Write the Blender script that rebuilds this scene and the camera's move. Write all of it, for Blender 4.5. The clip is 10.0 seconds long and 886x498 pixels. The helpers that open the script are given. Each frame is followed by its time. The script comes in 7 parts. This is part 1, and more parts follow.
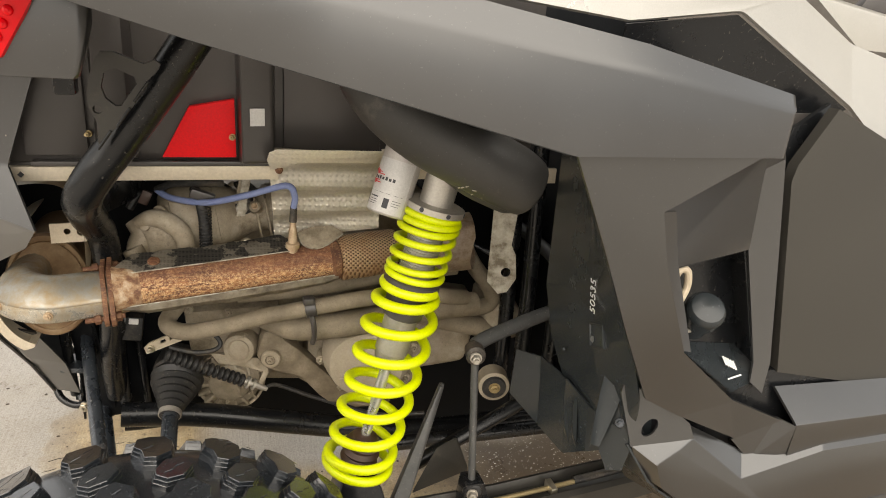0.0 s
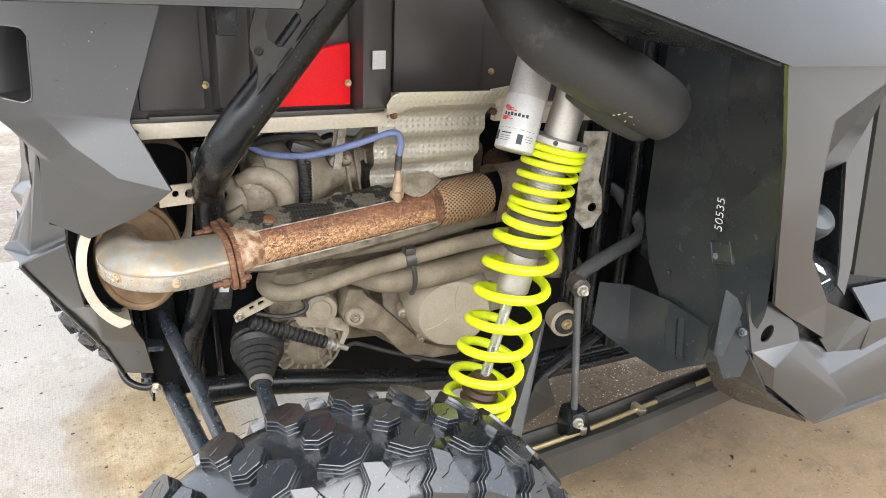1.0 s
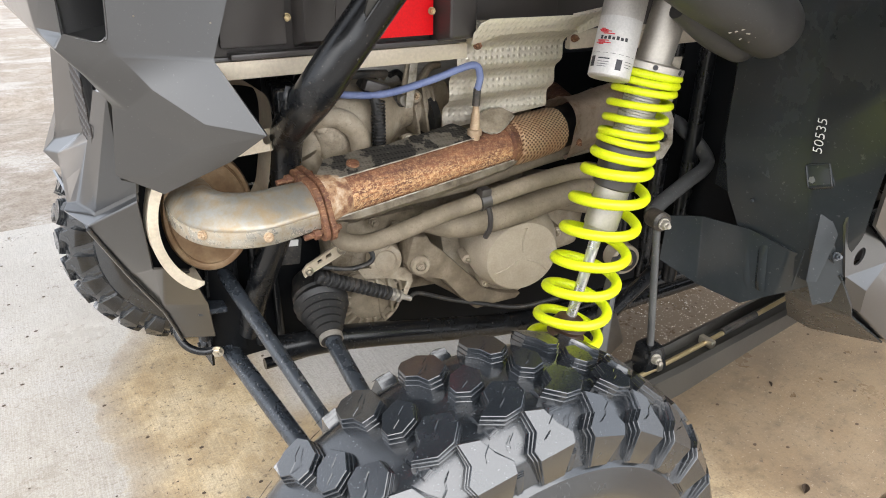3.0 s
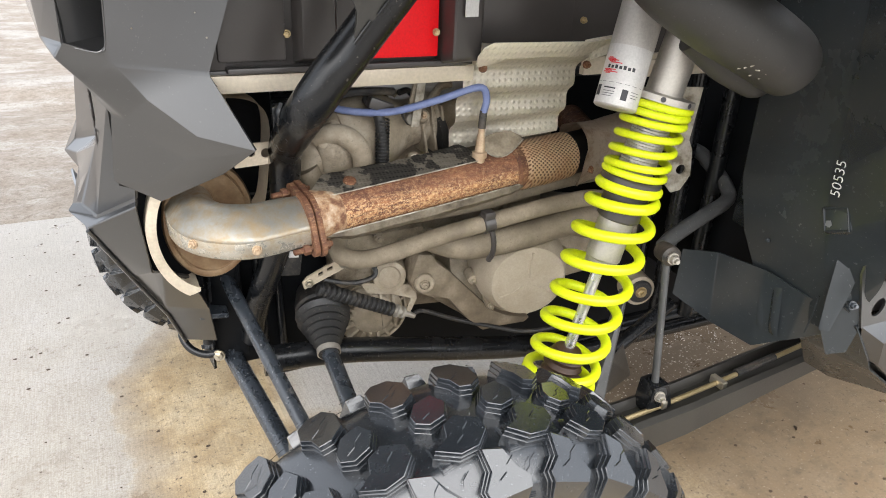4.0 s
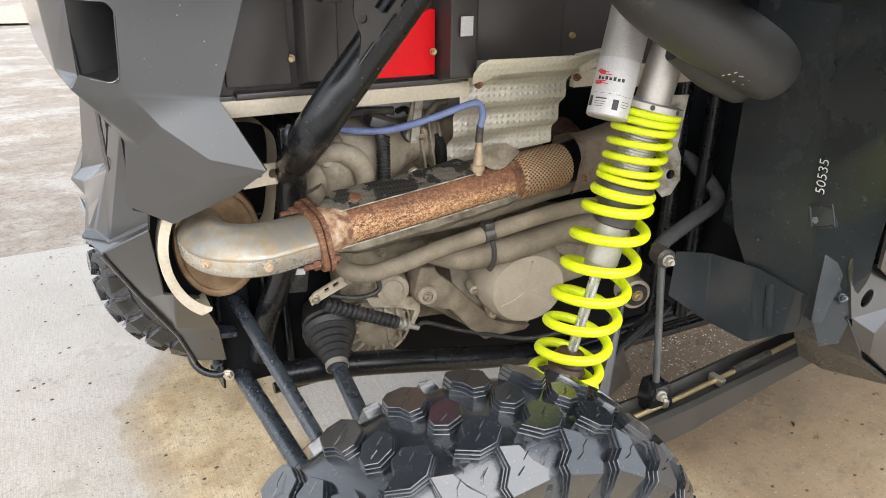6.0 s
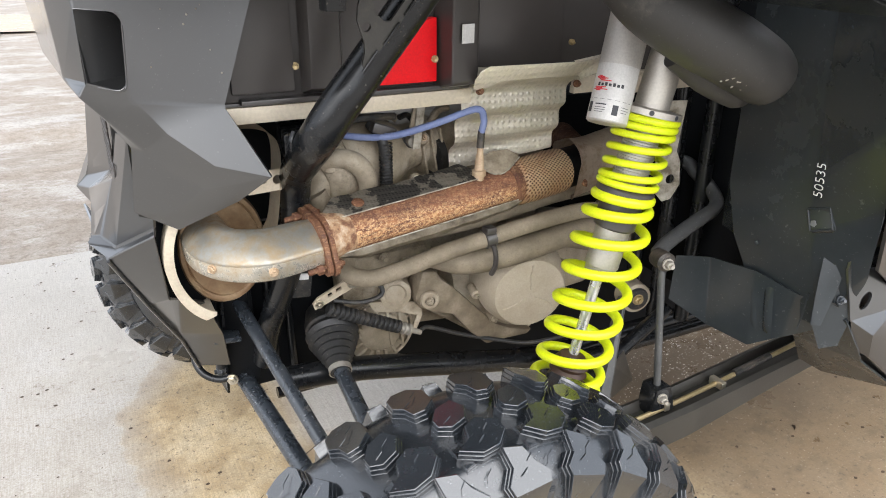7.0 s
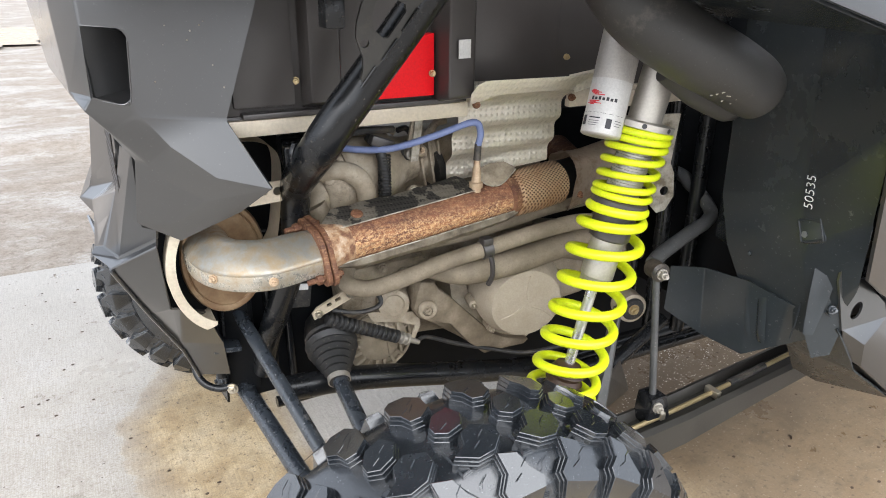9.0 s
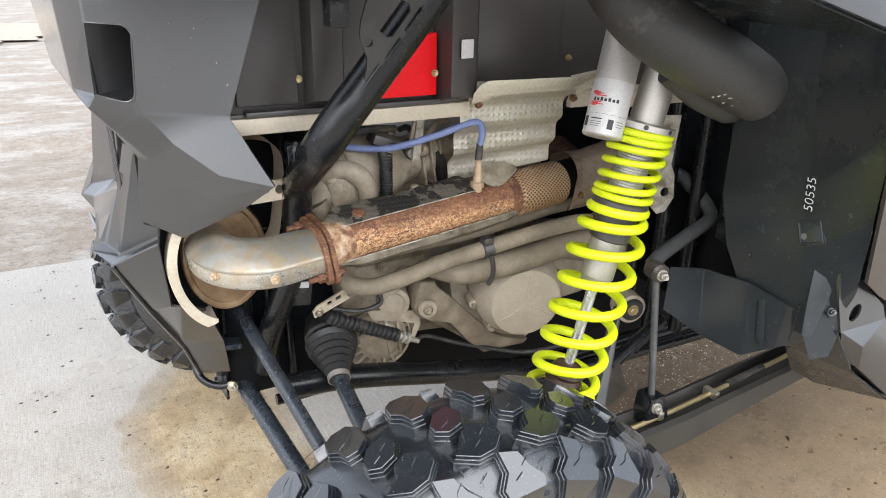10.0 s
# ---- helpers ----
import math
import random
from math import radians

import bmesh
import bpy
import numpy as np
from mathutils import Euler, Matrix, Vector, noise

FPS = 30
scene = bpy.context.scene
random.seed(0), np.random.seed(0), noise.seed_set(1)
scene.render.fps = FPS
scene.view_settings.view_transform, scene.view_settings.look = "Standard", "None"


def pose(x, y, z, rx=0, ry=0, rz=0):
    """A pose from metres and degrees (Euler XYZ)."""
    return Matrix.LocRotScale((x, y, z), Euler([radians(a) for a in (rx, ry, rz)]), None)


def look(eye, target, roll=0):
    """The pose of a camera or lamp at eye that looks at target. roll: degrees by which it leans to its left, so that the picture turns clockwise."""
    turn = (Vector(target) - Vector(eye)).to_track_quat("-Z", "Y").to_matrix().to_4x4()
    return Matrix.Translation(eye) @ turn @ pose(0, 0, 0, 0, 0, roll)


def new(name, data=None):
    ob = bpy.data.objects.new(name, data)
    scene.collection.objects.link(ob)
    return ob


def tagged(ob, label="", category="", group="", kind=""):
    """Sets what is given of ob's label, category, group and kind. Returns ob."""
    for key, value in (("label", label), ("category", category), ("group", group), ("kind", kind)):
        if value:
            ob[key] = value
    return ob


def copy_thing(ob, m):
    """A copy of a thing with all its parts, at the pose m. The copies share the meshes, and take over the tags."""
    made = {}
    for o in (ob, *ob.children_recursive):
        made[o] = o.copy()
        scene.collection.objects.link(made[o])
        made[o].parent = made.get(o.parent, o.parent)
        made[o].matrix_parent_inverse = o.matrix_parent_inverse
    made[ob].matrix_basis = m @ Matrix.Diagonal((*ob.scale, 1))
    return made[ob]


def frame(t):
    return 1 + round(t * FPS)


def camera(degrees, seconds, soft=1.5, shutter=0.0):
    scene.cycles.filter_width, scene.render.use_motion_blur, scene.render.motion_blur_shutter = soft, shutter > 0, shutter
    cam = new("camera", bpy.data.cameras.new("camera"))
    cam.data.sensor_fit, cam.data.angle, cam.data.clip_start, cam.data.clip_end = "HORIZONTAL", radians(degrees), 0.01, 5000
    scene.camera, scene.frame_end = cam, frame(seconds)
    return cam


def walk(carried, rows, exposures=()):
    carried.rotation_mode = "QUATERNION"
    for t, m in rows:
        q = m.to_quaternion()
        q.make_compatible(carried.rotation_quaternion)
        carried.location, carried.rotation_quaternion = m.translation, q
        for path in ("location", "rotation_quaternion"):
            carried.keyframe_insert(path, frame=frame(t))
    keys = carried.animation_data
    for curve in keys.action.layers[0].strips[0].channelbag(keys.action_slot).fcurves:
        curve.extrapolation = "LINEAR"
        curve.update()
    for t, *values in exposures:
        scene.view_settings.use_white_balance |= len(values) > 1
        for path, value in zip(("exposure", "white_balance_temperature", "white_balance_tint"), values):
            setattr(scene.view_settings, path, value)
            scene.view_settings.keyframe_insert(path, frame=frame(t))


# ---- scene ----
cam = camera(65.5, 10.0, soft=1.0)
PATH = [
    (0, (0.026, 0.001, 1.384), (0.633, 1.781, 0.703), 4.3),
    (0.2, (-0.032, 0.022, 1.366), (0.624, 1.78, 0.682), 4.6),
    (0.5, (-0.206, 0.088, 1.316), (0.606, 1.77, 0.601), 1.9),
    (1, (-0.352, 0.126, 1.311), (0.533, 1.76, 0.57), 2.9),
    (1.5, (-0.479, 0.149, 1.297), (0.48, 1.736, 0.548), 3.6),
    (2, (-0.592, 0.161, 1.281), (0.388, 1.714, 0.489), 0.2),
    (2.2, (-0.596, 0.168, 1.277), (0.401, 1.707, 0.48), 0.5),
    (3.3, (-0.465, 0.295, 1.265), (0.467, 1.831, 0.388), 1.9),
    (3.5, (-0.438, 0.286, 1.275), (0.475, 1.848, 0.421), 2.3),
    (4, (-0.426, 0.251, 1.286), (0.407, 1.856, 0.432), 2.9),
    (4.5, (-0.43, 0.237, 1.287), (0.415, 1.846, 0.452), 2.1),
    (5, (-0.443, 0.236, 1.288), (0.413, 1.841, 0.456), 1.8),
    (5.5, (-0.456, 0.233, 1.289), (0.411, 1.839, 0.469), 1.2),
    (7, (-0.475, 0.219, 1.293), (0.398, 1.835, 0.503), 0.7),
    (7.5, (-0.471, 0.216, 1.295), (0.402, 1.835, 0.51), 0.5),
    (8, (-0.472, 0.209, 1.296), (0.4, 1.835, 0.522), 0.6),
    (8.5, (-0.475, 0.202, 1.297), (0.397, 1.829, 0.529), 0.7),
    (9, (-0.48, 0.2, 1.299), (0.399, 1.828, 0.54), 0.7),
    (9.5, (-0.482, 0.2, 1.299), (0.398, 1.827, 0.538), 0.9),
    (10, (-0.486, 0.2, 1.3), (0.398, 1.825, 0.539), 1.2),
]
walk(cam, [(t, look(eye, target, roll)) for t, eye, target, roll in PATH], exposures=[(0.0, 0.78, 7300, 10), (0.5, 1.29, 6500, 10), (1.0, 1.43, 6200, 10), (2.0, 1.35, 6100, 10), (3.5, 1.2, 6300, 10), (10.0, 1.2, 6050, 10)])

# ---- light and sky ----
world = bpy.data.worlds.new("overcast_sky")
scene.world = world
world.use_nodes = True
wn, wl = world.node_tree.nodes, world.node_tree.links
sky = wn.new("ShaderNodeTexSky")
sky.sky_type = "NISHITA"
sky.sun_disc = False
sky.sun_elevation, sky.sun_rotation = radians(39), radians(234)
sky.dust_density, sky.air_density, sky.ozone_density = 6.0, 1.0, 1.0
grey = wn.new("ShaderNodeHueSaturation")
grey.inputs["Saturation"].default_value = 0.35
wl.new(sky.outputs[0], grey.inputs["Color"])
cloud = wn.new("ShaderNodeMix")
cloud.data_type = "RGBA"
cloud.inputs[0].default_value = 0.55
cloud.inputs[7].default_value = (7.0, 7.3, 7.8, 1)
wl.new(grey.outputs[0], cloud.inputs[6])
wl.new(cloud.outputs[2], wn["Background"].inputs["Color"])
wn["Background"].inputs["Strength"].default_value = 0.14
sun_data = bpy.data.lights.new("sun", "SUN")
sun_data.energy, sun_data.angle, sun_data.color = 1.75, radians(70), (1.0, 0.96, 0.9)
sun = new("sun", sun_data)
sun.matrix_world = look((0.7, -4.4, 3.5), (0, 0, 0))


# ---- materials ----
def material(name, colour, rough=0.5, metal=0.0, coat=0.0):
    m = bpy.data.materials.new(name)
    m.use_nodes = True
    b = m.node_tree.nodes["Principled BSDF"]
    b.inputs["Base Color"].default_value = (*colour, 1)
    b.inputs["Roughness"].default_value = rough
    b.inputs["Metallic"].default_value = metal
    b.inputs["Coat Weight"].default_value = coat
    return m


def node(m, kind, **values):
    n = m.node_tree.nodes.new(kind)
    for key, value in values.items():
        n.inputs[key].default_value = value
    return n


def link(m, a, b):
    m.node_tree.links.new(a, b)


def coords(m, scale=(1, 1, 1)):
    t = m.node_tree.nodes.new("ShaderNodeTexCoord")
    p = node(m, "ShaderNodeMapping", Scale=scale)
    link(m, t.outputs["Object"], p.inputs["Vector"])
    return p.outputs["Vector"]


def noise_of(m, scale, detail=6.0, rough=0.6, stretch=(1, 1, 1)):
    n = node(m, "ShaderNodeTexNoise", Scale=scale, Detail=detail, Roughness=rough)
    link(m, coords(m, stretch), n.inputs["Vector"])
    return n.outputs["Fac"]


def ramp(m, fac, stops):
    r = m.node_tree.nodes.new("ShaderNodeValToRGB")
    while len(r.color_ramp.elements) < len(stops):
        r.color_ramp.elements.new(0.5)
    for e, (at, c) in zip(r.color_ramp.elements, stops):
        e.position = at
        e.color = (*c, 1) if not isinstance(c, float) else (c, c, c, 1)
    link(m, fac, r.inputs["Fac"])
    return r.outputs["Color"]


def mix(m, fac, a, b):
    x = m.node_tree.nodes.new("ShaderNodeMix")
    x.data_type = "RGBA"
    for sock, v in ((x.inputs[0], fac), (x.inputs[6], a), (x.inputs[7], b)):
        if isinstance(v, (int, float)):
            sock.default_value = v
        elif isinstance(v, tuple):
            sock.default_value = (*v, 1)
        else:
            link(m, v, sock)
    return x.outputs[2]


def to(m, socket, name):
    link(m, socket, m.node_tree.nodes["Principled BSDF"].inputs[name])


def bump(m, height, strength=0.3, distance=0.002):
    b = node(m, "ShaderNodeBump", Strength=strength, Distance=distance)
    link(m, height, b.inputs["Height"])
    to(m, b.outputs["Normal"], "Normal")


def worn(name, stops, rough, metal=0.0, scale=14.0, grain=220.0, strength=0.25, dust=None, dusty=(0.55, 0.7), stretch=(1, 1, 1)):
    """A surface that varies at two scales, with fine relief and, if given, dust of a colour."""
    m = material(name, stops[0][1], 0.5, metal)
    big, fine = noise_of(m, scale, 8, 0.65, stretch), noise_of(m, grain, 4, 0.6, stretch)
    c = ramp(m, big, stops)
    if dust:
        c = mix(m, ramp(m, noise_of(m, scale * 0.6, 9, 0.72), [(dusty[0], 0.0), (dusty[1], 1.0)]), c, dust)
    to(m, mix(m, ramp(m, fine, [(0.3, 0.0), (0.7, 0.35)]), c, mix(m, 0.5, c, (0.02, 0.02, 0.02))), "Base Color")
    to(m, ramp(m, big, [(0.3, rough[0]), (0.7, rough[1])]), "Roughness")
    bump(m, fine, strength, 0.001)
    return m


PLASTIC = worn("moulded_grey_plastic", [(0.3, (0.018, 0.018, 0.0185)), (0.7, (0.024, 0.024, 0.024))], (0.28, 0.34), scale=5, grain=420, strength=0.006)
BLACK = worn("black_plastic", [(0.3, (0.043, 0.038, 0.0355)), (0.7, (0.059, 0.0525, 0.049))], (0.30, 0.42), scale=6, grain=500, strength=0.1)
# near-black stand-in for deep shade inside the bay and behind gaps
DEEPSHADE = worn("deep_shade_black", [(0.3, (0.0025, 0.003, 0.004)), (0.7, (0.0055, 0.0065, 0.008))], (0.45, 0.65), scale=12, grain=300, strength=0.1)
DOORMAT = worn("matt_textured_door_plastic", [(0.3, (0.030, 0.0275, 0.023)), (0.7, (0.038, 0.035, 0.029))], (0.5, 0.6), scale=5, grain=700, strength=0.08)
LINER = worn("black_liner_plastic", [(0.3, (0.017, 0.021, 0.0235)), (0.7, (0.028, 0.0335, 0.037))], (0.18, 0.32), scale=5, grain=500, strength=0.06)
FRAME = worn("black_frame_paint", [(0.3, (0.004, 0.0045, 0.0055)), (0.7, (0.008, 0.009, 0.0105))], (0.20, 0.34), scale=9, grain=300, strength=0.08, dust=(0.10, 0.085, 0.07), dusty=(0.70, 0.9))
RUBBER = worn("tyre_rubber", [(0.3, (0.008, 0.0102, 0.0130)), (0.7, (0.014, 0.0172, 0.0212))], (0.18, 0.30), scale=16, grain=420, strength=0.07)
BOOT = worn("boot_rubber", [(0.3, (0.012, 0.012, 0.012)), (0.7, (0.02, 0.02, 0.02))], (0.45, 0.6), dust=(0.16, 0.13, 0.1), dusty=(0.5, 0.75))
DUCT = worn("duct_plastic", [(0.3, (0.034, 0.033, 0.031)), (0.7, (0.050, 0.048, 0.045))], (0.46, 0.62), dust=(0.2, 0.18, 0.15), dusty=(0.60, 0.85))
RODMAT = worn("glossy_rod_paint", [(0.3, (0.018, 0.022, 0.028)), (0.7, (0.032, 0.039, 0.048))], (0.22, 0.34), scale=26, grain=260, strength=0.12, dust=(0.16, 0.15, 0.14), dusty=(0.62, 0.72))
ARMMAT = worn("dusty_arm_paint", [(0.3, (0.022, 0.021, 0.019)), (0.7, (0.042, 0.039, 0.033))], (0.3, 0.45), dust=(0.12, 0.10, 0.075), dusty=(0.6, 0.85))
LIME = worn("lime_spring_paint", [(0.3, (0.66, 0.76, 0.004)), (0.7, (0.72, 0.83, 0.006))], (0.3, 0.4), scale=8, grain=300, strength=0.03)
ALU = worn("brushed_aluminium", [(0.3, (0.44, 0.41, 0.36)), (0.7, (0.54, 0.51, 0.46))], (0.4, 0.52), 0.7, scale=10, grain=260, strength=0.08)
SILVER = worn("silver_reservoir", [(0.3, (0.50, 0.47, 0.43)), (0.7, (0.56, 0.53, 0.49))], (0.38, 0.5), 0.4, scale=8, grain=300, strength=0.05)
CHROME = worn("polished_rod", [(0.3, (0.72, 0.72, 0.72)), (0.7, (0.80, 0.80, 0.80))], (0.22, 0.32), 0.8, scale=10, grain=300, strength=0.02)
CAST = worn("dusty_cast_aluminium", [(0.3, (0.20, 0.162, 0.11)), (0.5, (0.335, 0.28, 0.205)), (0.70, (0.49, 0.43, 0.34))], (0.5, 0.8), 0.1, scale=15, grain=230, strength=0.6, dust=(0.13, 0.097, 0.06), dusty=(0.56, 0.70))
ARMCAST = worn("mud_caked_casting", [(0.3, (0.115, 0.09, 0.058)), (0.5, (0.20, 0.16, 0.11)), (0.7, (0.31, 0.26, 0.19))], (0.6, 0.85), 0.05, scale=22, grain=200, strength=0.8)
COVER = worn("dust_filmed_cover", [(0.3, (0.34, 0.285, 0.21)), (0.7, (0.46, 0.40, 0.31))], (0.5, 0.7), 0.1, scale=11, grain=260, strength=0.3, dust=(0.22, 0.17, 0.11), dusty=(0.62, 0.80))
DUSTHOSE = worn("dusty_hose", [(0.32, (0.14, 0.112, 0.075)), (0.5, (0.215, 0.176, 0.122)), (0.68, (0.30, 0.25, 0.182))], (0.65, 0.85), scale=13, grain=240, strength=0.35)
FOIL = worn("embossed_foil", [(0.3, (0.86, 0.79, 0.66)), (0.7, (0.93, 0.88, 0.77))], (0.34, 0.48), 0.4, scale=9, grain=200, strength=0.1)
BEIGE = worn("pale_steel_bar", [(0.3, (0.56, 0.49, 0.38)), (0.7, (0.66, 0.59, 0.47))], (0.4, 0.55), 0.3, scale=6, grain=200, strength=0.06)
ZINC = worn("zinc_fastener", [(0.3, (0.5, 0.45, 0.36)), (0.7, (0.62, 0.57, 0.47))], (0.3, 0.45), 0.9, scale=40, grain=400, strength=0.1)
BRASS = worn("brass_line", [(0.3, (0.45, 0.35, 0.18)), (0.7, (0.55, 0.44, 0.25))], (0.35, 0.5), 0.8, scale=20, grain=300, strength=0.1)
RED = worn("red_decal", [(0.3, (0.84, 0.004, 0.009)), (0.7, (0.88, 0.006, 0.012))], (0.4, 0.5), scale=5, grain=300, strength=0.02)
RED.node_tree.nodes["Principled BSDF"].inputs["Specular IOR Level"].default_value = 0.2
HOSE = worn("violet_hose", [(0.3, (0.15, 0.19, 0.38)), (0.7, (0.23, 0.28, 0.48))], (0.4, 0.5), scale=30, grain=300, strength=0.05)
WHITE = worn("white_label", [(0.3, (0.68, 0.67, 0.65)), (0.7, (0.75, 0.74, 0.72))], (0.4, 0.5), scale=20, grain=300, strength=0.02)
LABELMAT = worn("silver_label", [(0.3, (0.60, 0.585, 0.56)), (0.7, (0.66, 0.645, 0.62))], (0.4, 0.5), 0.1, scale=20, grain=300, strength=0.02)
SENSMAT = worn("rust_tinted_steel", [(0.3, (0.36, 0.24, 0.14)), (0.7, (0.58, 0.45, 0.31))], (0.45, 0.65), 0.3, scale=60, grain=400, strength=0.2)
SHEET = worn("weathered_sheet", [(0.38, (0.16, 0.13, 0.09)), (0.5, (0.36, 0.33, 0.27)), (0.62, (0.50, 0.46, 0.39))], (0.45, 0.7), 0.3, scale=34, grain=200, strength=0.3)
WOVEN = material("peeling_woven_sheet", (0.2, 0.18, 0.15), 0.55, 0.3)
weave = node(WOVEN, "ShaderNodeTexVoronoi", Scale=230.0, Randomness=0.15)
link(WOVEN, coords(WOVEN, (0.7, 1, 1)), weave.inputs["Vector"])
peel, film = noise_of(WOVEN, 21, 9, 0.62), noise_of(WOVEN, 60, 8, 0.7)
scales = ramp(WOVEN, weave.outputs["Distance"], [(0.16, (0.018, 0.017, 0.016)), (0.55, (0.10, 0.092, 0.08))])
bare = mix(WOVEN, ramp(WOVEN, weave.outputs["Distance"], [(0.2, 0.0), (0.5, 0.5)]), ramp(WOVEN, film, [(0.38, (0.15, 0.125, 0.09)), (0.62, (0.33, 0.285, 0.22))]), (0.40, 0.37, 0.32))
to(WOVEN, mix(WOVEN, ramp(WOVEN, peel, [(0.475, 0.0), (0.495, 1.0)]), scales, bare), "Base Color")
bump(WOVEN, mix(WOVEN, 0.5, weave.outputs["Distance"], ramp(WOVEN, peel, [(0.475, 0.0), (0.495, 1.0)])), 0.5, 0.002)
TANSHEET = worn("dusty_tan_sheet", [(0.34, (0.13, 0.10, 0.068)), (0.52, (0.30, 0.25, 0.18)), (0.68, (0.42, 0.37, 0.29))], (0.5, 0.75), 0.15, scale=26, grain=220, strength=0.3)
# dark print, also the painted shade of small holes
INK_AND_HOLES = material("dark_print_and_holes", (0.03, 0.03, 0.035), 0.5)
PRINT_RED = material("red_print", (0.62, 0.02, 0.03), 0.5)
BROWN = worn("brown_bump_stop", [(0.3, (0.035, 0.016, 0.01)), (0.7, (0.06, 0.03, 0.02))], (0.4, 0.6))
TRIM = worn("silver_cab_paint", [(0.3, (0.42, 0.41, 0.385)), (0.7, (0.47, 0.46, 0.43))], (0.25, 0.35), 0.3, scale=4, grain=600, strength=0.03)
RIMMAT = worn("dark_rim_paint", [(0.3, (0.02, 0.02, 0.02)), (0.7, (0.03, 0.03, 0.03))], (0.3, 0.4))
BLUE = material("blue_connector", (0.02, 0.2, 0.32), 0.4)
LAMP = material("red_lens", (0.86, 0.004, 0.012), 0.2, 0.0, 0.15)
LAMP.node_tree.nodes["Principled BSDF"].inputs["Specular IOR Level"].default_value = 0.25


def rust_material(name, flakes, tone=1.0):
    m = material(name, (0.3, 0.12, 0.05), 0.8)
    big, fine, long = noise_of(m, 30, 10, 0.72, (0.35, 1, 1)), noise_of(m, 150, 6, 0.7), noise_of(m, 95, 8, 0.7, (0.12, 1, 1))
    c = ramp(m, big, [(at, tuple(tone * q for q in col)) for at, col in ((0.36, (0.075, 0.026, 0.015)), (0.5, (0.19, 0.07, 0.032)), (0.62, (0.34, 0.15, 0.065)), (0.75, (0.46, 0.28, 0.15)))])
    chips = noise_of(m, 190, 9, 0.75, (0.55, 1, 1))
    c = mix(m, ramp(m, long, [(0.5, 0.0), (0.6, flakes * 0.6)]), c, (0.60, 0.36, 0.18))
    c = mix(m, ramp(m, chips, [(0.54, 0.0), (0.575, flakes)]), c, (0.74, 0.48, 0.25))
    to(m, mix(m, ramp(m, fine, [(0.35, 0.0), (0.65, 0.5)]), c, (0.13, 0.05, 0.025)), "Base Color")
    to(m, ramp(m, fine, [(0.3, 0.6), (0.7, 0.9)]), "Roughness")
    bump(m, mix(m, 0.5, fine, long), 0.6, 0.002)
    return m


PLASTIC.node_tree.nodes["Principled BSDF"].inputs["Specular IOR Level"].default_value = 0.7
PLASTIC.node_tree.nodes["Principled BSDF"].inputs["Coat Weight"].default_value = 1.0
PLASTIC.node_tree.nodes["Principled BSDF"].inputs["Coat Roughness"].default_value = 0.16
RODMAT.node_tree.nodes["Principled BSDF"].inputs["Specular IOR Level"].default_value = 0.8
RUBBER.node_tree.nodes["Principled BSDF"].inputs["Specular IOR Level"].default_value = 0.8
RUBBER.node_tree.nodes["Principled BSDF"].inputs["Coat Weight"].default_value = 0.7
RUBBER.node_tree.nodes["Principled BSDF"].inputs["Coat Roughness"].default_value = 0.2
FRAME.node_tree.nodes["Principled BSDF"].inputs["Specular IOR Level"].default_value = 0.4


def flaking_pipe():
    """Dark scale on a pipe that has flaked off to orange and cream, most of it along its outer flank."""
    m = material("flaking_rust", (0.3, 0.12, 0.05), 0.8)
    sep = m.node_tree.nodes.new("ShaderNodeSeparateXYZ")
    tilt = node(m, "ShaderNodeMapping", Location=(0, 0, -8.27))
    tilt.inputs["Rotation"].default_value = (0, math.atan(0.0582), 0)
    tilt.inputs["Scale"].default_value = (1, 1, 10)
    link(m, coords(m), tilt.inputs["Vector"])
    link(m, tilt.outputs[0], sep.inputs[0])
    big = noise_of(m, 26, 10, 0.72, (0.4, 1, 1))
    fine, long = noise_of(m, 170, 6, 0.7), noise_of(m, 120, 8, 0.72, (0.10, 1, 1))
    chips, dots = noise_of(m, 210, 9, 0.78, (0.6, 1, 1)), noise_of(m, 420, 5, 0.7)
    c = ramp(m, big, [(0.36, (0.062, 0.023, 0.015)), (0.5, (0.13, 0.048, 0.027)), (0.64, (0.25, 0.105, 0.05)), (0.78, (0.42, 0.23, 0.12))])
    flank = ramp(m, sep.outputs["Z"], [(0.12, 0.85), (0.30, 1.0), (0.56, 0.95), (0.70, 0.25), (0.88, 0.15)])
    c = mix(m, mix(m, flank, (0.0, 0.0, 0.0), ramp(m, long, [(0.44, 0.0), (0.58, 0.75)])), c, (0.44, 0.19, 0.075))
    c = mix(m, mix(m, flank, (0.0, 0.0, 0.0), ramp(m, chips, [(0.50, 0.0), (0.545, 0.85)])), c, (0.66, 0.40, 0.19))
    c = mix(m, mix(m, flank, (0.0, 0.0, 0.0), ramp(m, dots, [(0.54, 0.0), (0.60, 0.8)])), c, (0.80, 0.58, 0.33))
    c = mix(m, ramp(m, chips, [(0.60, 0.0), (0.63, 0.6)]), c, (0.55, 0.31, 0.15))
    to(m, mix(m, ramp(m, fine, [(0.35, 0.0), (0.65, 0.5)]), c, (0.10, 0.04, 0.022)), "Base Color")
    to(m, ramp(m, fine, [(0.3, 0.6), (0.7, 0.9)]), "Roughness")
    bump(m, mix(m, 0.5, chips, long), 0.7, 0.002)
    return m


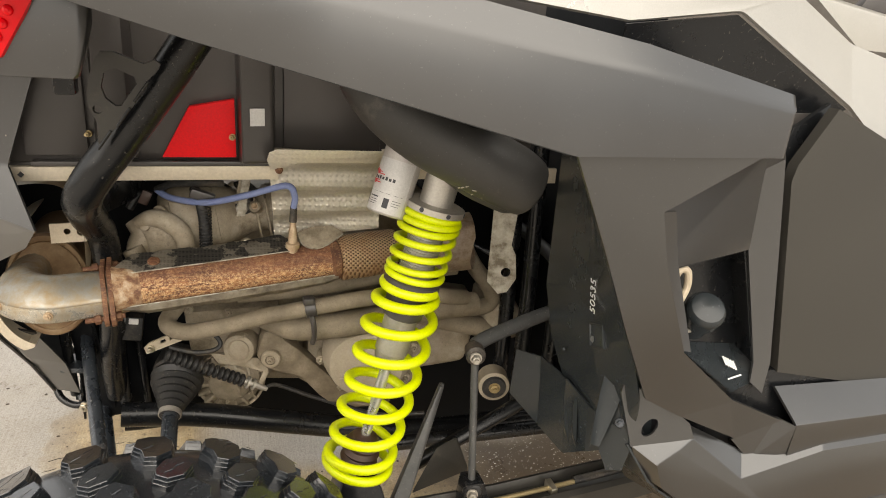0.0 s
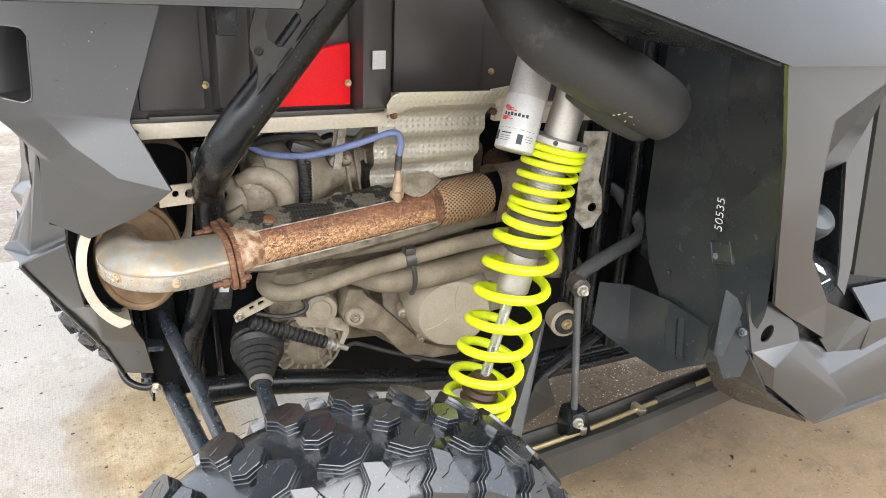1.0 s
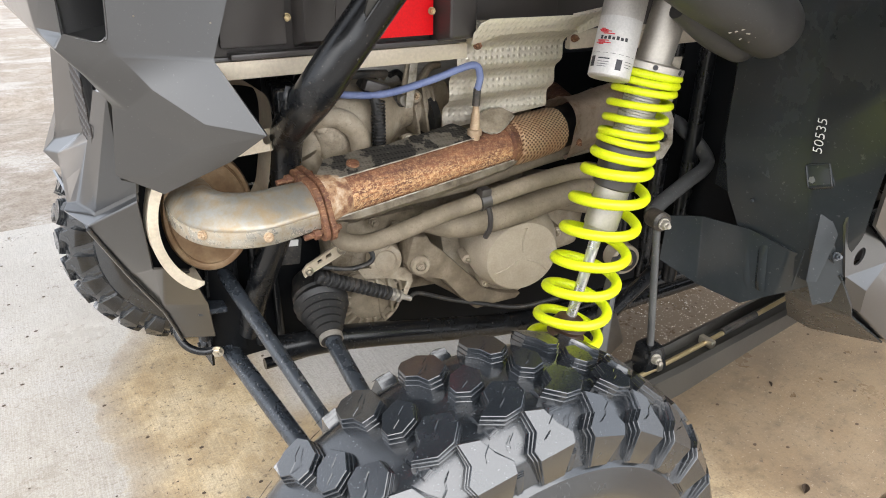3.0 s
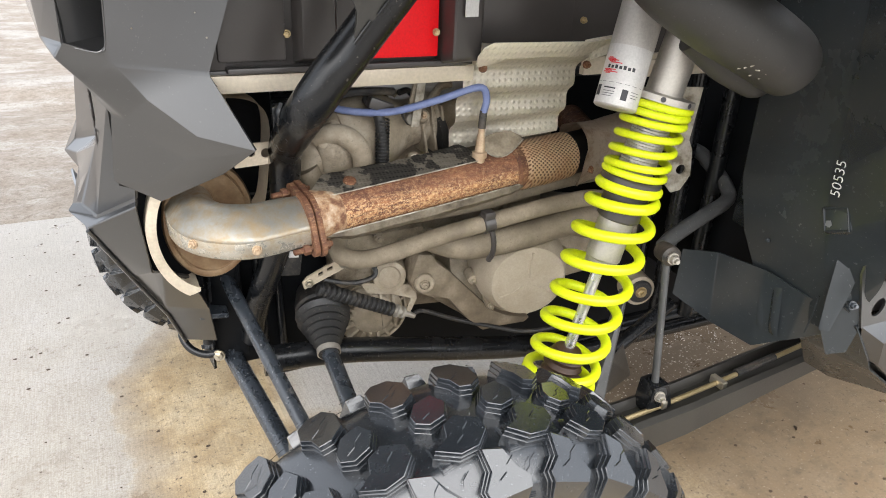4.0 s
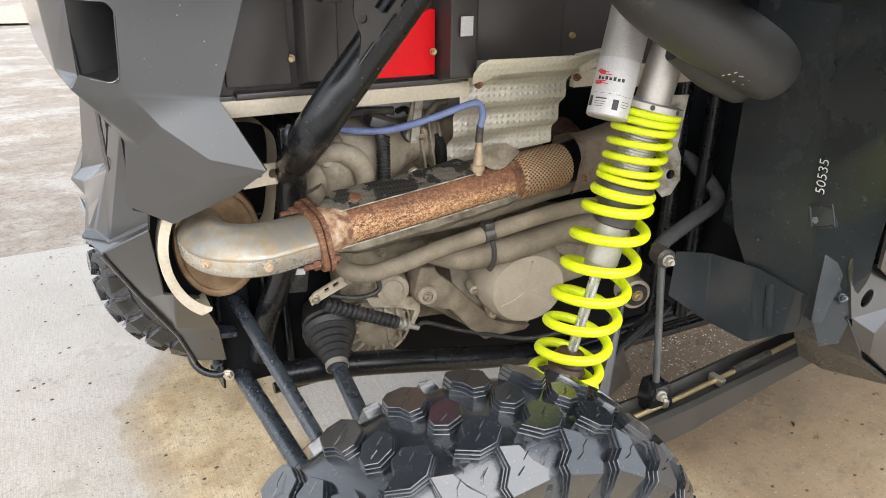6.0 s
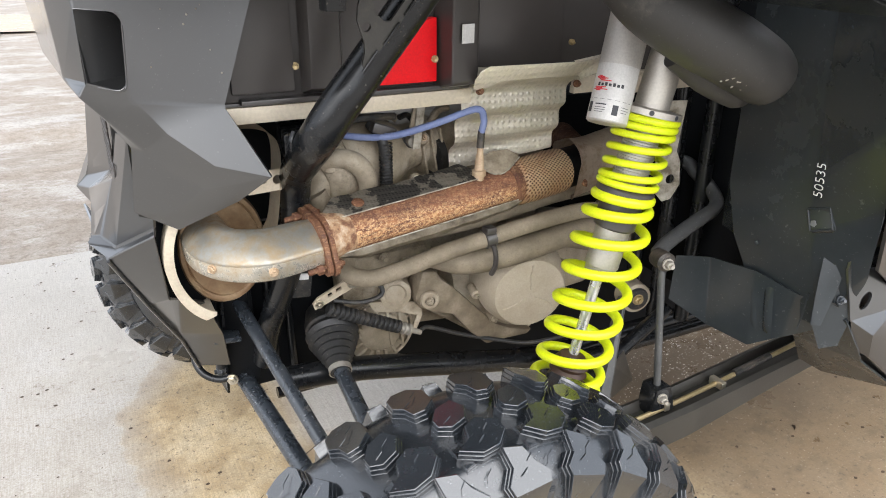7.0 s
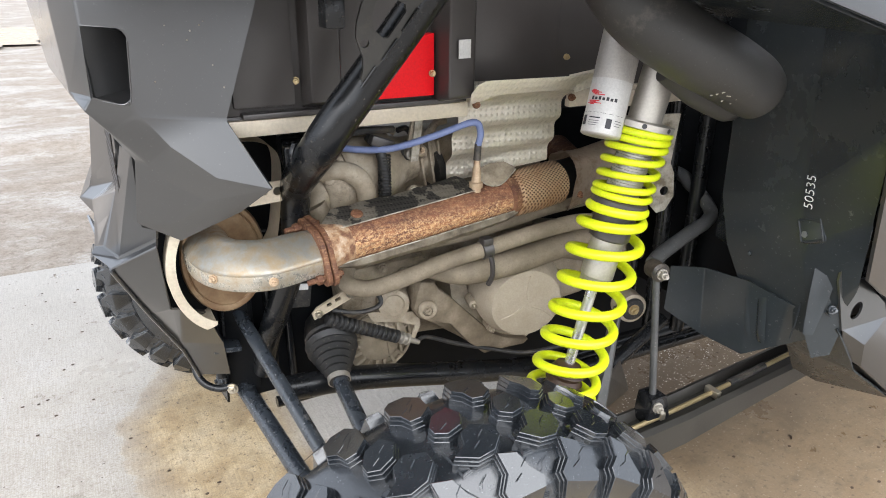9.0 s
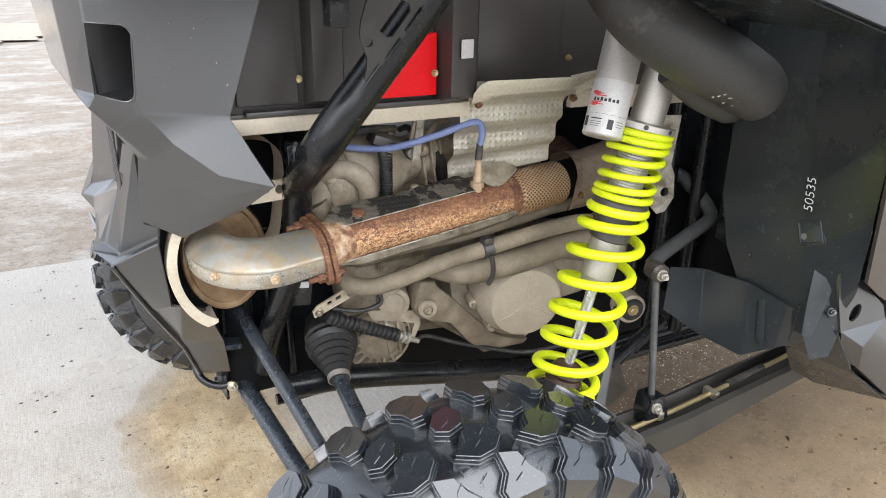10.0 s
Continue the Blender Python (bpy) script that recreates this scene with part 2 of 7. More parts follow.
def flecked(m, colour, amount=0.8, scale=240.0, low=0.655):
    """Lay small flecks of dirt on a finished surface."""
    under = m.node_tree.nodes["Principled BSDF"].inputs["Base Color"].links[0].from_socket
    to(m, mix(m, ramp(m, noise_of(m, scale, 3, 0.55), [(low, 0.0), (low + 0.035, amount)]), under, colour), "Base Color")


flecked(LINER, (0.08, 0.088, 0.092), 0.45, 150.0, 0.66)
flecked(PLASTIC, (0.09, 0.088, 0.084), 0.45, 320.0, 0.68)
flecked(RODMAT, (0.26, 0.26, 0.26), 0.7, 200.0, 0.65)
flecked(RUBBER, (0.11, 0.115, 0.12), 0.6, 300.0, 0.66)
flecked(FRAME, (0.12, 0.105, 0.088), 0.6, 210.0, 0.66)
flecked(DUCT, (0.10, 0.10, 0.098), 0.5, 220.0, 0.67)
flecked(CAST, (0.10, 0.075, 0.05), 0.45, 240.0, 0.64)
flecked(DUSTHOSE, (0.09, 0.07, 0.045), 0.45, 260.0, 0.64)
flecked(BOOT, (0.17, 0.145, 0.115), 0.5, 200.0, 0.64)
LINKMAT = worn("chalky_grey_black_paint", [(0.3, (0.050, 0.052, 0.053)), (0.7, (0.088, 0.088, 0.086))], (0.35, 0.5), scale=30, grain=260, strength=0.15)
flecked(LINKMAT, (0.24, 0.23, 0.21), 0.6, 220.0, 0.66)
DEEPSHADE.node_tree.nodes["Principled BSDF"].inputs["Specular IOR Level"].default_value = 0.12
RUST = flaking_pipe()
RUST_DARK = rust_material("old_rust", 0.22, 0.45)
RUST_PALE = worn("pale_rust", [(0.38, (0.15, 0.065, 0.035)), (0.50, (0.36, 0.22, 0.12)), (0.64, (0.54, 0.42, 0.30))], (0.6, 0.85), scale=55, grain=200, strength=0.5, dust=(0.22, 0.09, 0.04), dusty=(0.55, 0.68))


def stained_metal(name, base, stain, low, high, rough=(0.16, 0.4)):
    m = material(name, base, 0.25, 1.0)
    n = noise_of(m, 34, 10, 0.76)
    f = ramp(m, n, [(low, 0.0), (high, 1.0)])
    to(m, mix(m, f, base, stain), "Base Color")
    to(m, ramp(m, n, [(low, rough[0]), (high, rough[1])]), "Roughness")
    to(m, ramp(m, n, [(low, 0.62), (high, 0.35)]), "Metallic")
    bump(m, noise_of(m, 120, 5), 0.12, 0.001)
    return m


ELBOW = stained_metal("stained_steel", (0.27, 0.262, 0.232), (0.25, 0.185, 0.105), 0.42, 0.62, (0.30, 0.5))
BAND = stained_metal("bright_stained_band", (0.52, 0.49, 0.42), (0.36, 0.27, 0.16), 0.44, 0.62, (0.26, 0.45))
CAPMAT = worn("browned_steel", [(0.3, (0.16, 0.085, 0.042)), (0.52, (0.25, 0.16, 0.085)), (0.72, (0.36, 0.26, 0.155))], (0.38, 0.6), 0.35, scale=20, grain=200, strength=0.25, dust=(0.30, 0.23, 0.15), dusty=(0.56, 0.72))
SHELL = worn("tan_shield", [(0.3, (0.55, 0.46, 0.34)), (0.6, (0.68, 0.60, 0.47))], (0.4, 0.55), 0.3, scale=14, grain=240, strength=0.1, dust=(0.36, 0.26, 0.15), dusty=(0.62, 0.8))
GUARD = stained_metal("burnt_shield", (0.62, 0.52, 0.41), (0.40, 0.28, 0.18), 0.45, 0.66, (0.45, 0.65))


def braid_material():
    m = material("braided_flex", (0.4, 0.3, 0.2), 0.6, 0.5)
    w = m.node_tree.nodes.new("ShaderNodeTexWave")
    w.bands_direction = "DIAGONAL"
    w.inputs["Scale"].default_value = 68
    w.inputs["Distortion"].default_value = 0.6
    link(m, coords(m), w.inputs["Vector"])
    v = m.node_tree.nodes.new("ShaderNodeTexWave")
    v.bands_direction = "DIAGONAL"
    v.inputs["Scale"].default_value = 68
    link(m, coords(m, (-1, 1, 1)), v.inputs["Vector"])
    both = mix(m, 0.5, w.outputs["Color"], v.outputs["Color"])
    c = ramp(m, both, [(0.22, (0.07, 0.038, 0.02)), (0.55, (0.52, 0.37, 0.23))])
    to(m, mix(m, ramp(m, noise_of(m, 18), [(0.4, 0.0), (0.7, 0.7)]), c, (0.32, 0.15, 0.07)), "Base Color")
    bump(m, both, 0.8, 0.002)
    return m


BRAID = braid_material()


def dimpled(m, scale):
    v = node(m, "ShaderNodeTexVoronoi", Scale=scale, Randomness=0.1)
    v.voronoi_dimensions = "2D"
    sep = m.node_tree.nodes.new("ShaderNodeSeparateXYZ")
    both = m.node_tree.nodes.new("ShaderNodeCombineXYZ")
    link(m, coords(m), sep.inputs[0])
    link(m, sep.outputs["X"], both.inputs["X"])
    link(m, sep.outputs["Z"], both.inputs["Y"])
    link(m, both.outputs[0], v.inputs["Vector"])
    bump(m, ramp(m, v.outputs["Distance"], [(0.05, 1.0), (0.36, 0.0)]), 0.42, 0.003)


dimpled(FOIL, 92)


def concrete():
    m = material("damp_concrete", (0.4, 0.33, 0.24), 0.5)
    big, mid, fine = noise_of(m, 0.9, 6, 0.6), noise_of(m, 5.0, 9, 0.7), noise_of(m, 170, 5, 0.7)
    dry = ramp(m, mid, [(0.3, (0.37, 0.325, 0.265)), (0.5, (0.46, 0.42, 0.36)), (0.7, (0.51, 0.48, 0.44))])
    dry = mix(m, ramp(m, noise_of(m, 55, 6, 0.78, (1, 1.3, 1)), [(0.54, 0.0), (0.64, 0.6)]), dry, (0.22, 0.17, 0.12))
    wet = ramp(m, mid, [(0.32, (0.32, 0.22, 0.115)), (0.44, (0.49, 0.365, 0.205)), (0.54, (0.62, 0.49, 0.30)), (0.70, (0.68, 0.57, 0.39))])
    # the damp patch that has run out from under the vehicle, with a ragged edge
    t = m.node_tree.nodes.new("ShaderNodeTexCoord")
    sep = m.node_tree.nodes.new("ShaderNodeSeparateXYZ")
    link(m, t.outputs["Object"], sep.inputs[0])

    def calc(op, p, q):
        n = m.node_tree.nodes.new("ShaderNodeMath")
        n.operation = op
        for k, v in enumerate((p, q)):
            if isinstance(v, (int, float)):
                n.inputs[k].default_value = v
            else:
                link(m, v, n.inputs[k])
        return n.outputs[0]

    def part_of(value, lo, hi):
        return ramp(m, value, [(lo, 0.0), (hi, 1.0)])

    broom = noise_of(m, 1.0, 4, 0.6, (330, 11, 1))
    edge = calc("ADD", sep.outputs["X"], calc("MULTIPLY", calc("SUBTRACT", noise_of(m, 2.6, 7, 0.62), 0.5), 0.30))
    edge = calc("SUBTRACT", edge, calc("MULTIPLY", calc("MAXIMUM", calc("SUBTRACT", sep.outputs["Y"], 2.15), 0.0), 0.45))
    edge = calc("ADD", edge, calc("MULTIPLY", calc("SUBTRACT", noise_of(m, 38, 5, 0.7), 0.5), 0.06))
    edge = calc("ADD", edge, 1.0)
    patch = ramp(m, edge, [(0.478, 0.0), (0.502, 0.55), (0.60, 1.0)])
    # bright daylight on the ground past the engine, put in as pale undamped concrete
    beyond = calc("ADD", sep.outputs["Y"], calc("MULTIPLY", calc("SUBTRACT", noise_of(m, 4, 6, 0.6), 0.5), 0.25))
    far_daylight = calc("MULTIPLY", part_of(calc("MULTIPLY", beyond, 0.4), 0.70, 0.735), part_of(calc("ADD", sep.outputs["X"], 0.5), 0.40, 0.52))
    patch = calc("MULTIPLY", patch, calc("SUBTRACT", 1.0, far_daylight))
    near = calc("ADD", sep.outputs["Y"], calc("MULTIPLY", calc("SUBTRACT", noise_of(m, 1.6, 6, 0.6), 0.5), 0.8))
    patch = calc("MULTIPLY", patch, part_of(calc("ADD", near, 0.5), 0.45, 0.6))
    rim = calc("MULTIPLY", part_of(edge, 0.488, 0.50), calc("SUBTRACT", 1.0, part_of(edge, 0.51, 0.60)))
    wet = mix(m, calc("MULTIPLY", rim, 0.45), wet, (0.17, 0.125, 0.075))
    wet = mix(m, ramp(m, noise_of(m, 3.4, 10, 0.74, (1.0, 1.3, 1)), [(0.47, 0.0), (0.60, 0.45)]), wet, (0.30, 0.22, 0.13))
    wet = mix(m, ramp(m, noise_of(m, 8.5, 11, 0.8), [(0.53, 0.0), (0.64, 0.35)]), wet, (0.17, 0.125, 0.08))
    wet = mix(m, ramp(m, noise_of(m, 110, 6, 0.85), [(0.55, 0.0), (0.64, 0.6)]), wet, (0.50, 0.44, 0.35))
    cool = mix(m, part_of(big, 0.42, 0.6), dry, mix(m, 0.4, dry, (0.38, 0.355, 0.32)))
    c = mix(m, patch, cool, wet)
    # that daylight is painted nearly white here
    c = mix(m, calc("MULTIPLY", far_daylight, 0.85), c, mix(m, 0.25, dry, (0.86, 0.84, 0.80)))
    # shade under the cab, painted darker into the wet concrete
    cab_shade = calc("ADD", sep.outputs["X"], calc("MULTIPLY", calc("SUBTRACT", noise_of(m, 1.7, 6, 0.6), 0.5), 0.9))
    under = ramp(m, calc("MULTIPLY", cab_shade, 0.5), [(0.23, 0.0), (0.46, 0.85)])
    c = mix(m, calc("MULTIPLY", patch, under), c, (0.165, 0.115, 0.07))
    # shade beyond the trailing arm, painted dark over the wet mud
    c = mix(m, calc("MULTIPLY", calc("MULTIPLY", patch, under), calc("MULTIPLY", part_of(calc("MULTIPLY", beyond, 0.4), 0.50, 0.57), 0.85)), c, (0.075, 0.053, 0.036))
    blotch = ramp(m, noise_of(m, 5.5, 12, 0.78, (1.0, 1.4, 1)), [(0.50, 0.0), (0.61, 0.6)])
    under = ramp(m, calc("MULTIPLY", cab_shade, 0.5), [(0.10, 0.25), (0.34, 1.0)])
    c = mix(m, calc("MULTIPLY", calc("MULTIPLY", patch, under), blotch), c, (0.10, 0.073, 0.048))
    pale = ramp(m, noise_of(m, 2.2, 8, 0.7), [(0.55, 0.0), (0.68, 0.5)])
    c = mix(m, calc("MULTIPLY", patch, pale), c, (0.36, 0.28, 0.18))
    grit = ramp(m, noise_of(m, 60, 5, 0.75), [(0.57, 0.0), (0.64, 0.75)])
    c = mix(m, calc("MULTIPLY", patch, grit), c, (0.075, 0.055, 0.04))
    sand = ramp(m, noise_of(m, 75, 5, 0.75, (1, 1.2, 1)), [(0.60, 0.0), (0.66, 0.6)])
    c = mix(m, calc("MULTIPLY", patch, sand), c, (0.50, 0.43, 0.34))
    c = mix(m, ramp(m, noise_of(m, 30, 9, 0.8), [(0.58, 0.0), (0.70, 0.6)]), c, (0.12, 0.09, 0.06))
    c = mix(m, ramp(m, broom, [(0.42, 0.22), (0.58, 0.0)]), c, (0.16, 0.125, 0.085))
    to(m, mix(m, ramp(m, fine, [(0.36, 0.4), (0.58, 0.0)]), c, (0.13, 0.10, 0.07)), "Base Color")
    to(m, ramp(m, mix(m, 0.5, big, mid), [(0.38, 0.22), (0.62, 0.55)]), "Roughness")
    bump(m, mix(m, 0.45, mix(m, 0.5, fine, broom), mid), 0.42, 0.003)
    return m


def mud():
    m = material("wet_mud", (0.35, 0.3, 0.24), 0.5)
    big, mid, fine = noise_of(m, 0.5, 6, 0.6), noise_of(m, 6, 10, 0.75), noise_of(m, 70, 8, 0.8)
    smear = noise_of(m, 1.3, 9, 0.72, (0.9, 1.5, 1))
    c = ramp(m, mid, [(0.3, (0.20, 0.158, 0.118)), (0.5, (0.315, 0.27, 0.222)), (0.7, (0.41, 0.372, 0.325))])
    c = mix(m, ramp(m, smear, [(0.50, 0.0), (0.60, 0.5)]), c, (0.50, 0.47, 0.435))
    c = mix(m, ramp(m, noise_of(m, 19, 10, 0.85), [(0.51, 0.0), (0.58, 0.7)]), c, (0.17, 0.13, 0.095))
    to(m, mix(m, ramp(m, fine, [(0.38, 0.6), (0.56, 0.0)]), c, (0.16, 0.125, 0.09)), "Base Color")
    to(m, ramp(m, smear, [(0.46, 0.75), (0.60, 0.42)]), "Roughness")
    bump(m, mix(m, 0.5, fine, mid), 0.7, 0.008)
    return m


CONCRETE, MUD = concrete(), mud()
PUDDLE = worn("muddy_water", [(0.35, (0.33, 0.23, 0.12)), (0.65, (0.42, 0.31, 0.17))], (0.22, 0.34), scale=0.7, grain=9, strength=0.05)
PUDDLE.node_tree.nodes["Principled BSDF"].inputs["Specular IOR Level"].default_value = 0.25
LEAF = worn("dry_leaf", [(0.3, (0.05, 0.032, 0.02)), (0.7, (0.10, 0.065, 0.04))], (0.6, 0.8))


# ---- building helpers ----
def part(name, bm, mat, parent=None, label="", smooth=35.0, kind=""):
    me = bpy.data.meshes.new(name)
    bmesh.ops.recalc_face_normals(bm, faces=bm.faces)
    bm.to_mesh(me)
    bm.free()
    me.materials.append(mat)
    if smooth:
        me.shade_smooth()
        me.set_sharp_from_angle(angle=radians(smooth))
    ob = new(name, me)
    if parent:
        ob.parent = parent
        ob.matrix_parent_inverse = parent.matrix_world.inverted()
    return tagged(ob, label, kind=kind)


def frame_along(d):
    d = Vector(d).normalized()
    u = d.cross(Vector((0, 0, 1)))
    if u.length < 1e-3:
        u = Vector((1, 0, 0))
    u.normalize()
    return u, d.cross(u).normalized(), d


def glide(points, steps=6):
    """A smooth line through the points."""
    p = [Vector(q) for q in points]
    if len(p) < 3:
        return p
    p = [2 * p[0] - p[1], *p, 2 * p[-1] - p[-2]]
    out = []
    for a, b, c, d in zip(p, p[1:], p[2:], p[3:]):
        for k in range(steps):
            t = k / steps
            out.append(0.5 * (2 * b + (c - a) * t + (2 * a - 5 * b + 4 * c - d) * t * t + (3 * b - a - 3 * c + d) * t ** 3))
    return out + [p[-2]]


def tube(bm, points, r, n=14, steps=6, caps=True):
    """A round bar through the points; r is one radius or one for each point."""
    line = glide(points, steps)
    radii = [r] * len(line) if isinstance(r, (int, float)) else [float(q) for q in np.interp(np.linspace(0, 1, len(line)), np.linspace(0, 1, len(r)), r)]
    u, v, d = frame_along(line[1] - line[0])
    rings = []
    for i, p in enumerate(line):
        nd = (line[min(i + 1, len(line) - 1)] - line[max(i - 1, 0)]).normalized()
        q = d.rotation_difference(nd)
        u, v, d = q @ u, q @ v, nd
        rings.append([bm.verts.new(p + radii[i] * (math.cos(a) * u + math.sin(a) * v)) for a in (2 * math.pi * k / n for k in range(n))])
    for a, b in zip(rings, rings[1:]):
        for k in range(n):
            bm.faces.new((a[k], a[(k + 1) % n], b[(k + 1) % n], b[k]))
    if caps:
        bm.faces.new(rings[0][::-1])
        bm.faces.new(rings[-1])
    return bm


def turned(bm, profile, origin, axis, n=28, close=True):
    """A solid of revolution: profile rows of distance along the axis and radius."""
    u, v, d = frame_along(axis)
    o = Vector(origin)
    rings = [[bm.verts.new(o + s * d + r * (math.cos(a) * u + math.sin(a) * v)) for a in (2 * math.pi * k / n for k in range(n))] for s, r in profile]
    for a, b in zip(rings, rings[1:]):
        for k in range(n):
            bm.faces.new((a[k], a[(k + 1) % n], b[(k + 1) % n], b[k]))
    if close:
        bm.faces.new(rings[0][::-1])
        bm.faces.new(rings[-1])
    return bm


def rod(bm, a, b, r, n=14, edge=0.15):
    a, b = Vector(a), Vector(b)
    l, e = (b - a).length, r * edge
    return turned(bm, [(0, r - e), (e, r), (l - e, r), (l, r - e)], a, b - a, n)


def softened(bm, amount=0.003, segments=2, angle=25):
    edges = [e for e in bm.edges if e.is_manifold and e.calc_face_angle(0) > radians(angle)]
    if edges and amount:
        bmesh.ops.bevel(bm, geom=edges, offset=amount, segments=segments, profile=0.6, affect="EDGES", clamp_overlap=True)
    return bm


def slab(points, thick, bevel=0.002, toward=None):
    """A flat plate with the outline given, thickened to one side."""
    bm = bmesh.new()
    vs = [bm.verts.new(p) for p in points]
    f = bm.faces.new(vs)
    f.normal_update()
    n = f.normal.copy()
    if toward is not None and n.dot(Vector(toward)) < 0:
        n = -n
    out = bmesh.ops.extrude_face_region(bm, geom=[f])
    for v in out["geom"]:
        if isinstance(v, bmesh.types.BMVert):
            v.co += n * thick
    bmesh.ops.recalc_face_normals(bm, faces=bm.faces)
    return softened(bm, bevel)


def block(lo, hi, bevel=0.003, turn=None):
    bm = bmesh.new()
    bmesh.ops.create_cube(bm, size=1)
    lo, hi = Vector(lo), Vector(hi)
    for v in bm.verts:
        v.co = Vector([c * s for c, s in zip(v.co, hi - lo)])
    softened(bm, bevel)
    if turn is not None:
        bmesh.ops.rotate(bm, verts=bm.verts, matrix=Euler([radians(a) for a in turn]).to_matrix())
    bmesh.ops.translate(bm, verts=bm.verts, vec=(lo + hi) / 2)
    return bm


def hull(points, bevel=0.004, segments=2):
    bm = bmesh.new()
    for p in points:
        bm.verts.new(p)
    bmesh.ops.convex_hull(bm, input=bm.verts)
    bmesh.ops.dissolve_limit(bm, angle_limit=radians(4), verts=bm.verts, edges=bm.edges)
    bmesh.ops.recalc_face_normals(bm, faces=bm.faces)
    return softened(bm, bevel, segments, 12)


def shell(points, faces, thick=0.004, bevel=0.004, segments=2):
    """A moulded skin of flat facets with rounded creases and a thickness."""
    bm = bmesh.new()
    vs = [bm.verts.new(p) for p in points]
    for f in faces:
        bm.faces.new([vs[i] for i in f])
    bmesh.ops.recalc_face_normals(bm, faces=bm.faces)
    softened(bm, bevel, segments, 8)
    bmesh.ops.recalc_face_normals(bm, faces=bm.faces)
    bmesh.ops.solidify(bm, geom=bm.faces[:], thickness=thick)
    return bm


def pierced(outline, holes, origin, right, up, thick, bevel=0.0):
    """A plate with holes, drawn in its own plane."""
    bm = bmesh.new()
    o, r, u = Vector(origin), Vector(right).normalized(), Vector(up).normalized()
    u = (u - r * u.dot(r)).normalized()
    n = r.cross(u)
    for loop in (outline, *holes):
        vs = [bm.verts.new(o + a * r + b * u) for a, b in loop]
        for a, b in zip(vs, vs[1:] + vs[:1]):
            bm.edges.new((a, b))
    bmesh.ops.triangle_fill(bm, use_beauty=True, edges=bm.edges[:], normal=n)
    out = bmesh.ops.extrude_face_region(bm, geom=bm.faces[:])
    for v in out["geom"]:
        if isinstance(v, bmesh.types.BMVert):
            v.co += n * thick
    bmesh.ops.recalc_face_normals(bm, faces=bm.faces)
    return bm


def ring2(cx, cy, r, n=16, squash=1.0):
    return [(cx + r * math.cos(2 * math.pi * k / n), cy + r * squash * math.sin(2 * math.pi * k / n)) for k in range(n)]


def bolt(parent, at, axis, r=0.008, mat=None, name="bolt", h=0.008):
    bm = bmesh.new()
    u, v, d = frame_along(axis)
    turned(bm, [(-0.002, r * 1.35), (0.0012, r * 1.35)], at, axis, 16)
    turned(bm, [(0.001, r * 1.1), (h * 0.8, r * 1.1), (h, r * 0.9)], at, axis, 6)
    turned(bm, [(h - 0.001, r * 0.55), (h * 1.6, r * 0.5)], at, axis, 10)
    return part(name, bm, mat or ZINC, parent)


def text_on(name, body, size, at, right, up, mat, parent, depth=0.0006):
    cu = bpy.data.curves.new(name, "FONT")
    cu.body, cu.size, cu.extrude, cu.offset, cu.align_x, cu.align_y = body, size, depth, -0.0005, "CENTER", "CENTER"
    tmp = new("lettering", cu)
    me = bpy.data.meshes.new_from_object(tmp.evaluated_get(bpy.context.evaluated_depsgraph_get()))
    bpy.data.objects.remove(tmp)
    me.materials.clear()
    me.materials.append(mat)
    r, u = Vector(right).normalized(), Vector(up).normalized()
    u = (u - r * u.dot(r)).normalized()
    m = Matrix((r, u, r.cross(u))).transposed().to_4x4()
    m.translation = Vector(at)
    me.transform(m)
    ob = new(name, me)
    ob.parent = parent
    ob.matrix_parent_inverse = parent.matrix_world.inverted()
    return ob


# ---- ground ----
def ground_sheet():
    bm = bmesh.new()
    xs = np.r_[-400, -120, -40, -15, np.arange(-8, 10.01, 0.25), 18, 45, 130, 400]
    ys = np.r_[-400, -100, -30, -10, 0, 2, np.arange(3.4, 14.01, 0.16), 14.6, 15.5, 17, 19, 22, 26, 32, 45, 80, 160, 400]
    grid = []
    for y in ys:
        row = []
        for x in xs:
            z = -0.05 + (0.022 * noise.fractal(Vector((x * 1.3, y * 1.3, 3.1)), 0.9, 2.2, 6) if 3.5 < y < 40 else 0)
            z -= 0.05 * math.exp(-((y - 5.9 + 0.3 * x) / 0.35) ** 2) if y > 3.7 else 0
            z -= 0.03 * math.exp(-(((x + 2.9) / 2.4) ** 2 + ((y - 15.9) / 2.7) ** 2) ** 2)
            row.append(bm.verts.new((x, y, min(z, -0.012) if y > 3.7 else -0.09)))
        grid.append(row)
    for a, b in zip(grid, grid[1:]):
        for k in range(len(xs) - 1):
            bm.faces.new((a[k], a[k + 1], b[k + 1], b[k]))
    return part("ground", bm, MUD, None, "rutted wet brown mud beyond the concrete", 60, "structure")


tagged(ground_sheet(), category="ground")
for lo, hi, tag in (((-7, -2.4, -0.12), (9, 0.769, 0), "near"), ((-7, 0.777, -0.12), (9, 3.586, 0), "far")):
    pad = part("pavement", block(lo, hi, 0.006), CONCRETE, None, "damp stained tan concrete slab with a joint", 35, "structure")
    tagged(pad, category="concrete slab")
# unseen wall ahead, added so the right-hand ground reflects less sky
WALLMAT = worn("added_wall_brown", [(0.3, (0.16, 0.14, 0.12)), (0.7, (0.22, 0.2, 0.17))], (0.6, 0.8), scale=2, grain=40, strength=0.2)
sky_wall = part("wall_unseen", block((3.2, 0.6, -0.1), (3.4, 9, 4.2), 0.01), WALLMAT, None, "plain unseen wall ahead of the vehicle, added to block the sky", 35, "structure")
tagged(sky_wall, category="wall")
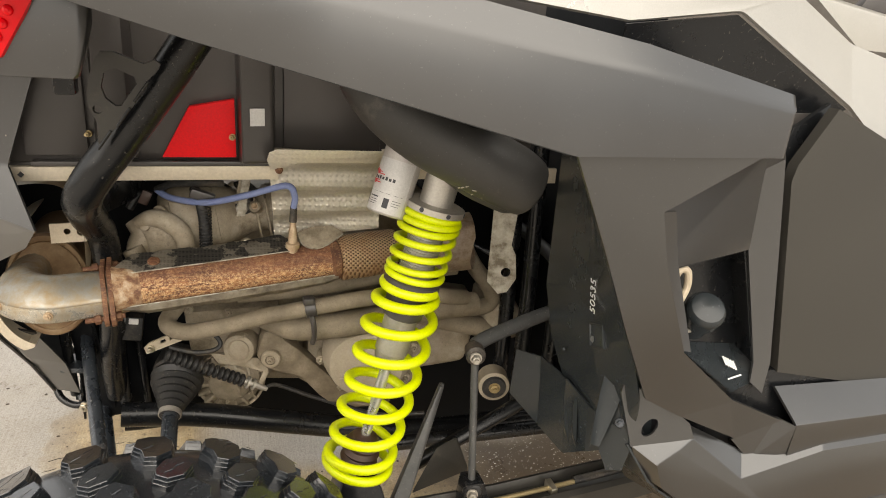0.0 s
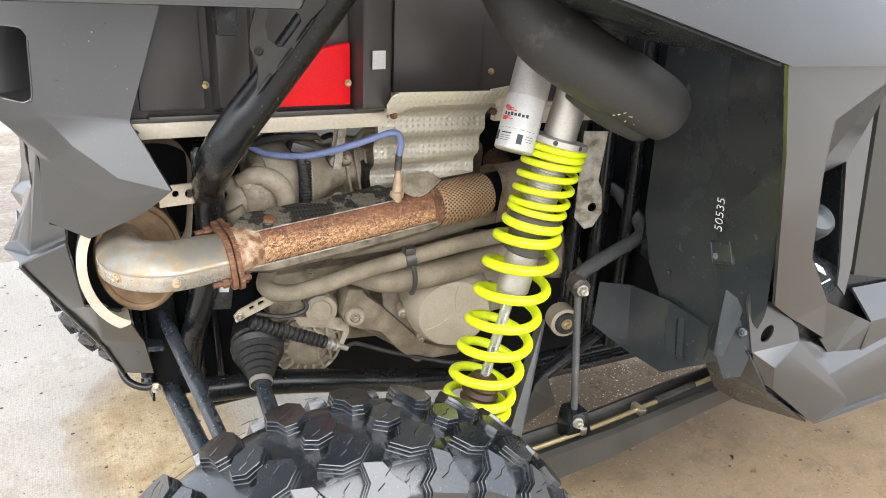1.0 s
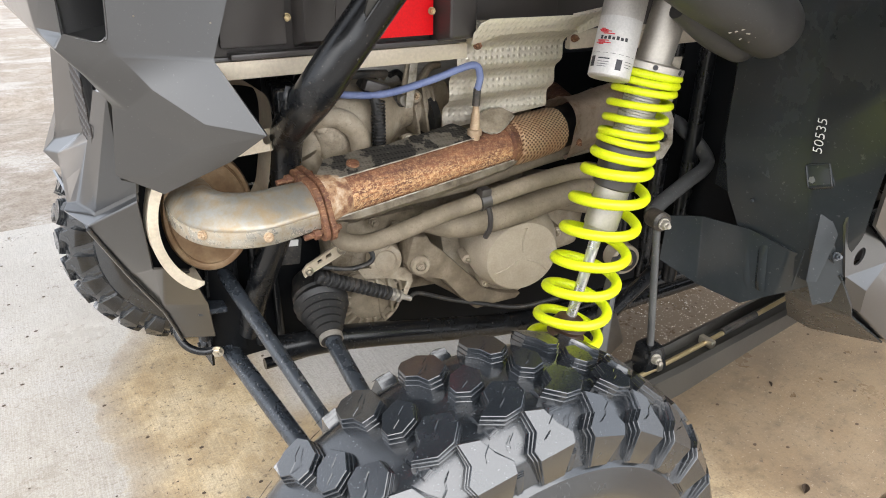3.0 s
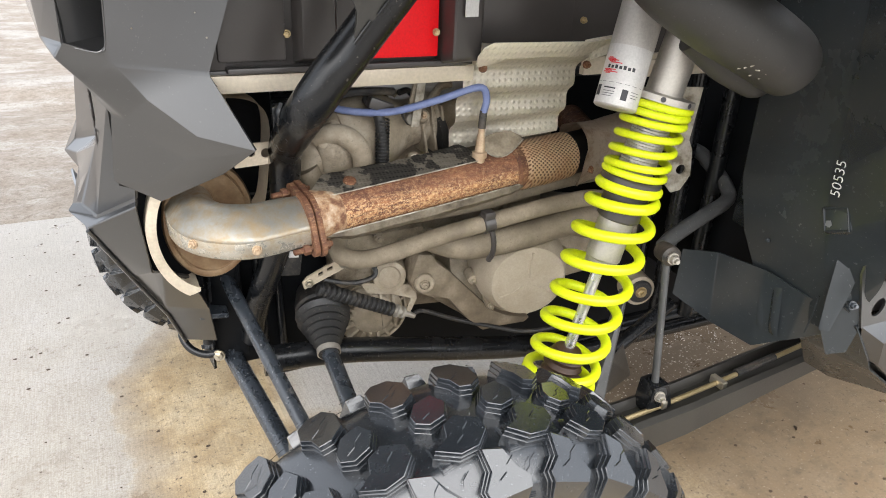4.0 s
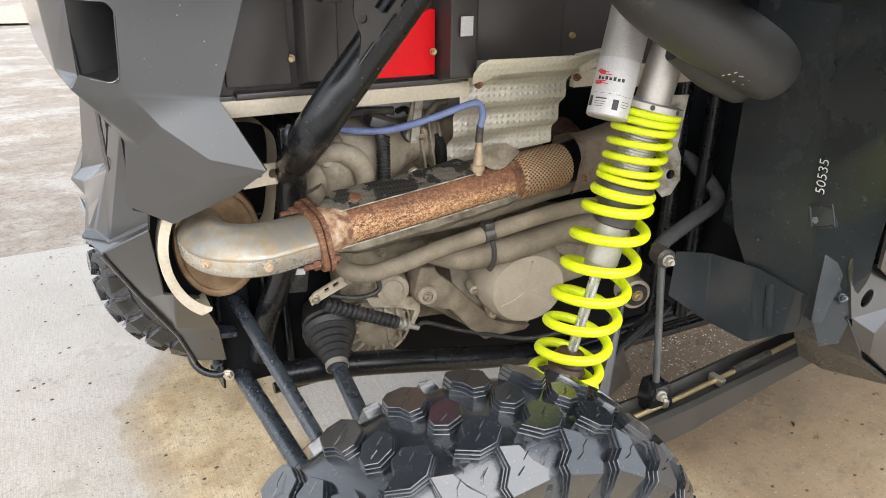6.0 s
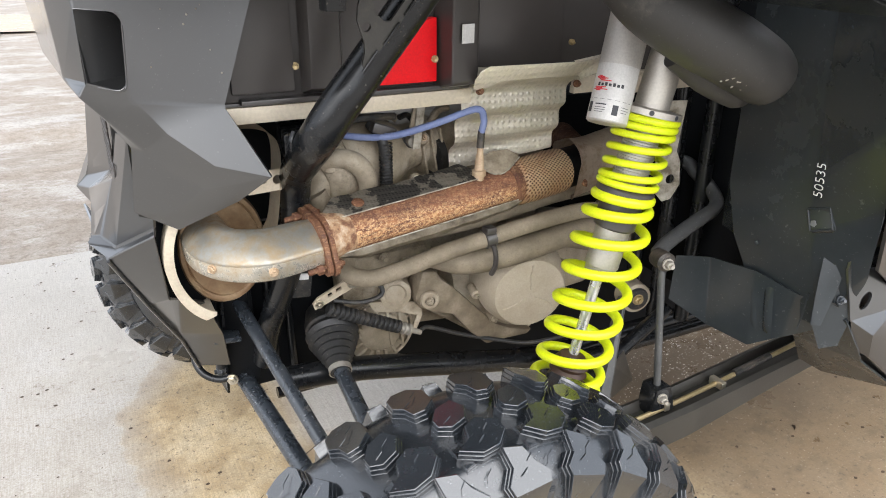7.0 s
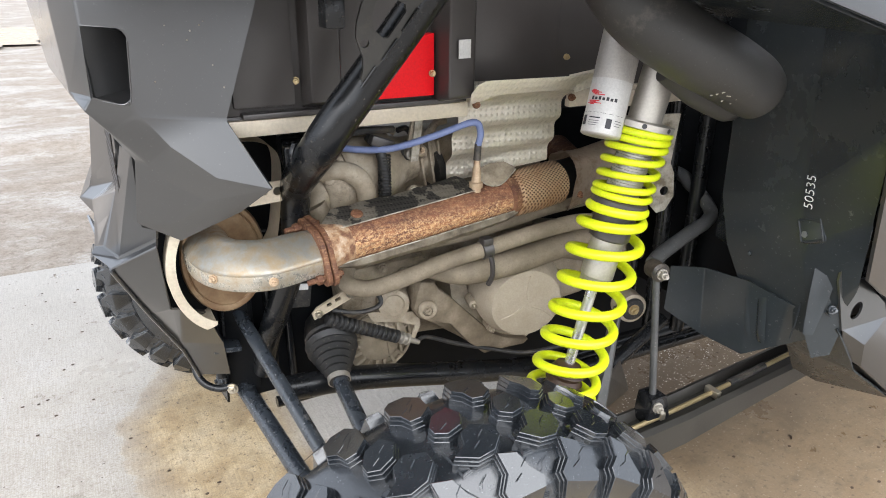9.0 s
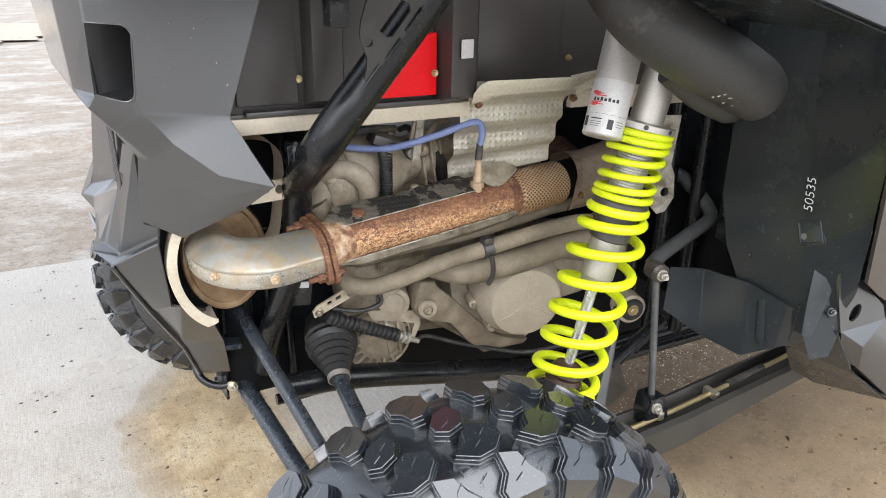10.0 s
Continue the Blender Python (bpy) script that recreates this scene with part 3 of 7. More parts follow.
# unseen overhead sheet, added to cut the skylight from above
OVERHEADMAT = worn("overhead_blocker_grey", [(0.3, (0.035, 0.042, 0.052)), (0.7, (0.055, 0.065, 0.08))], (0.5, 0.7), scale=2, grain=40, strength=0.2)
roof = part("overhead_blocker", block((-2.0, 0.1, 3.3), (3.4, 2.5, 3.42), 0.01), OVERHEADMAT, None, "plain blue-grey unseen sheet overhead, added to block the sky", 35, "structure")
tagged(roof, category="roof")
puddle_bm = bmesh.new()
shore = [puddle_bm.verts.new((-2.9 + w * 2.6 * math.cos(a), 15.9 + w * 2.9 * math.sin(a), -0.026)) for a, w in ((a, 1.0 + 0.35 * noise.fractal(Vector((math.cos(a) * 1.6, math.sin(a) * 1.6, 5)), 0.8, 2.1, 5)) for a in np.linspace(0, 2 * math.pi, 120, endpoint=False))]
middle = puddle_bm.verts.new((-2.9, 15.9, -0.026))
for a, b in zip(shore, shore[1:] + shore[:1]):
    puddle_bm.faces.new((a, b, middle))
pud = part("puddle", puddle_bm, PUDDLE, None, "shallow muddy brown puddle lying on the mud", 0, "structure")
tagged(pud, category="puddle")


# ---- the vehicle ----
utv = new("side_by_side_vehicle")
utv.empty_display_size = 0.3
utv.location = (0.6, 1.607, 0)
bpy.context.view_layer.update()
tagged(utv, "dark grey off-road side-by-side with lime rear springs, parked on concrete", "off-road vehicle")

# wheels
R_CARCASS, LUG = 0.3755, 0.019
# how the skin of the tyre leans over, from the crown to the sidewall: distance along the skin, degrees
LEAN_AT = np.linspace(0, 0.16, 161)
LEAN = np.radians(np.interp(LEAN_AT, [0, 0.04, 0.060, 0.078, 0.106, 0.119, 0.16], [0, 3, 12, 35, 43, 77, 84]))
SKIN_V = np.r_[0, np.cumsum(np.cos(LEAN))[:-1] * 0.001]
SKIN_R = R_CARCASS - np.r_[0, np.cumsum(np.sin(LEAN))[:-1] * 0.001]


def tread_point(angle, s, h):
    """A point of the tyre, round it by an angle, across it by s along the skin, h proud of it."""
    a = abs(s)
    lean = float(np.interp(a, LEAN_AT, LEAN))
    v = float(np.interp(a, LEAN_AT, SKIN_V)) + h * math.sin(lean)
    r = float(np.interp(a, LEAN_AT, SKIN_R)) + h * math.cos(lean)
    return Vector((r * math.cos(angle), math.copysign(v, s), r * math.sin(angle)))


def tyre_mesh():
    bm = bmesh.new()
    ss = [math.copysign(0.15 * abs(k / 24) ** 0.85, k) for k in range(-24, 25)]
    side = [(0.1175, 0.301), (0.120, 0.290), (0.1225, 0.275), (0.1235, 0.268), (0.1235, 0.262), (0.1225, 0.258), (0.121, 0.24), (0.116, 0.216), (0.107, 0.205), (0.098, 0.200)]
    n = 120
    rings = []
    for k in range(n):
        a = 2 * math.pi * k / n
        mid = [tread_point(a, s, 0) for s in ss]
        lo = [Vector((r * math.cos(a), -v, r * math.sin(a))) for v, r in reversed(side)]
        hi = [Vector((r * math.cos(a), v, r * math.sin(a))) for v, r in side]
        rings.append([bm.verts.new(p) for p in lo + mid + hi])
    for a, b in zip(rings, rings[1:] + rings[:1]):
        for k in range(len(a) - 1):
            bm.faces.new((a[k], a[k + 1], b[k + 1], b[k]))
    rng = random.Random(4)
    # the blocks of one pitch, round the tyre and across it, from the outer shoulder to the inner
    outer = [(0.013, -0.070), (-0.011, -0.075), (-0.020, -0.092), (-0.036, -0.106), (-0.034, -0.113), (-0.024, -0.148), (0.012, -0.148), (0.022, -0.113), (0.026, -0.106), (0.012, -0.092)]
    arrow = [(0.013, -0.031), (-0.004, -0.023), (-0.028, -0.036), (-0.028, -0.052), (-0.010, -0.066), (0.013, -0.068), (0.038, -0.058), (0.019, -0.049)]
    centre = [(0.021, -0.004), (0.010, 0.014), (-0.013, 0.021), (-0.024, 0.003), (-0.014, -0.017), (0.006, -0.024), (0.020, -0.016)]
    inner = [(0.023, 0.066), (0.010, 0.082), (-0.012, 0.078), (-0.024, 0.058), (-0.024, 0.034), (-0.007, 0.021), (0.008, 0.022), (0.013, 0.038), (0.024, 0.047)]
    hidden = [(u * 0.9, min(s - 0.030, -0.106)) for u, s in outer[:4]] + [(-0.028, -0.148), (0.014, -0.148), (0.020, -0.118)]
    pitches = 27
    reach = 2 * math.pi / pitches
    steps = ((0.0062, -0.004), (0.0050, 0.40), (0.0045, 0.425), (0.0035, 0.432), (0.0029, 0.70), (0.0024, 0.722), (0.0014, 0.730), (0.0008, 0.965), (0.0, 1.0))

    def lug(poly, angle, flip, h):
        cu = sum(p[0] for p in poly) / len(poly)
        cs = sum(p[1] for p in poly) / len(poly)
        turn = rng.uniform(-0.05, 0.05)
        co, si = math.cos(turn), math.sin(turn)
        poly = [(cu + (p - cu) * co - (q - cs) * si, cs + (p - cu) * si + (q - cs) * co) for p, q in poly]

        def at(u, s, level):
            fade = float(np.interp(abs(s), [0.118, 0.155], [1.0, 0.30]))
            return tread_point(angle + flip * u / (R_CARCASS + LUG), flip * s, level * fade)

        layers = []
        for grow, level in steps:
            ring = []
            for u, s in poly:
                l = math.hypot(u - cu, s - cs)
                ring.append(bm.verts.new(at(u + (u - cu) / l * grow, s + (s - cs) / l * grow, level * h if level > 0 else level)))
            layers.append(ring)
        m = len(poly)
        for a, b in zip(layers, layers[1:]):
            for k in range(m):
                bm.faces.new((a[k], a[(k + 1) % m], b[(k + 1) % m], b[k]))
        # the shoulder blocks fold over a crease; the others are flat on top
        top = layers[-1]
        if m == 10:
            bm.faces.new((top[0], top[1], top[2], top[3], top[4], top[7], top[8], top[9]))
            bm.faces.new((top[4], top[5], top[6], top[7]))
        else:
            bm.faces.new(top)
        # the fine moulded cut across the top of the block
        zig = [(-0.014, 0.010), (-0.004, 0.003), (-0.001, -0.004), (0.010, -0.010)]
        sc = cs if abs(cs) < 0.08 else math.copysign(0.092, cs)
        for (u0, v0), (u1, v1) in zip(zig, zig[1:]):
            if rng.random() < 0.2:
                continue
            quad = [bm.verts.new(at(cu + p, sc + q, h + e)) for p, q, e in ((u0, v0 - 0.0007, 0.0), (u1, v1 - 0.0007, 0.0), (u1, v1, 0.0007), (u0, v0, 0.0007))]
            back = [bm.verts.new(at(cu + p, sc + q, h)) for p, q in ((u0, v0 + 0.0007), (u1, v1 + 0.0007))]
            bm.faces.new(quad)
            bm.faces.new((quad[3], quad[2], back[1], back[0]))

    for k in range(pitches):
        a = k * reach
        w = lambda: rng.uniform(-0.012, 0.012) * reach  # noqa: E731
        lug(outer, a + radians(8.8) + w(), 1, LUG)
        lug(arrow, a + radians(12.4) + w(), 1, LUG)
        lug(centre, a + radians(2.2) + w(), 1, LUG)
        lug(inner, a + radians(6.1) + w(), 1, LUG)
        lug(hidden, a + radians(11.2) + w(), -1, LUG * 0.8)
        # low ties between the blocks, and the small raised bars of the sidewall
        lug([(-0.006, -0.040), (0.006, -0.044), (0.004, -0.072), (-0.008, -0.070)], a + radians(4.0), 1, 0.004)
        for flip in (1, -1):
            lug([(-0.007, -0.128), (0.007, -0.128), (0.004, -0.150), (-0.004, -0.150)], a + radians(2.5), flip, 0.005)
    return bm


def wheel(at, label):
    w = part("wheel", block((-0.03, 0.02, -0.03), (0.03, 0.08, 0.03), 0.006), RIMMAT, None)
    tyre = part("tyre", tyre_mesh(), RUBBER, w, "chunky black mud tyre with angular lugs", 28)
    bm = bmesh.new()
    turned(bm, [(-0.105, 0.204), (-0.10, 0.19), (-0.06, 0.175), (0.06, 0.175), (0.10, 0.19), (0.105, 0.204), (0.098, 0.206), (0.0, 0.182), (-0.098, 0.206), (-0.105, 0.204)], (0, 0, 0), (0, 1, 0), 48, False)
    part("rim", bm, RIMMAT, w)
    bm = bmesh.new()
    turned(bm, [(-0.07, 0.05), (-0.065, 0.055), (-0.03, 0.12), (-0.02, 0.178), (-0.01, 0.178), (0.0, 0.12), (0.02, 0.06), (0.07, 0.05)], (0, 0, 0), (0, 1, 0), 40)
    part("wheel_centre", bm, RIMMAT, w)
    w.matrix_world = Matrix.Translation(at)
    w.parent = utv
    w.matrix_parent_inverse = utv.matrix_world.inverted()
    return tagged(w, label)


near_wheel = wheel((-0.103, 0.823, 0.3865), "rear wheel with a wet black mud tyre")
copy_thing(near_wheel, pose(-0.121, 2.40, 0.3865, 0, 37, 0))

# coil-over shock
SH_TOP, SH_DIR = Vector((0.375, 1.06, 1.09)), Vector((0.105, -0.015, 0.469)).normalized()


def on_shock(z):
    return SH_TOP + SH_DIR * ((z - SH_TOP.z) / SH_DIR.z)


shock_bm = bmesh.new()
turned(shock_bm, [(0, 0.016), (0.002, 0.024), (0.008, 0.027), (0.022, 0.028), (0.024, 0.030), (0.20, 0.030), (0.23, 0.030), (0.265, 0.029), (0.47, 0.029), (0.474, 0.026)], on_shock(0.762), SH_DIR, 32)
shock = part("shock_absorber", shock_bm, ALU, utv, "coil-over shock with lime spring and silver reservoir")
bm = bmesh.new()
for k in range(22):
    turned(bm, [(0, 0.0298), (0.0008, 0.0312), (0.0016, 0.0298)], on_shock(0.925 + k * 0.0045), SH_DIR, 28)
part("adjuster_thread", bm, ALU, shock)
bm = bmesh.new()
turned(bm, [(0, 0.040), (0.002, 0.046), (0.014, 0.046), (0.016, 0.052), (0.026, 0.052), (0.028, 0.034)], on_shock(1.035), SH_DIR, 36)
part("spring_collar", bm, ALU, shock, "silver spring adjuster collar")
# holes painted as dark discs on the collar
for k in range(7):
    a = 2 * math.pi * k / 7 + 0.3
    u, v, d = frame_along(SH_DIR)
    n = math.cos(a) * u + math.sin(a) * v
    bm = bmesh.new()
    rod(bm, on_shock(1.056) + n * 0.0515, on_shock(1.056) + n * 0.0528, 0.0042, 12)
    part("collar_hole", bm, INK_AND_HOLES, shock)
bm = bmesh.new()
turned(bm, [(-0.066, 0.033), (-0.063, 0.0365), (-0.010, 0.0375), (-0.006, 0.046), (-0.003, 0.050), (0.006, 0.050), (0.010, 0.046), (0.012, 0.033)], on_shock(0.919), SH_DIR, 36)
part("crossover_sleeve", bm, BLACK, shock, "black plastic spring divider sleeve")
bm = bmesh.new()
rod(bm, on_shock(0.50), on_shock(0.81), 0.0100, 24)
part("shaft", bm, CHROME, shock, "polished steel shock shaft")
bm = bmesh.new()
turned(bm, [(0, 0.020), (0.006, 0.034), (0.012, 0.036), (0.02, 0.030), (0.028, 0.036), (0.036, 0.030), (0.044, 0.035), (0.052, 0.030), (0.062, 0.024), (0.066, 0.014)], on_shock(0.545), SH_DIR, 32)
part("bump_stop", bm, BROWN, shock, "ribbed brown rubber bump stop")


def coil(heights, mean, wire):
    """A helix that passes the heights given, two to a turn."""
    u, v, d = frame_along(SH_DIR)
    pts = []
    n = (len(heights) - 1) * 16
    for k in range(n + 1):
        f = k / 16
        z = float(np.interp(f, range(len(heights)), heights))
        a = COIL_START - math.pi * f
        r = mean if isinstance(mean, (int, float)) else float(np.interp(f, np.linspace(0, len(heights) - 1, len(mean)), mean))
        pts.append(on_shock(z) + r * (math.cos(a) * u + math.sin(a) * v))
    bm = bmesh.new()
    tube(bm, pts, wire, 16, 1)
    return bm


COIL_SIDE = Vector((0.72, -0.69, -0.18))
COIL_START = math.atan2(COIL_SIDE.dot(frame_along(SH_DIR)[1]), COIL_SIDE.dot(frame_along(SH_DIR)[0]))
part("upper_spring", coil([1.0465, 1.041, 1.0350, 1.028, 1.0225, 1.012, 1.0035, 0.988, 0.9800, 0.9635, 0.9565, 0.941, 0.9375, 0.931], 0.0478, 0.0061), LIME, shock, "short lime tender spring", 60)
part("main_spring", coil([0.914, 0.906, 0.894, 0.8735, 0.8515, 0.821, 0.797, 0.766, 0.7425, 0.7075, 0.689, 0.6525, 0.6325, 0.596, 0.580, 0.553, 0.548, 0.545], [0.0460, 0.0475, 0.055, 0.0597, 0.0602, 0.0602, 0.0602, 0.0602, 0.0602, 0.0602, 0.0602, 0.0602], 0.0091), LIME, shock, "lime main spring", 60)
# reservoir
RES_LOW, RES_DIR = Vector((0.2865, 1.0745, 1.039)), Vector((0.033, 0.016, 0.105)).normalized()
bm = bmesh.new()
turned(bm, [(0, 0.030), (0.003, 0.0335), (0.05, 0.0335), (0.19, 0.0335), (0.26, 0.0335), (0.262, 0.03)], RES_LOW, RES_DIR, 40)
reservoir = part("reservoir", bm, SILVER, utv, "silver shock reservoir with a printed label")


def wrapped(lo, hi, z0, z1, lift, n=10):
    """A thin patch wrapped round the reservoir between two angles (degrees) and two heights along it."""
    u, v, d = frame_along(RES_DIR)
    bm = bmesh.new()
    rows = []
    for z in (z0, z1):
        rows.append([bm.verts.new(RES_LOW + z * d + (0.0335 + lift) * (math.cos(a) * u + math.sin(a) * v)) for a in (radians(lo + (hi - lo) * k / n) for k in range(n + 1))])
    for k in range(n):
        bm.faces.new((rows[0][k], rows[0][k + 1], rows[1][k + 1], rows[1][k]))
    return bm


RES_A = math.degrees(math.atan2(Vector((-0.72, -0.69, 0)).dot(frame_along(RES_DIR)[1]), Vector((-0.72, -0.69, 0)).dot(frame_along(RES_DIR)[0])))
part("label", wrapped(RES_A - 75, RES_A + 75, 0.004, 0.092, 0.0004, 24), LABELMAT, reservoir, "silver printed label")


def mark(lo, hi, z0, z1, mat, name):
    part(name, wrapped(RES_A + lo, RES_A + hi, z0, z1, 0.0009, 6), mat, reservoir)


# angular red emblem of two shards, with the bars of a dark word between them
for k, (lo, hi) in enumerate(((-50, -36), (-56, -28), (-52, -18), (-46, -26), (-40, -8))):
    mark(lo, hi, 0.0705 - 0.0018 * k, 0.0720 - 0.0018 * k, PRINT_RED, "red_print")
for k, (lo, hi) in enumerate(((-56, -20), (-52, -30), (-60, -14), (-50, -34))):
    mark(lo, hi, 0.0530 - 0.0018 * k, 0.0545 - 0.0018 * k, PRINT_RED, "red_print")
for k in range(7):
    mark(-46 + 11 * k, -38.5 + 11 * k, 0.0555, 0.0612 - 0.0012 * (k % 2), INK_AND_HOLES, "print_bar")
for lo, hi, z0, z1 in ((-66, -50, 0.014, 0.030), (-40, -8, 0.0260, 0.0280), (-40, -8, 0.0215, 0.0223), (-40, -8, 0.0180, 0.0188), (-40, -14, 0.0145, 0.0153), (10, 26, 0.012, 0.028), (34, 60, 0.0262, 0.027), (34, 60, 0.022, 0.0228), (34, 56, 0.018, 0.0188), (-66, 62, 0.0352, 0.0357)):
    mark(lo, hi, z0, z1, INK_AND_HOLES, "print_bar")

# exhaust
exhaust_bm = bmesh.new()
P0, P1 = Vector((-0.155, 1.212, 0.868)), Vector((0.24, 1.262, 0.891))
PD = (P1 - P0).normalized()
tube(exhaust_bm, [P0, P0.lerp(P1, 0.33), P0.lerp(P1, 0.66), P1], 0.0345, 32, 4)
exhaust = part("exhaust_pipe", exhaust_bm, RUST, utv, "flaking rusty exhaust pipe running from the engine", 40)
bm = bmesh.new()
turned(bm, [(0, 0.036), (0.004, 0.041), (0.016, 0.041), (0.02, 0.036)], P1 - PD * 0.02, PD, 32)
part("pipe_collar", bm, RUST_DARK, exhaust)
bm = bmesh.new()
turned(bm, [(0, 0.036), (0.006, 0.044), (0.060, 0.0455), (0.118, 0.044), (0.125, 0.038)], P1 - PD * 0.002, PD, 40)
part("flex_joint", bm, BRAID, exhaust, "braided steel flex joint, rust-tinted")
bm = bmesh.new()
tube(bm, [P1 + PD * 0.08, P1 + PD * 0.16, P1 + Vector((0.22, 0.09, 0.01)), P1 + Vector((0.26, 0.2, 0.02))], 0.031, 24)
part("header_pipe", bm, RUST_DARK, exhaust)
bm = bmesh.new()
rings = []
for k in range(33):
    a = radians(-165 + 330 * k / 32)
    n = math.cos(a) * Vector((-0.3, -0.9, 0.35)).normalized() + math.sin(a) * Vector((0.1, 0.33, 0.94)).normalized()
    wob = 0.003 * math.sin(3 * a) + 0.0015 * math.sin(7 * a)
    mouth = 0.150 - 0.026 * max(0.0, math.sin(a)) + 0.008 * math.sin(2 * a)
    rings.append([bm.verts.new(P1 + PD * (mouth + s) + n * (r + wob)) for s, r in ((0, 0.0625), (0.004, 0.0605), (0.03, 0.0575), (0.07, 0.057), (0.11, 0.060), (0.15, 0.062))])
for a, b in zip(rings, rings[1:]):
    for k in range(5):
        bm.faces.new((a[k], a[k + 1], b[k + 1], b[k]))
bmesh.ops.solidify(bm, geom=bm.faces[:], thickness=0.0012)
guard = part("pipe_guard", bm, GUARD, exhaust, "heat-browned sheet guard round the pipe")
bolt(guard, P1 + PD * 0.165 + Vector((-0.018, -0.052, -0.020)), (-0.3, -0.9, -0.2), 0.005, RUST_DARK)
# coupling coloured near-black, for the shade in the gap at the guard
bm = bmesh.new()
turned(bm, [(0.118, 0.028), (0.119, 0.041), (0.185, 0.040), (0.186, 0.028)], P1, PD, 32)
part("dark_coupling", bm, DEEPSHADE, exhaust, "pipe coupling coloured near-black for its shaded gap")
# upper and lower sheet guards along the pipe, each with a turned-over pale edge
def pipe_sheet(name, f0, f1, prof, wobble):
    bm = bmesh.new()
    rows = []
    edge_line = []
    for k in range(49):
        f = k / 48
        p = P0.lerp(P1, f0 + (f1 - f0) * f)
        w = wobble * (math.sin(9 * f + f0) + 0.6 * math.sin(23 * f) + 0.4 * math.sin(51 * f))
        end = min(1.0, 7 * f + 0.25, 7 * (1 - f) + 0.45)
        row = [p + Vector((0, y + (w if j else w * 0.2), z + (w * 0.6 if j > 1 else 0))) for j, (y, z) in enumerate(prof)]
        row = [row[0].lerp(q, end) for q in row]
        edge_line.append(row[0])
        rows.append([bm.verts.new(q) for q in row])
    for a, b in zip(rows, rows[1:]):
        for j in range(len(prof) - 1):
            bm.faces.new((a[j], a[j + 1], b[j + 1], b[j]))
    bmesh.ops.solidify(bm, geom=bm.faces[:], thickness=0.001)
    sheet = part(name, bm, WOVEN if name == "upper_guard" else TANSHEET, exhaust, "crumpled weathered sheet guard")
    bm = bmesh.new()
    tube(bm, edge_line, 0.0012, 8, 1)
    part("rolled_edge", bm, SHEET, sheet)
    return sheet


upper_sheet = pipe_sheet("upper_guard", -0.02, 0.79, [(-0.014, 0.034), (0.001, 0.0405), (0.013, 0.045), (0.025, 0.049), (0.033, 0.0505)], 0.0016)
leaf_tab = [(0.160, 0.946), (0.168, 0.929), (0.185, 0.921), (0.206, 0.922), (0.228, 0.931), (0.249, 0.942), (0.246, 0.947), (0.229, 0.956), (0.198, 0.956), (0.178, 0.952)]
tab = part("upper_guard", slab([(x, 1.25 + 0.9 * (z - 0.93), z) for x, z in leaf_tab], 0.0014, 0.0004, (0, 1, 0)), TANSHEET, exhaust, "leaf-shaped weathered guard tab")
bm = bmesh.new()
tube(bm, [(x, 1.2495 + 0.9 * (z - 0.93), z) for x, z in leaf_tab[:6]], 0.0011, 8, 2)
part("rolled_edge", bm, SHEET, tab)
pipe_sheet("lower_guard", 0.03, 0.99, [(-0.034, -0.020), (-0.0385, -0.031), (-0.030, -0.041), (-0.012, -0.046)], 0.0014)
bm = bmesh.new()
turned(bm, [(0, 0.011), (0.003, 0.010), (0.005, 0.004)], P0.lerp(P1, 0.16) + Vector((0, 0.004, 0.043)), (0, -0.35, 1), 14)
part("guard_rivet", bm, RUST_DARK, upper_sheet)
# oxygen sensor and its hose
SENS = Vector((0.150, 1.243, 0.915))
bm = bmesh.new()
turned(bm, [(0, 0.010), (0.008, 0.010), (0.009, 0.013), (0.018, 0.013), (0.02, 0.009), (0.045, 0.0075), (0.05, 0.006), (0.066, 0.0055)], SENS, (0.02, 0.0, 1), 16)
sensor = part("oxygen_sensor", bm, SENSMAT, utv, "brown oxygen sensor screwed into the pipe")
bm = bmesh.new()
turned(bm, [(0, 0.007), (0.03, 0.0065)], SENS + Vector((0.001, 0, 0.060)), (0.05, 0, 1), 14)
part("sensor_boot", bm, BOOT, sensor)
bm = bmesh.new()
tube(bm, [SENS + Vector((0.002, 0, 0.085)), SENS + Vector((0.004, -0.004, 0.112)), SENS + Vector((-0.012, -0.002, 0.13)), Vector((0.07, 1.262, 1.022)), Vector((0.0, 1.295, 1.000)), Vector((-0.063, 1.335, 0.998)), Vector((-0.09, 1.36, 1.008))], 0.0062, 12)
part("violet_hose", bm, HOSE, sensor, "violet-blue hose sleeve over the sensor lead")
# flange clamp: two lobed plates, drawn together by a bolt through each ear
EAR = Vector((-0.005, 0.040, 0.031))
FU, FV, FD = frame_along(PD)


def flange_plate(at, grow):
    ring = []
    for centre, r in ((Vector((0, 0, 0)), 0.0425), (EAR, 0.0155), (-EAR, 0.0155)):
        ring += [centre + (r + grow) * (math.cos(a) * FU + math.sin(a) * FV) for a in np.linspace(0, 2 * math.pi, 20, endpoint=False)]
    return hull([at + p + PD * d for p in ring for d in (0, 0.0075)], 0.0012)


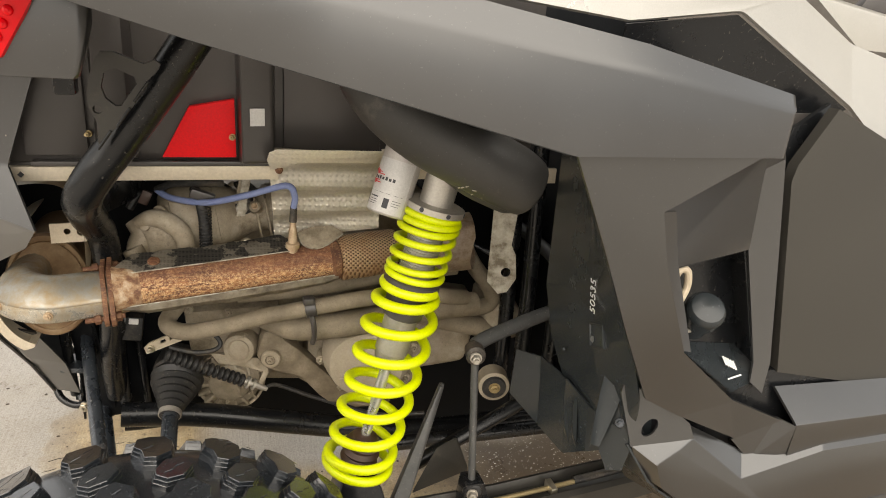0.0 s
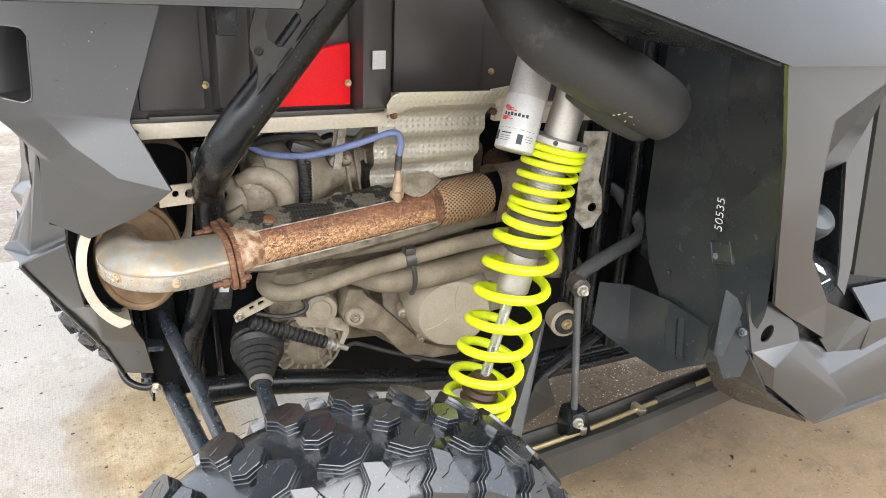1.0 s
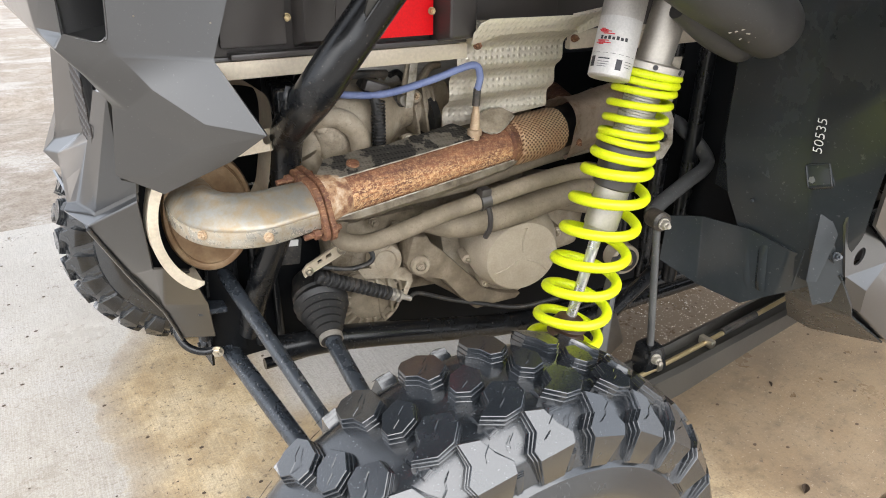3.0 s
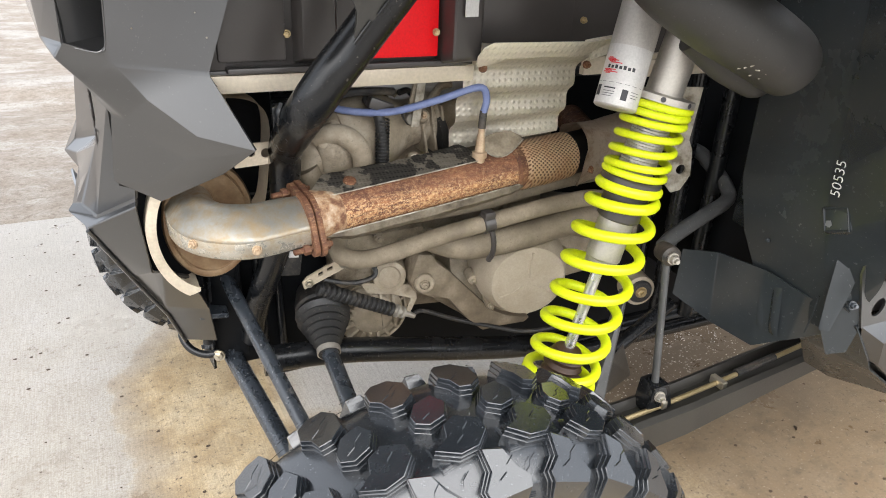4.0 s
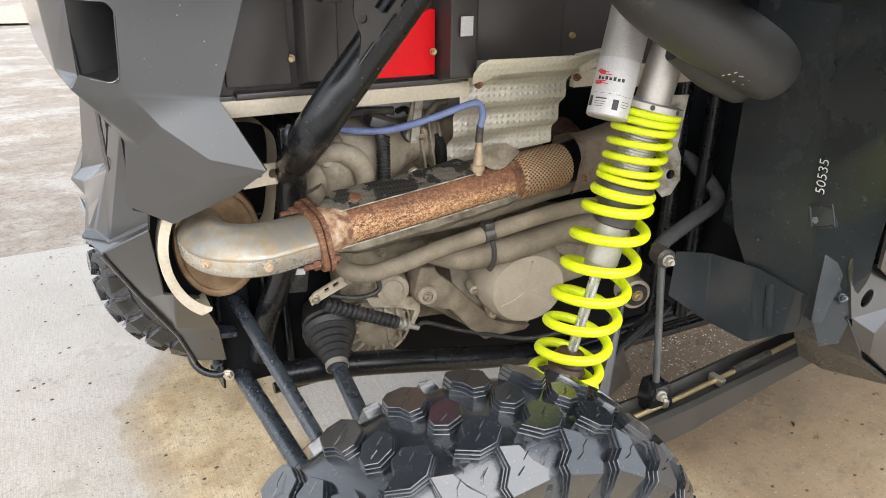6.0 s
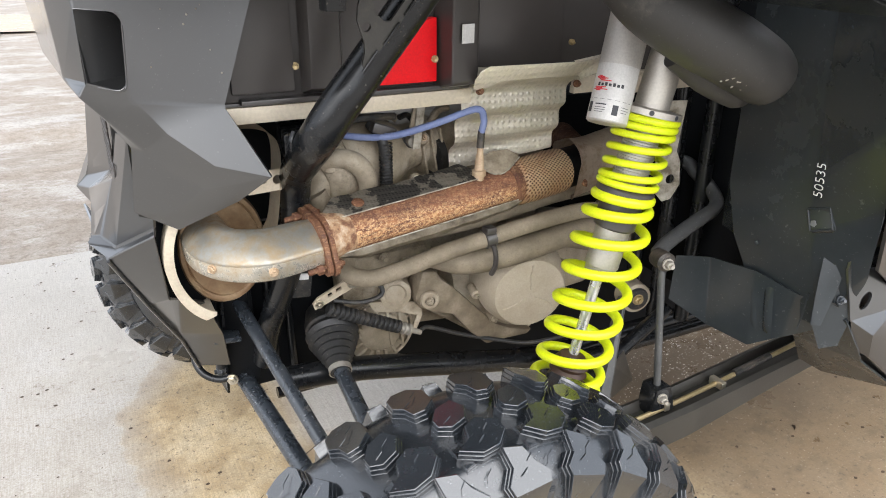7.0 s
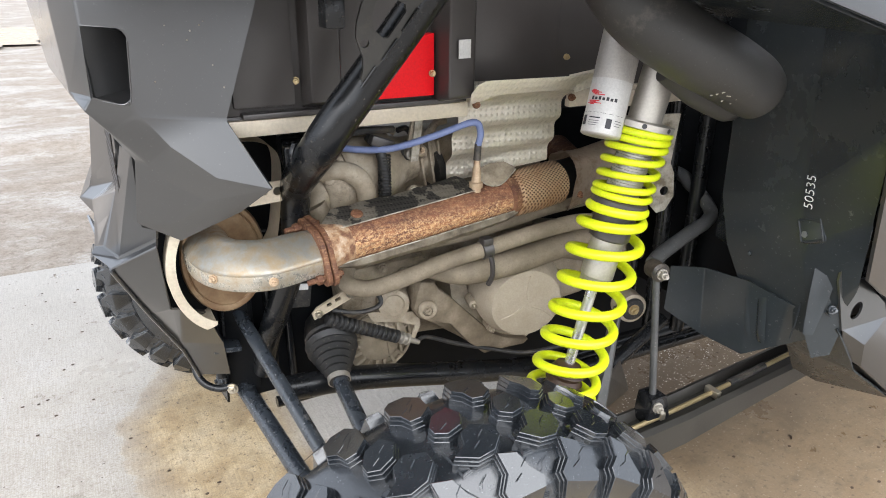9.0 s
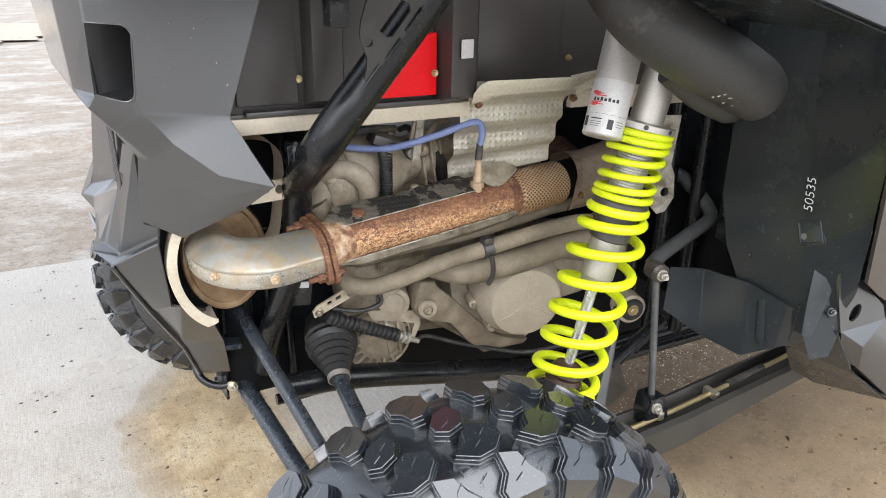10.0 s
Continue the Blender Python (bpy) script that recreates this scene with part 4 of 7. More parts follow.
flange = part("flange_clamp", flange_plate(P0 - PD * 0.010, 0.001), RUST_DARK, exhaust, "thick rusty flange clamp", 40)
part("clamp_plate", flange_plate(P0 - PD * 0.0205, -0.001), RUST_DARK, flange)
bm = bmesh.new()
turned(bm, [(-0.003, 0.043), (0.008, 0.041), (0.030, 0.0375), (0.040, 0.0352)], P0, PD, 36)
part("pipe_cone", bm, RUST_PALE, flange, "pale rusty cone of the pipe")
for up in (1, -1):
    ear = P0 - PD * 0.016 + EAR * up
    bm = bmesh.new()
    rod(bm, ear - PD * 0.034, ear + PD * 0.028, 0.0046, 12)
    turned(bm, [(-0.019, 0.0075), (-0.018, 0.0085), (-0.010, 0.0085), (-0.009, 0.0075)], ear, PD, 6)
    turned(bm, [(0.0145, 0.0085), (0.022, 0.0085), (0.023, 0.007)], ear, PD, 6)
    part("clamp_bolt", bm, RUST_DARK, flange)
# elbow: a domed shell with a crisp outer ridge and an upright band below it
EL = [P0 - PD * 0.004, P0 + Vector((-0.045, -0.002, -0.002)), Vector((-0.255, 1.210, 0.862)), Vector((-0.298, 1.236, 0.861)), Vector((-0.318, 1.285, 0.860)), Vector((-0.318, 1.37, 0.856))]
SECTION = [(-0.012, -0.034), (-0.034, -0.022), (-0.0395, -0.002), (-0.036, 0.016), (-0.026, 0.029), (-0.012, 0.0355), (0.004, 0.033), (0.018, 0.025), (0.030, 0.0145), (0.0385, 0.004), (0.0412, 0.0005), (0.0414, -0.002), (0.0412, -0.026), (0.0395, -0.0285), (0.036, -0.0285), (0.012, -0.036)]


def elbow_sweep(section):
    bm = bmesh.new()
    line = glide(EL, 10)
    rows = []
    for k, p in enumerate(line):
        d = (line[min(k + 1, len(line) - 1)] - line[max(k - 1, 0)])
        d.z = 0
        d.normalize()
        out = Vector((d.y, -d.x, 0))
        if out.dot(Vector((-1, -1, 0))) < 0:
            out = -out
        f = k / (len(line) - 1)
        size = 0.93 + 0.10 * math.sin(math.pi * min(1.0, f * 1.15))
        rows.append([bm.verts.new(p + out * a * size + Vector((0, 0, b * size))) for a, b in section])
    n = len(section)
    for a, b in zip(rows, rows[1:]):
        for j in range(n):
            bm.faces.new((a[j], a[(j + 1) % n], b[(j + 1) % n], b[j]))
    bm.faces.new(rows[0][::-1])
    bm.faces.new(rows[-1])
    return bm


elbow = part("exhaust_elbow", elbow_sweep(SECTION), ELBOW, utv, "pressed steel exhaust elbow, blued and browned", 40)
part("elbow_seam", elbow_sweep([(0.0408, -0.0030), (0.0424, -0.0036), (0.0422, -0.0262), (0.040, -0.0275)]), BAND, elbow, "pale upright band along the elbow", 60)
for q, n in (((-0.253, 1.1645, 0.848), (-0.15, -1, 0)), ((-0.334, 1.211, 0.851), (-0.75, -0.65, 0))):
    bolt(elbow, q, n, 0.0056, SENSMAT, "band_screw", 0.005)
# muffler: an oval drum with a rolled rim and a dished cap
MU = Vector((-0.290, 1.365, 0.822))


def oval_drum(profile, n=48):
    bm = bmesh.new()
    rings = [[bm.verts.new(MU + Vector((0.70 * r * math.cos(a), y, r * math.sin(a)))) for a in (2 * math.pi * k / n for k in range(n))] for y, r in profile]
    for a, b in zip(rings, rings[1:]):
        for k in range(n):
            bm.faces.new((a[k], a[(k + 1) % n], b[(k + 1) % n], b[k]))
    bm.faces.new(rings[0][::-1])
    bm.faces.new(rings[-1])
    return bm


muffler = part("muffler", oval_drum([(0.006, 0.02), (0.008, 0.070), (0.004, 0.082), (-0.006, 0.087), (-0.010, 0.094), (-0.009, 0.102), (-0.002, 0.106), (0.006, 0.104), (0.012, 0.100), (0.02, 0.100), (0.55, 0.100), (0.56, 0.09)]), CAPMAT, utv, "oval browned muffler lying across the tail", 40)
part("cap_bead", oval_drum([(-0.008, 0.0885), (-0.0105, 0.0905), (-0.008, 0.0925), (0.0, 0.091)]), CAPMAT, muffler)
bm = bmesh.new()
rows = []
for k in range(33):
    a = radians(104 + 148 * k / 32)
    fat = min(1.0, (32 - k) / 3 + 0.35)
    ro = 0.112 + 0.022 * fat
    rows.append([bm.verts.new(MU + Vector((r * 0.72 * math.cos(a) - 0.004, y, r * 0.96 * math.sin(a)))) for y, r in ((-0.042, 0.1125), (-0.042, ro - 0.001), (-0.041, ro), (0.30, ro + 0.002), (0.30, ro - 0.001), (-0.038, ro - 0.003), (-0.039, 0.1125))])
for a, b in zip(rows, rows[1:]):
    for j in range(7):
        bm.faces.new((a[j], a[(j + 1) % 7], b[(j + 1) % 7], b[j]))
bm.faces.new(rows[0])
bm.faces.new(rows[-1][::-1])
part("muffler_shield", bm, SHELL, muffler, "pale curved muffler heat shield")
part("muffler_tab", slab([(-0.245, 1.36, 0.745), (-0.222, 1.36, 0.750), (-0.196, 1.36, 0.740), (-0.194, 1.36, 0.775), (-0.235, 1.36, 0.778)], 0.003, 0.0008, (0, 1, 0)), CAPMAT, muffler, "bent hanger tab")
bm = bmesh.new()
rod(bm, (-0.196, 1.352, 0.728), (-0.196, 1.352, 0.790), 0.0035, 10)
part("hanger_pin", bm, SENSMAT, muffler)
box = part("relay_box", block((-0.176, 1.365, 0.690), (-0.136, 1.40, 0.742), 0.005, (0, 8, 0)), BOOT, utv, "small black box with a pale tag")
part("box_tag", block((-0.160, 1.362, 0.728), (-0.142, 1.366, 0.740), 0.001, (0, 8, 0)), WHITE, box)
# hanger strap above the muffler
bm = bmesh.new()
rows = []
for p in glide([(-0.36, 1.29, 1.030), (-0.27, 1.275, 1.044), (-0.225, 1.255, 1.040), (-0.2045, 1.257, 1.011), (-0.206, 1.268, 0.94), (-0.212, 1.283, 0.876), (-0.222, 1.29, 0.85)], 6):
    rows.append([bm.verts.new(p + Vector((0, y, 0))) for y in (0, 0.06)])
for a, b in zip(rows, rows[1:]):
    bm.faces.new((a[0], a[1], b[1], b[0]))
bmesh.ops.solidify(bm, geom=bm.faces[:], thickness=0.003)
part("muffler_strap", bm, SHELL, muffler, "dusty pale hanger strap over the muffler")

# embossed heat shield
bm = bmesh.new()
rows = []
for j in range(49):
    f = j / 48
    row = []
    for k in range(31):
        g = k / 30
        top = Vector((0.106, 1.214, 1.122)).lerp(Vector((0.318, 1.206, 1.110)), g)
        low = Vector((0.122, 1.312, 0.922)).lerp(Vector((0.318, 1.262, 0.955)), g)
        p = top.lerp(low, f)
        wave = (0.0062 - 0.0015 * g) * math.sin(2 * math.pi * (f * 3.4 - 0.10)) * (1 if f > 0.16 else f / 0.16)
        p += Vector((0, -0.85, -0.5)) * wave
        if f < 0.15:
            p += Vector((0, -0.022, 0.006)) * math.sin(math.pi * f / 0.15)
        row.append(bm.verts.new(p))
    rows.append(row)
for a, b in zip(rows, rows[1:]):
    for k in range(30):
        bm.faces.new((a[k], a[k + 1], b[k + 1], b[k]))
bmesh.ops.solidify(bm, geom=bm.faces[:], thickness=0.0015)
foil = part("heat_shield", bm, FOIL, utv, "dimpled corrugated silver heat shield", 60)
bolt(foil, (0.124, 1.206, 1.083), (-0.2, -1, 0.1), 0.005, RUST_DARK)
bolt(foil, (0.318, 1.196, 1.083), (-0.2, -1, 0.1), 0.005, RUST_DARK)
# the turned-out lip along its top
lip = [(0.102, 1.106), (0.105, 1.122), (0.117, 1.129), (0.177, 1.128), (0.296, 1.126), (0.339, 1.132), (0.339, 1.123), (0.302, 1.099), (0.249, 1.101), (0.156, 1.100), (0.123, 1.088), (0.110, 1.086)]
part("shield_lip", slab([(x, 1.205 - 0.9 * (z - 1.085), z) for x, z in lip], 0.0018, 0.0006, (0, -1, 0)), FOIL, foil, "rolled upper lip of the heat shield")
bm = slab([(0.30, 1.185, 1.125), (0.40, 1.175, 1.14), (0.405, 1.18, 1.115), (0.32, 1.19, 1.092)], 0.0015, 0.0005)
part("shield_tab", bm, FOIL, foil)

# cargo bed side
bed_bm = slab([(-0.30, 1.246, 1.088), (0.62, 1.246, 1.088), (0.62, 1.246, 1.50), (-0.30, 1.246, 1.50)], 0.03, 0.003, (0, 1, 0))
bed = part("cargo_box", bed_bm, BLACK, utv, "black moulded cargo box side")
part("box_floor", block((-0.30, 1.246, 1.07), (0.62, 1.97, 1.088), 0.003), BLACK, bed)
part("box_far_side", block((-0.30, 1.97, 1.07), (0.62, 2.0, 1.50), 0.003), BLACK, bed)
part("box_lip", block((-0.262, 1.224, 1.086), (0.115, 1.2455, 1.094), 0.002), BLACK, bed)
part("side_panel", block((-0.272, 1.236, 1.10), (-0.178, 1.2455, 1.30), 0.008), BLACK, bed)
part("side_rib", hull([(-0.168, 1.2455, 1.095), (-0.168, 1.2455, 1.5), (-0.10, 1.2455, 1.5), (-0.10, 1.2455, 1.095), (-0.160, 1.215, 1.105), (-0.160, 1.215, 1.5), (-0.112, 1.215, 1.5), (-0.112, 1.215, 1.105)], 0.005), BLACK, bed)
part("side_rib", hull([(0.056, 1.2455, 1.085), (0.056, 1.2455, 1.5), (0.122, 1.2455, 1.5), (0.122, 1.2455, 1.085), (0.062, 1.188, 1.098), (0.062, 1.188, 1.5), (0.115, 1.196, 1.5), (0.115, 1.196, 1.098)], 0.007, 3), BLACK, bed)
part("side_panel", block((0.135, 1.236, 1.10), (0.31, 1.2455, 1.48), 0.006), BLACK, bed)
part("red_panel", slab([(-0.066, 1.226, 1.101), (0.0535, 1.226, 1.101), (0.053, 1.226, 1.200), (-0.02, 1.226, 1.186)], 0.018, 0.001, (0, 1, 0)), RED, bed, "bright red angular side panel")
part("sticker", slab([(0.076, 1.1855, 1.163), (0.100, 1.1895, 1.163), (0.100, 1.1895, 1.192), (0.076, 1.1855, 1.192)], 0.001, 0.0), WHITE, bed, "small grey-white paper sticker")
for q in ((-0.176, 1.238, 1.137), (0.048, 1.222, 1.137), (0.331, 1.236, 1.149)):
    bolt(bed, q, (-0.3, -1, 0), 0.0042, BRASS, "brass_bolt")
bar = part("frame_bar", block((-0.30, 1.236, 1.058), (0.125, 1.25, 1.083), 0.002), BEIGE, utv, "pale steel bar under the cargo box")
part("bar_end", block((0.345, 1.236, 1.056), (0.60, 1.25, 1.088), 0.002), BEIGE, bar)
# hole painted as a small dark square on the bar
bm = bmesh.new()
rod(bm, (-0.281, 1.233, 1.07), (-0.281, 1.24, 1.07), 0.005, 4)
part("bar_hole", bm, INK_AND_HOLES, bar)

# roll-cage tube with its gusset
TUBE = [(-0.212, 1.49, 0.50), (-0.208, 1.44, 0.60), (-0.182, 1.333, 0.785), (-0.176, 1.300, 0.889), (-0.179, 1.271, 0.957), (-0.183, 1.200, 1.008), (-0.178, 1.135, 1.056), (-0.150, 1.116, 1.104), (-0.1145, 1.108, 1.150), (-0.0385, 1.084, 1.256), (0.0365, 1.060, 1.368)]
bm = bmesh.new()
tube(bm, TUBE, [0.024, 0.024, 0.024, 0.0245, 0.026, 0.0285, 0.0285, 0.0285, 0.028, 0.0275, 0.0275], 24, 8)
cage = part("cage_tube", bm, FRAME, utv, "bent black roll-cage tube", 60)
GO = Vector((-0.112, 1.064, 1.21))
GR, GU = Vector((1.0, -0.12, 0.0)), Vector((0.0, -0.12, 1.0))
outline = [(-0.0082, 0.0767), (-0.0148, 0.0688), (-0.0249, 0.0455), (-0.0314, 0.022), (-0.0325, 0.0045), (-0.0287, -0.0075), (-0.023, -0.0222), (-0.0228, -0.037), (-0.0258, -0.0495), (-0.0227, -0.0572), (-0.0129, -0.0449), (-0.0015, -0.0315), (0.0125, -0.0145), (0.025, 0.0012), (0.0373, 0.0215), (0.0482, 0.0393), (0.064, 0.056), (0.068, 0.064), (0.0606, 0.0693), (0.0455, 0.063), (0.0246, 0.071), (0.0075, 0.0776)]
big = [(-0.0067, 0.048), (0.0012, 0.0538), (0.0106, 0.055), (0.0327, 0.0446), (0.0347, 0.0353), (0.0108, 0.0032), (0.0034, 0.0029), (-0.0086, 0.0135), (-0.0125, 0.0291)][::-1]
part("gusset", pierced(outline, [big, ring2(-0.021, -0.003, 0.0062, 14)], GO, GR, GU, 0.006), ARMMAT, cage, "dusty black gusset plate with cut-outs")
part("cage_tab", block((-0.185, 1.06, 1.225), (-0.158, 1.09, 1.262), 0.004), FRAME, cage)
for q, l in (((-0.128, 1.064, 1.163), 0.034), ((-0.100, 1.056, 1.197), 0.034), ((-0.074, 1.049, 1.234), 0.036)):
    bm = bmesh.new()
    d = Vector((0.56, -0.19, 0.80)).normalized()
    tube(bm, [Vector(q) - d * l / 2, Vector(q), Vector(q) + d * l / 2], 0.0022, 8, 3)
    part("weld", bm, FRAME, cage)
part("cage_stub", hull([(-0.212, 1.20, 1.045), (-0.178, 1.20, 1.045), (-0.212, 1.20, 1.0), (-0.178, 1.20, 1.0), (-0.160, 1.44, 1.022), (-0.122, 1.44, 1.022), (-0.160, 1.44, 0.975), (-0.122, 1.44, 0.975)], 0.004), FRAME, cage, "black square tube welded to the cage")
bm = bmesh.new()
tube(bm, [(-0.204, 1.172, 1.056), (-0.210, 1.168, 1.044), (-0.209, 1.170, 1.030), (-0.200, 1.172, 1.022)], 0.0045, 10)
part("cage_hook", bm, FRAME, cage)
part("tail_frame", block((-0.40, 1.52, 0.80), (-0.05, 1.56, 1.068), 0.006), DEEPSHADE, cage, "black frame box behind the muffler")

# muffler bracket
part("muffler_bracket", pierced([(-0.03, -0.017), (0.024, -0.017), (0.027, -0.013), (0.027, 0.014), (0.024, 0.018), (-0.03, 0.018)], [ring2(-0.004, 0.003, 0.0055), ring2(0.018, 0.001, 0.0075)], (-0.2275, 1.272, 0.957), (1, 0.12, 0), (0, 0, 1), 0.004), SHELL, utv, "pale drilled steel bracket")

# ---- engine and gearbox ----
engine_bm = hull([(-0.02, 1.50, 0.50), (0.45, 1.48, 0.46), (0.50, 1.50, 0.95), (0.02, 1.50, 0.90), (-0.02, 2.0, 0.5), (0.45, 2.0, 0.46), (0.5, 2.0, 0.95), (0.02, 2.0, 0.9)], 0.03)
engine = part("engine", engine_bm, CAST, utv, "dusty tan cast engine and gearbox")
bm = bmesh.new()
turned(bm, [(0, 0.02), (0.004, 0.056), (0.012, 0.068), (0.03, 0.076), (0.07, 0.078), (0.10, 0.074), (0.13, 0.062), (0.155, 0.048), (0.17, 0.044), (0.20, 0.043), (0.205, 0.050), (0.222, 0.050), (0.226, 0.036), (0.27, 0.034), (0.275, 0.02)], (-0.090, 1.392, 0.925), (1, 0.06, 0.14), 44)
starter = part("starter_housing", bm, CAST, engine, "dusty rounded casting")
for s, r in ((0.028, 0.0765), (0.104, 0.0735), (0.214, 0.051)):
    bm = bmesh.new()
    d = Vector((1, 0.06, 0.14)).normalized()
    turned(bm, [(-0.003, r - 0.002), (-0.002, r), (0.002, r), (0.003, r - 0.002)], Vector((-0.090, 1.392, 0.925)) + d * s, d, 36)
    part("casting_bead", bm, CAST, starter)
bm = bmesh.new()
turned(bm, [(0, 0.012), (0.006, 0.04), (0.03, 0.055), (0.06, 0.058), (0.09, 0.052), (0.11, 0.03)], (-0.085, 1.345, 0.905), (0.55, 0.65, -0.2), 28)
part("casting_lobe", bm, CAST, engine)
bm = bmesh.new()
tube(bm, [(-0.13, 1.345, 0.955), (-0.115, 1.335, 0.93), (-0.125, 1.33, 0.895), (-0.09, 1.335, 0.87)], [0.02, 0.024, 0.022, 0.03], 14)
part("casting_arm", bm, CAST, engine)
bm = bmesh.new()
tube(bm, [(-0.022, 1.335, 1.016), (-0.012, 1.308, 0.995), (-0.006, 1.303, 0.955), (-0.004, 1.305, 0.92), (-0.004, 1.315, 0.875)], 0.0095, 12)
strap = part("corrugated_loom", bm, BOOT, engine, "black corrugated wiring loom")
bm = bmesh.new()
for k in range(16):
    z = 0.985 - k * 0.0058
    tube(bm, [(-0.005 + 0.011 * math.cos(a), 1.3045 + 0.011 * math.sin(a), z) for a in np.linspace(0, 2 * math.pi, 13)], 0.0016, 6, 1)
part("loom_ridge", bm, BOOT, strap)
part("clip_plate", block((0.055, 1.325, 0.985), (0.075, 1.332, 1.045), 0.003, (0, 12, 0)), CAST, engine)
bm = bmesh.new()
rod(bm, (0.078, 1.40, 0.975), (0.062, 1.33, 0.975), 0.0115, 22)
plug = part("round_plug", bm, ALU, engine, "bright round plug")
bm = bmesh.new()
turned(bm, [(-0.012, 0.016), (-0.010, 0.0175), (0.010, 0.0175), (0.012, 0.016)], (0.070, 1.362, 0.975), (0.2, 1, 0), 22)
part("plug_collar", bm, BOOT, plug)
bm = bmesh.new()
turned(bm, [(-0.008, 0.030), (-0.007, 0.046), (0.007, 0.046), (0.008, 0.040), (0.012, 0.036)], (0.131, 1.385, 0.932), (1, 0.06, 0.14), 30)
part("end_ring", bm, BOOT, engine, "black rubber ring on the casting's end")
bm = bmesh.new()
tube(bm, [(-0.122, 1.312, 0.958), (-0.097, 1.302, 0.970), (-0.069, 1.300, 0.962), (-0.047, 1.302, 0.939), (-0.040, 1.306, 0.904), (-0.050, 1.312, 0.863)], [0.012, 0.016, 0.018, 0.018, 0.017, 0.015], 16)
part("casting_arm", bm, CAST, engine, "curved dirt-caked casting")
part("red_lug", block((-0.118, 1.335, 0.985), (-0.100, 1.345, 1.012), 0.003, (0, 25, 0)), BROWN, engine)
part("lug_bracket", hull([(0.105, 1.37, 0.975), (0.125, 1.375, 0.97), (0.115, 1.37, 0.915), (0.135, 1.375, 0.91), (0.105, 1.39, 0.975), (0.135, 1.39, 0.91)], 0.004), CAST, engine)
rng = random.Random(11)
for k in range(14):
    p = Vector((rng.uniform(-0.12, 0.16), rng.uniform(1.38, 1.46), rng.uniform(0.98, 1.04)))
    q = p + Vector((rng.uniform(-0.05, 0.05), rng.uniform(-0.02, 0.02), rng.uniform(-0.03, 0.03)))
    bm = bmesh.new()
    tube(bm, [p, (p + q) / 2 + Vector((0, 0, 0.01)), q], rng.uniform(0.004, 0.013), 10)
    part("hose_stub", bm, (BOOT, CAST, FRAME)[k % 3], engine)
# ribs, lugs and small bolts of the upper castings
for k, (x, y, z) in enumerate(((-0.085, 1.325, 0.975), (0.088, 1.345, 0.975), (0.07, 1.34, 0.90))):
    bm = bmesh.new()
    turned(bm, [(-0.02, 0.013), (0.004, 0.0115), (0.006, 0.009)], (x, y, z), (-0.2, -1, 0.5), 16)
    lug = part("casting_lug", bm, CAST, engine)
    bolt(lug, (x - 0.001, y - 0.006, z + 0.003), (-0.2, -1, 0.5), 0.0048, (CAST, SENSMAT, ZINC)[k % 3])
for x in (0.085, 0.105, 0.125):
    part("casting_rib", hull([(x, 1.35, 0.99), (x + 0.005, 1.35, 0.99), (x + 0.015, 1.35, 0.90), (x + 0.020, 1.35, 0.90), (x, 1.40, 1.0), (x + 0.005, 1.40, 1.0), (x + 0.015, 1.40, 0.90), (x + 0.02, 1.40, 0.90)], 0.002), CAST, engine)
part("flat_strap", slab([(0.052, 1.318, 0.965), (0.068, 1.318, 0.965), (0.082, 1.325, 1.045), (0.066, 1.325, 1.045)], 0.003, 0.001), SHEET, engine)
part("wiring_clip", block((-0.03, 1.30, 1.0), (0.015, 1.32, 1.018), 0.004, (0, 20, 0)), BLACK, engine)
bm = bmesh.new()
tube(bm, [(-0.09, 1.36, 1.008), (-0.06, 1.34, 1.024), (-0.02, 1.33, 1.028), (0.03, 1.345, 1.022)], 0.007, 10)
part("wiring", bm, BOOT, engine)
part("casting_lobe", hull([(-0.125, 1.31, 0.965), (-0.08, 1.305, 0.985), (-0.045, 1.315, 0.965), (-0.035, 1.325, 0.90), (-0.06, 1.325, 0.85), (-0.10, 1.32, 0.86), (-0.10, 1.36, 0.97), (-0.05, 1.36, 0.85), (-0.09, 1.296, 0.93)], 0.012, 3), CAST, engine, "dirt-caked lumpy casting", 60)
for q in ((-0.11, 1.302, 0.955), (-0.055, 1.306, 0.945), (-0.075, 1.31, 0.885)):
    bm = bmesh.new()
    turned(bm, [(-0.01, 0.010), (0.004, 0.009), (0.006, 0.006)], q, (-0.3, -1, 0.3), 12)
    part("casting_lug", bm, CAST, engine)
bm = bmesh.new()
tube(bm, [(-0.135, 1.31, 0.91), (-0.118, 1.305, 0.875), (-0.095, 1.315, 0.845), (-0.07, 1.34, 0.83)], 0.019, 14)
part("breather_hose", bm, DUSTHOSE, engine, "dirt-caked breather hose")
# coolant hoses
bm = bmesh.new()
tube(bm, [(-0.06, 1.36, 0.775), (-0.085, 1.31, 0.752), (-0.05, 1.285, 0.742), (0.02, 1.278, 0.752), (0.10, 1.27, 0.772), (0.19, 1.258, 0.79), (0.30, 1.25, 0.807), (0.40, 1.245, 0.815), (0.47, 1.25, 0.80), (0.52, 1.28, 0.78)], 0.0165, 16)
hose_a = part("coolant_hose", bm, DUSTHOSE, utv, "dusty tan coolant hose")
bm = bmesh.new()
tube(bm, [(0.10, 1.34, 0.735), (0.16, 1.30, 0.728), (0.26, 1.285, 0.735), (0.36, 1.28, 0.75), (0.46, 1.28, 0.762), (0.55, 1.30, 0.755)], [0.022, 0.027, 0.028, 0.028, 0.028, 0.026], 18)
part("lower_hose", bm, DUSTHOSE, hose_a)
bm = bmesh.new()
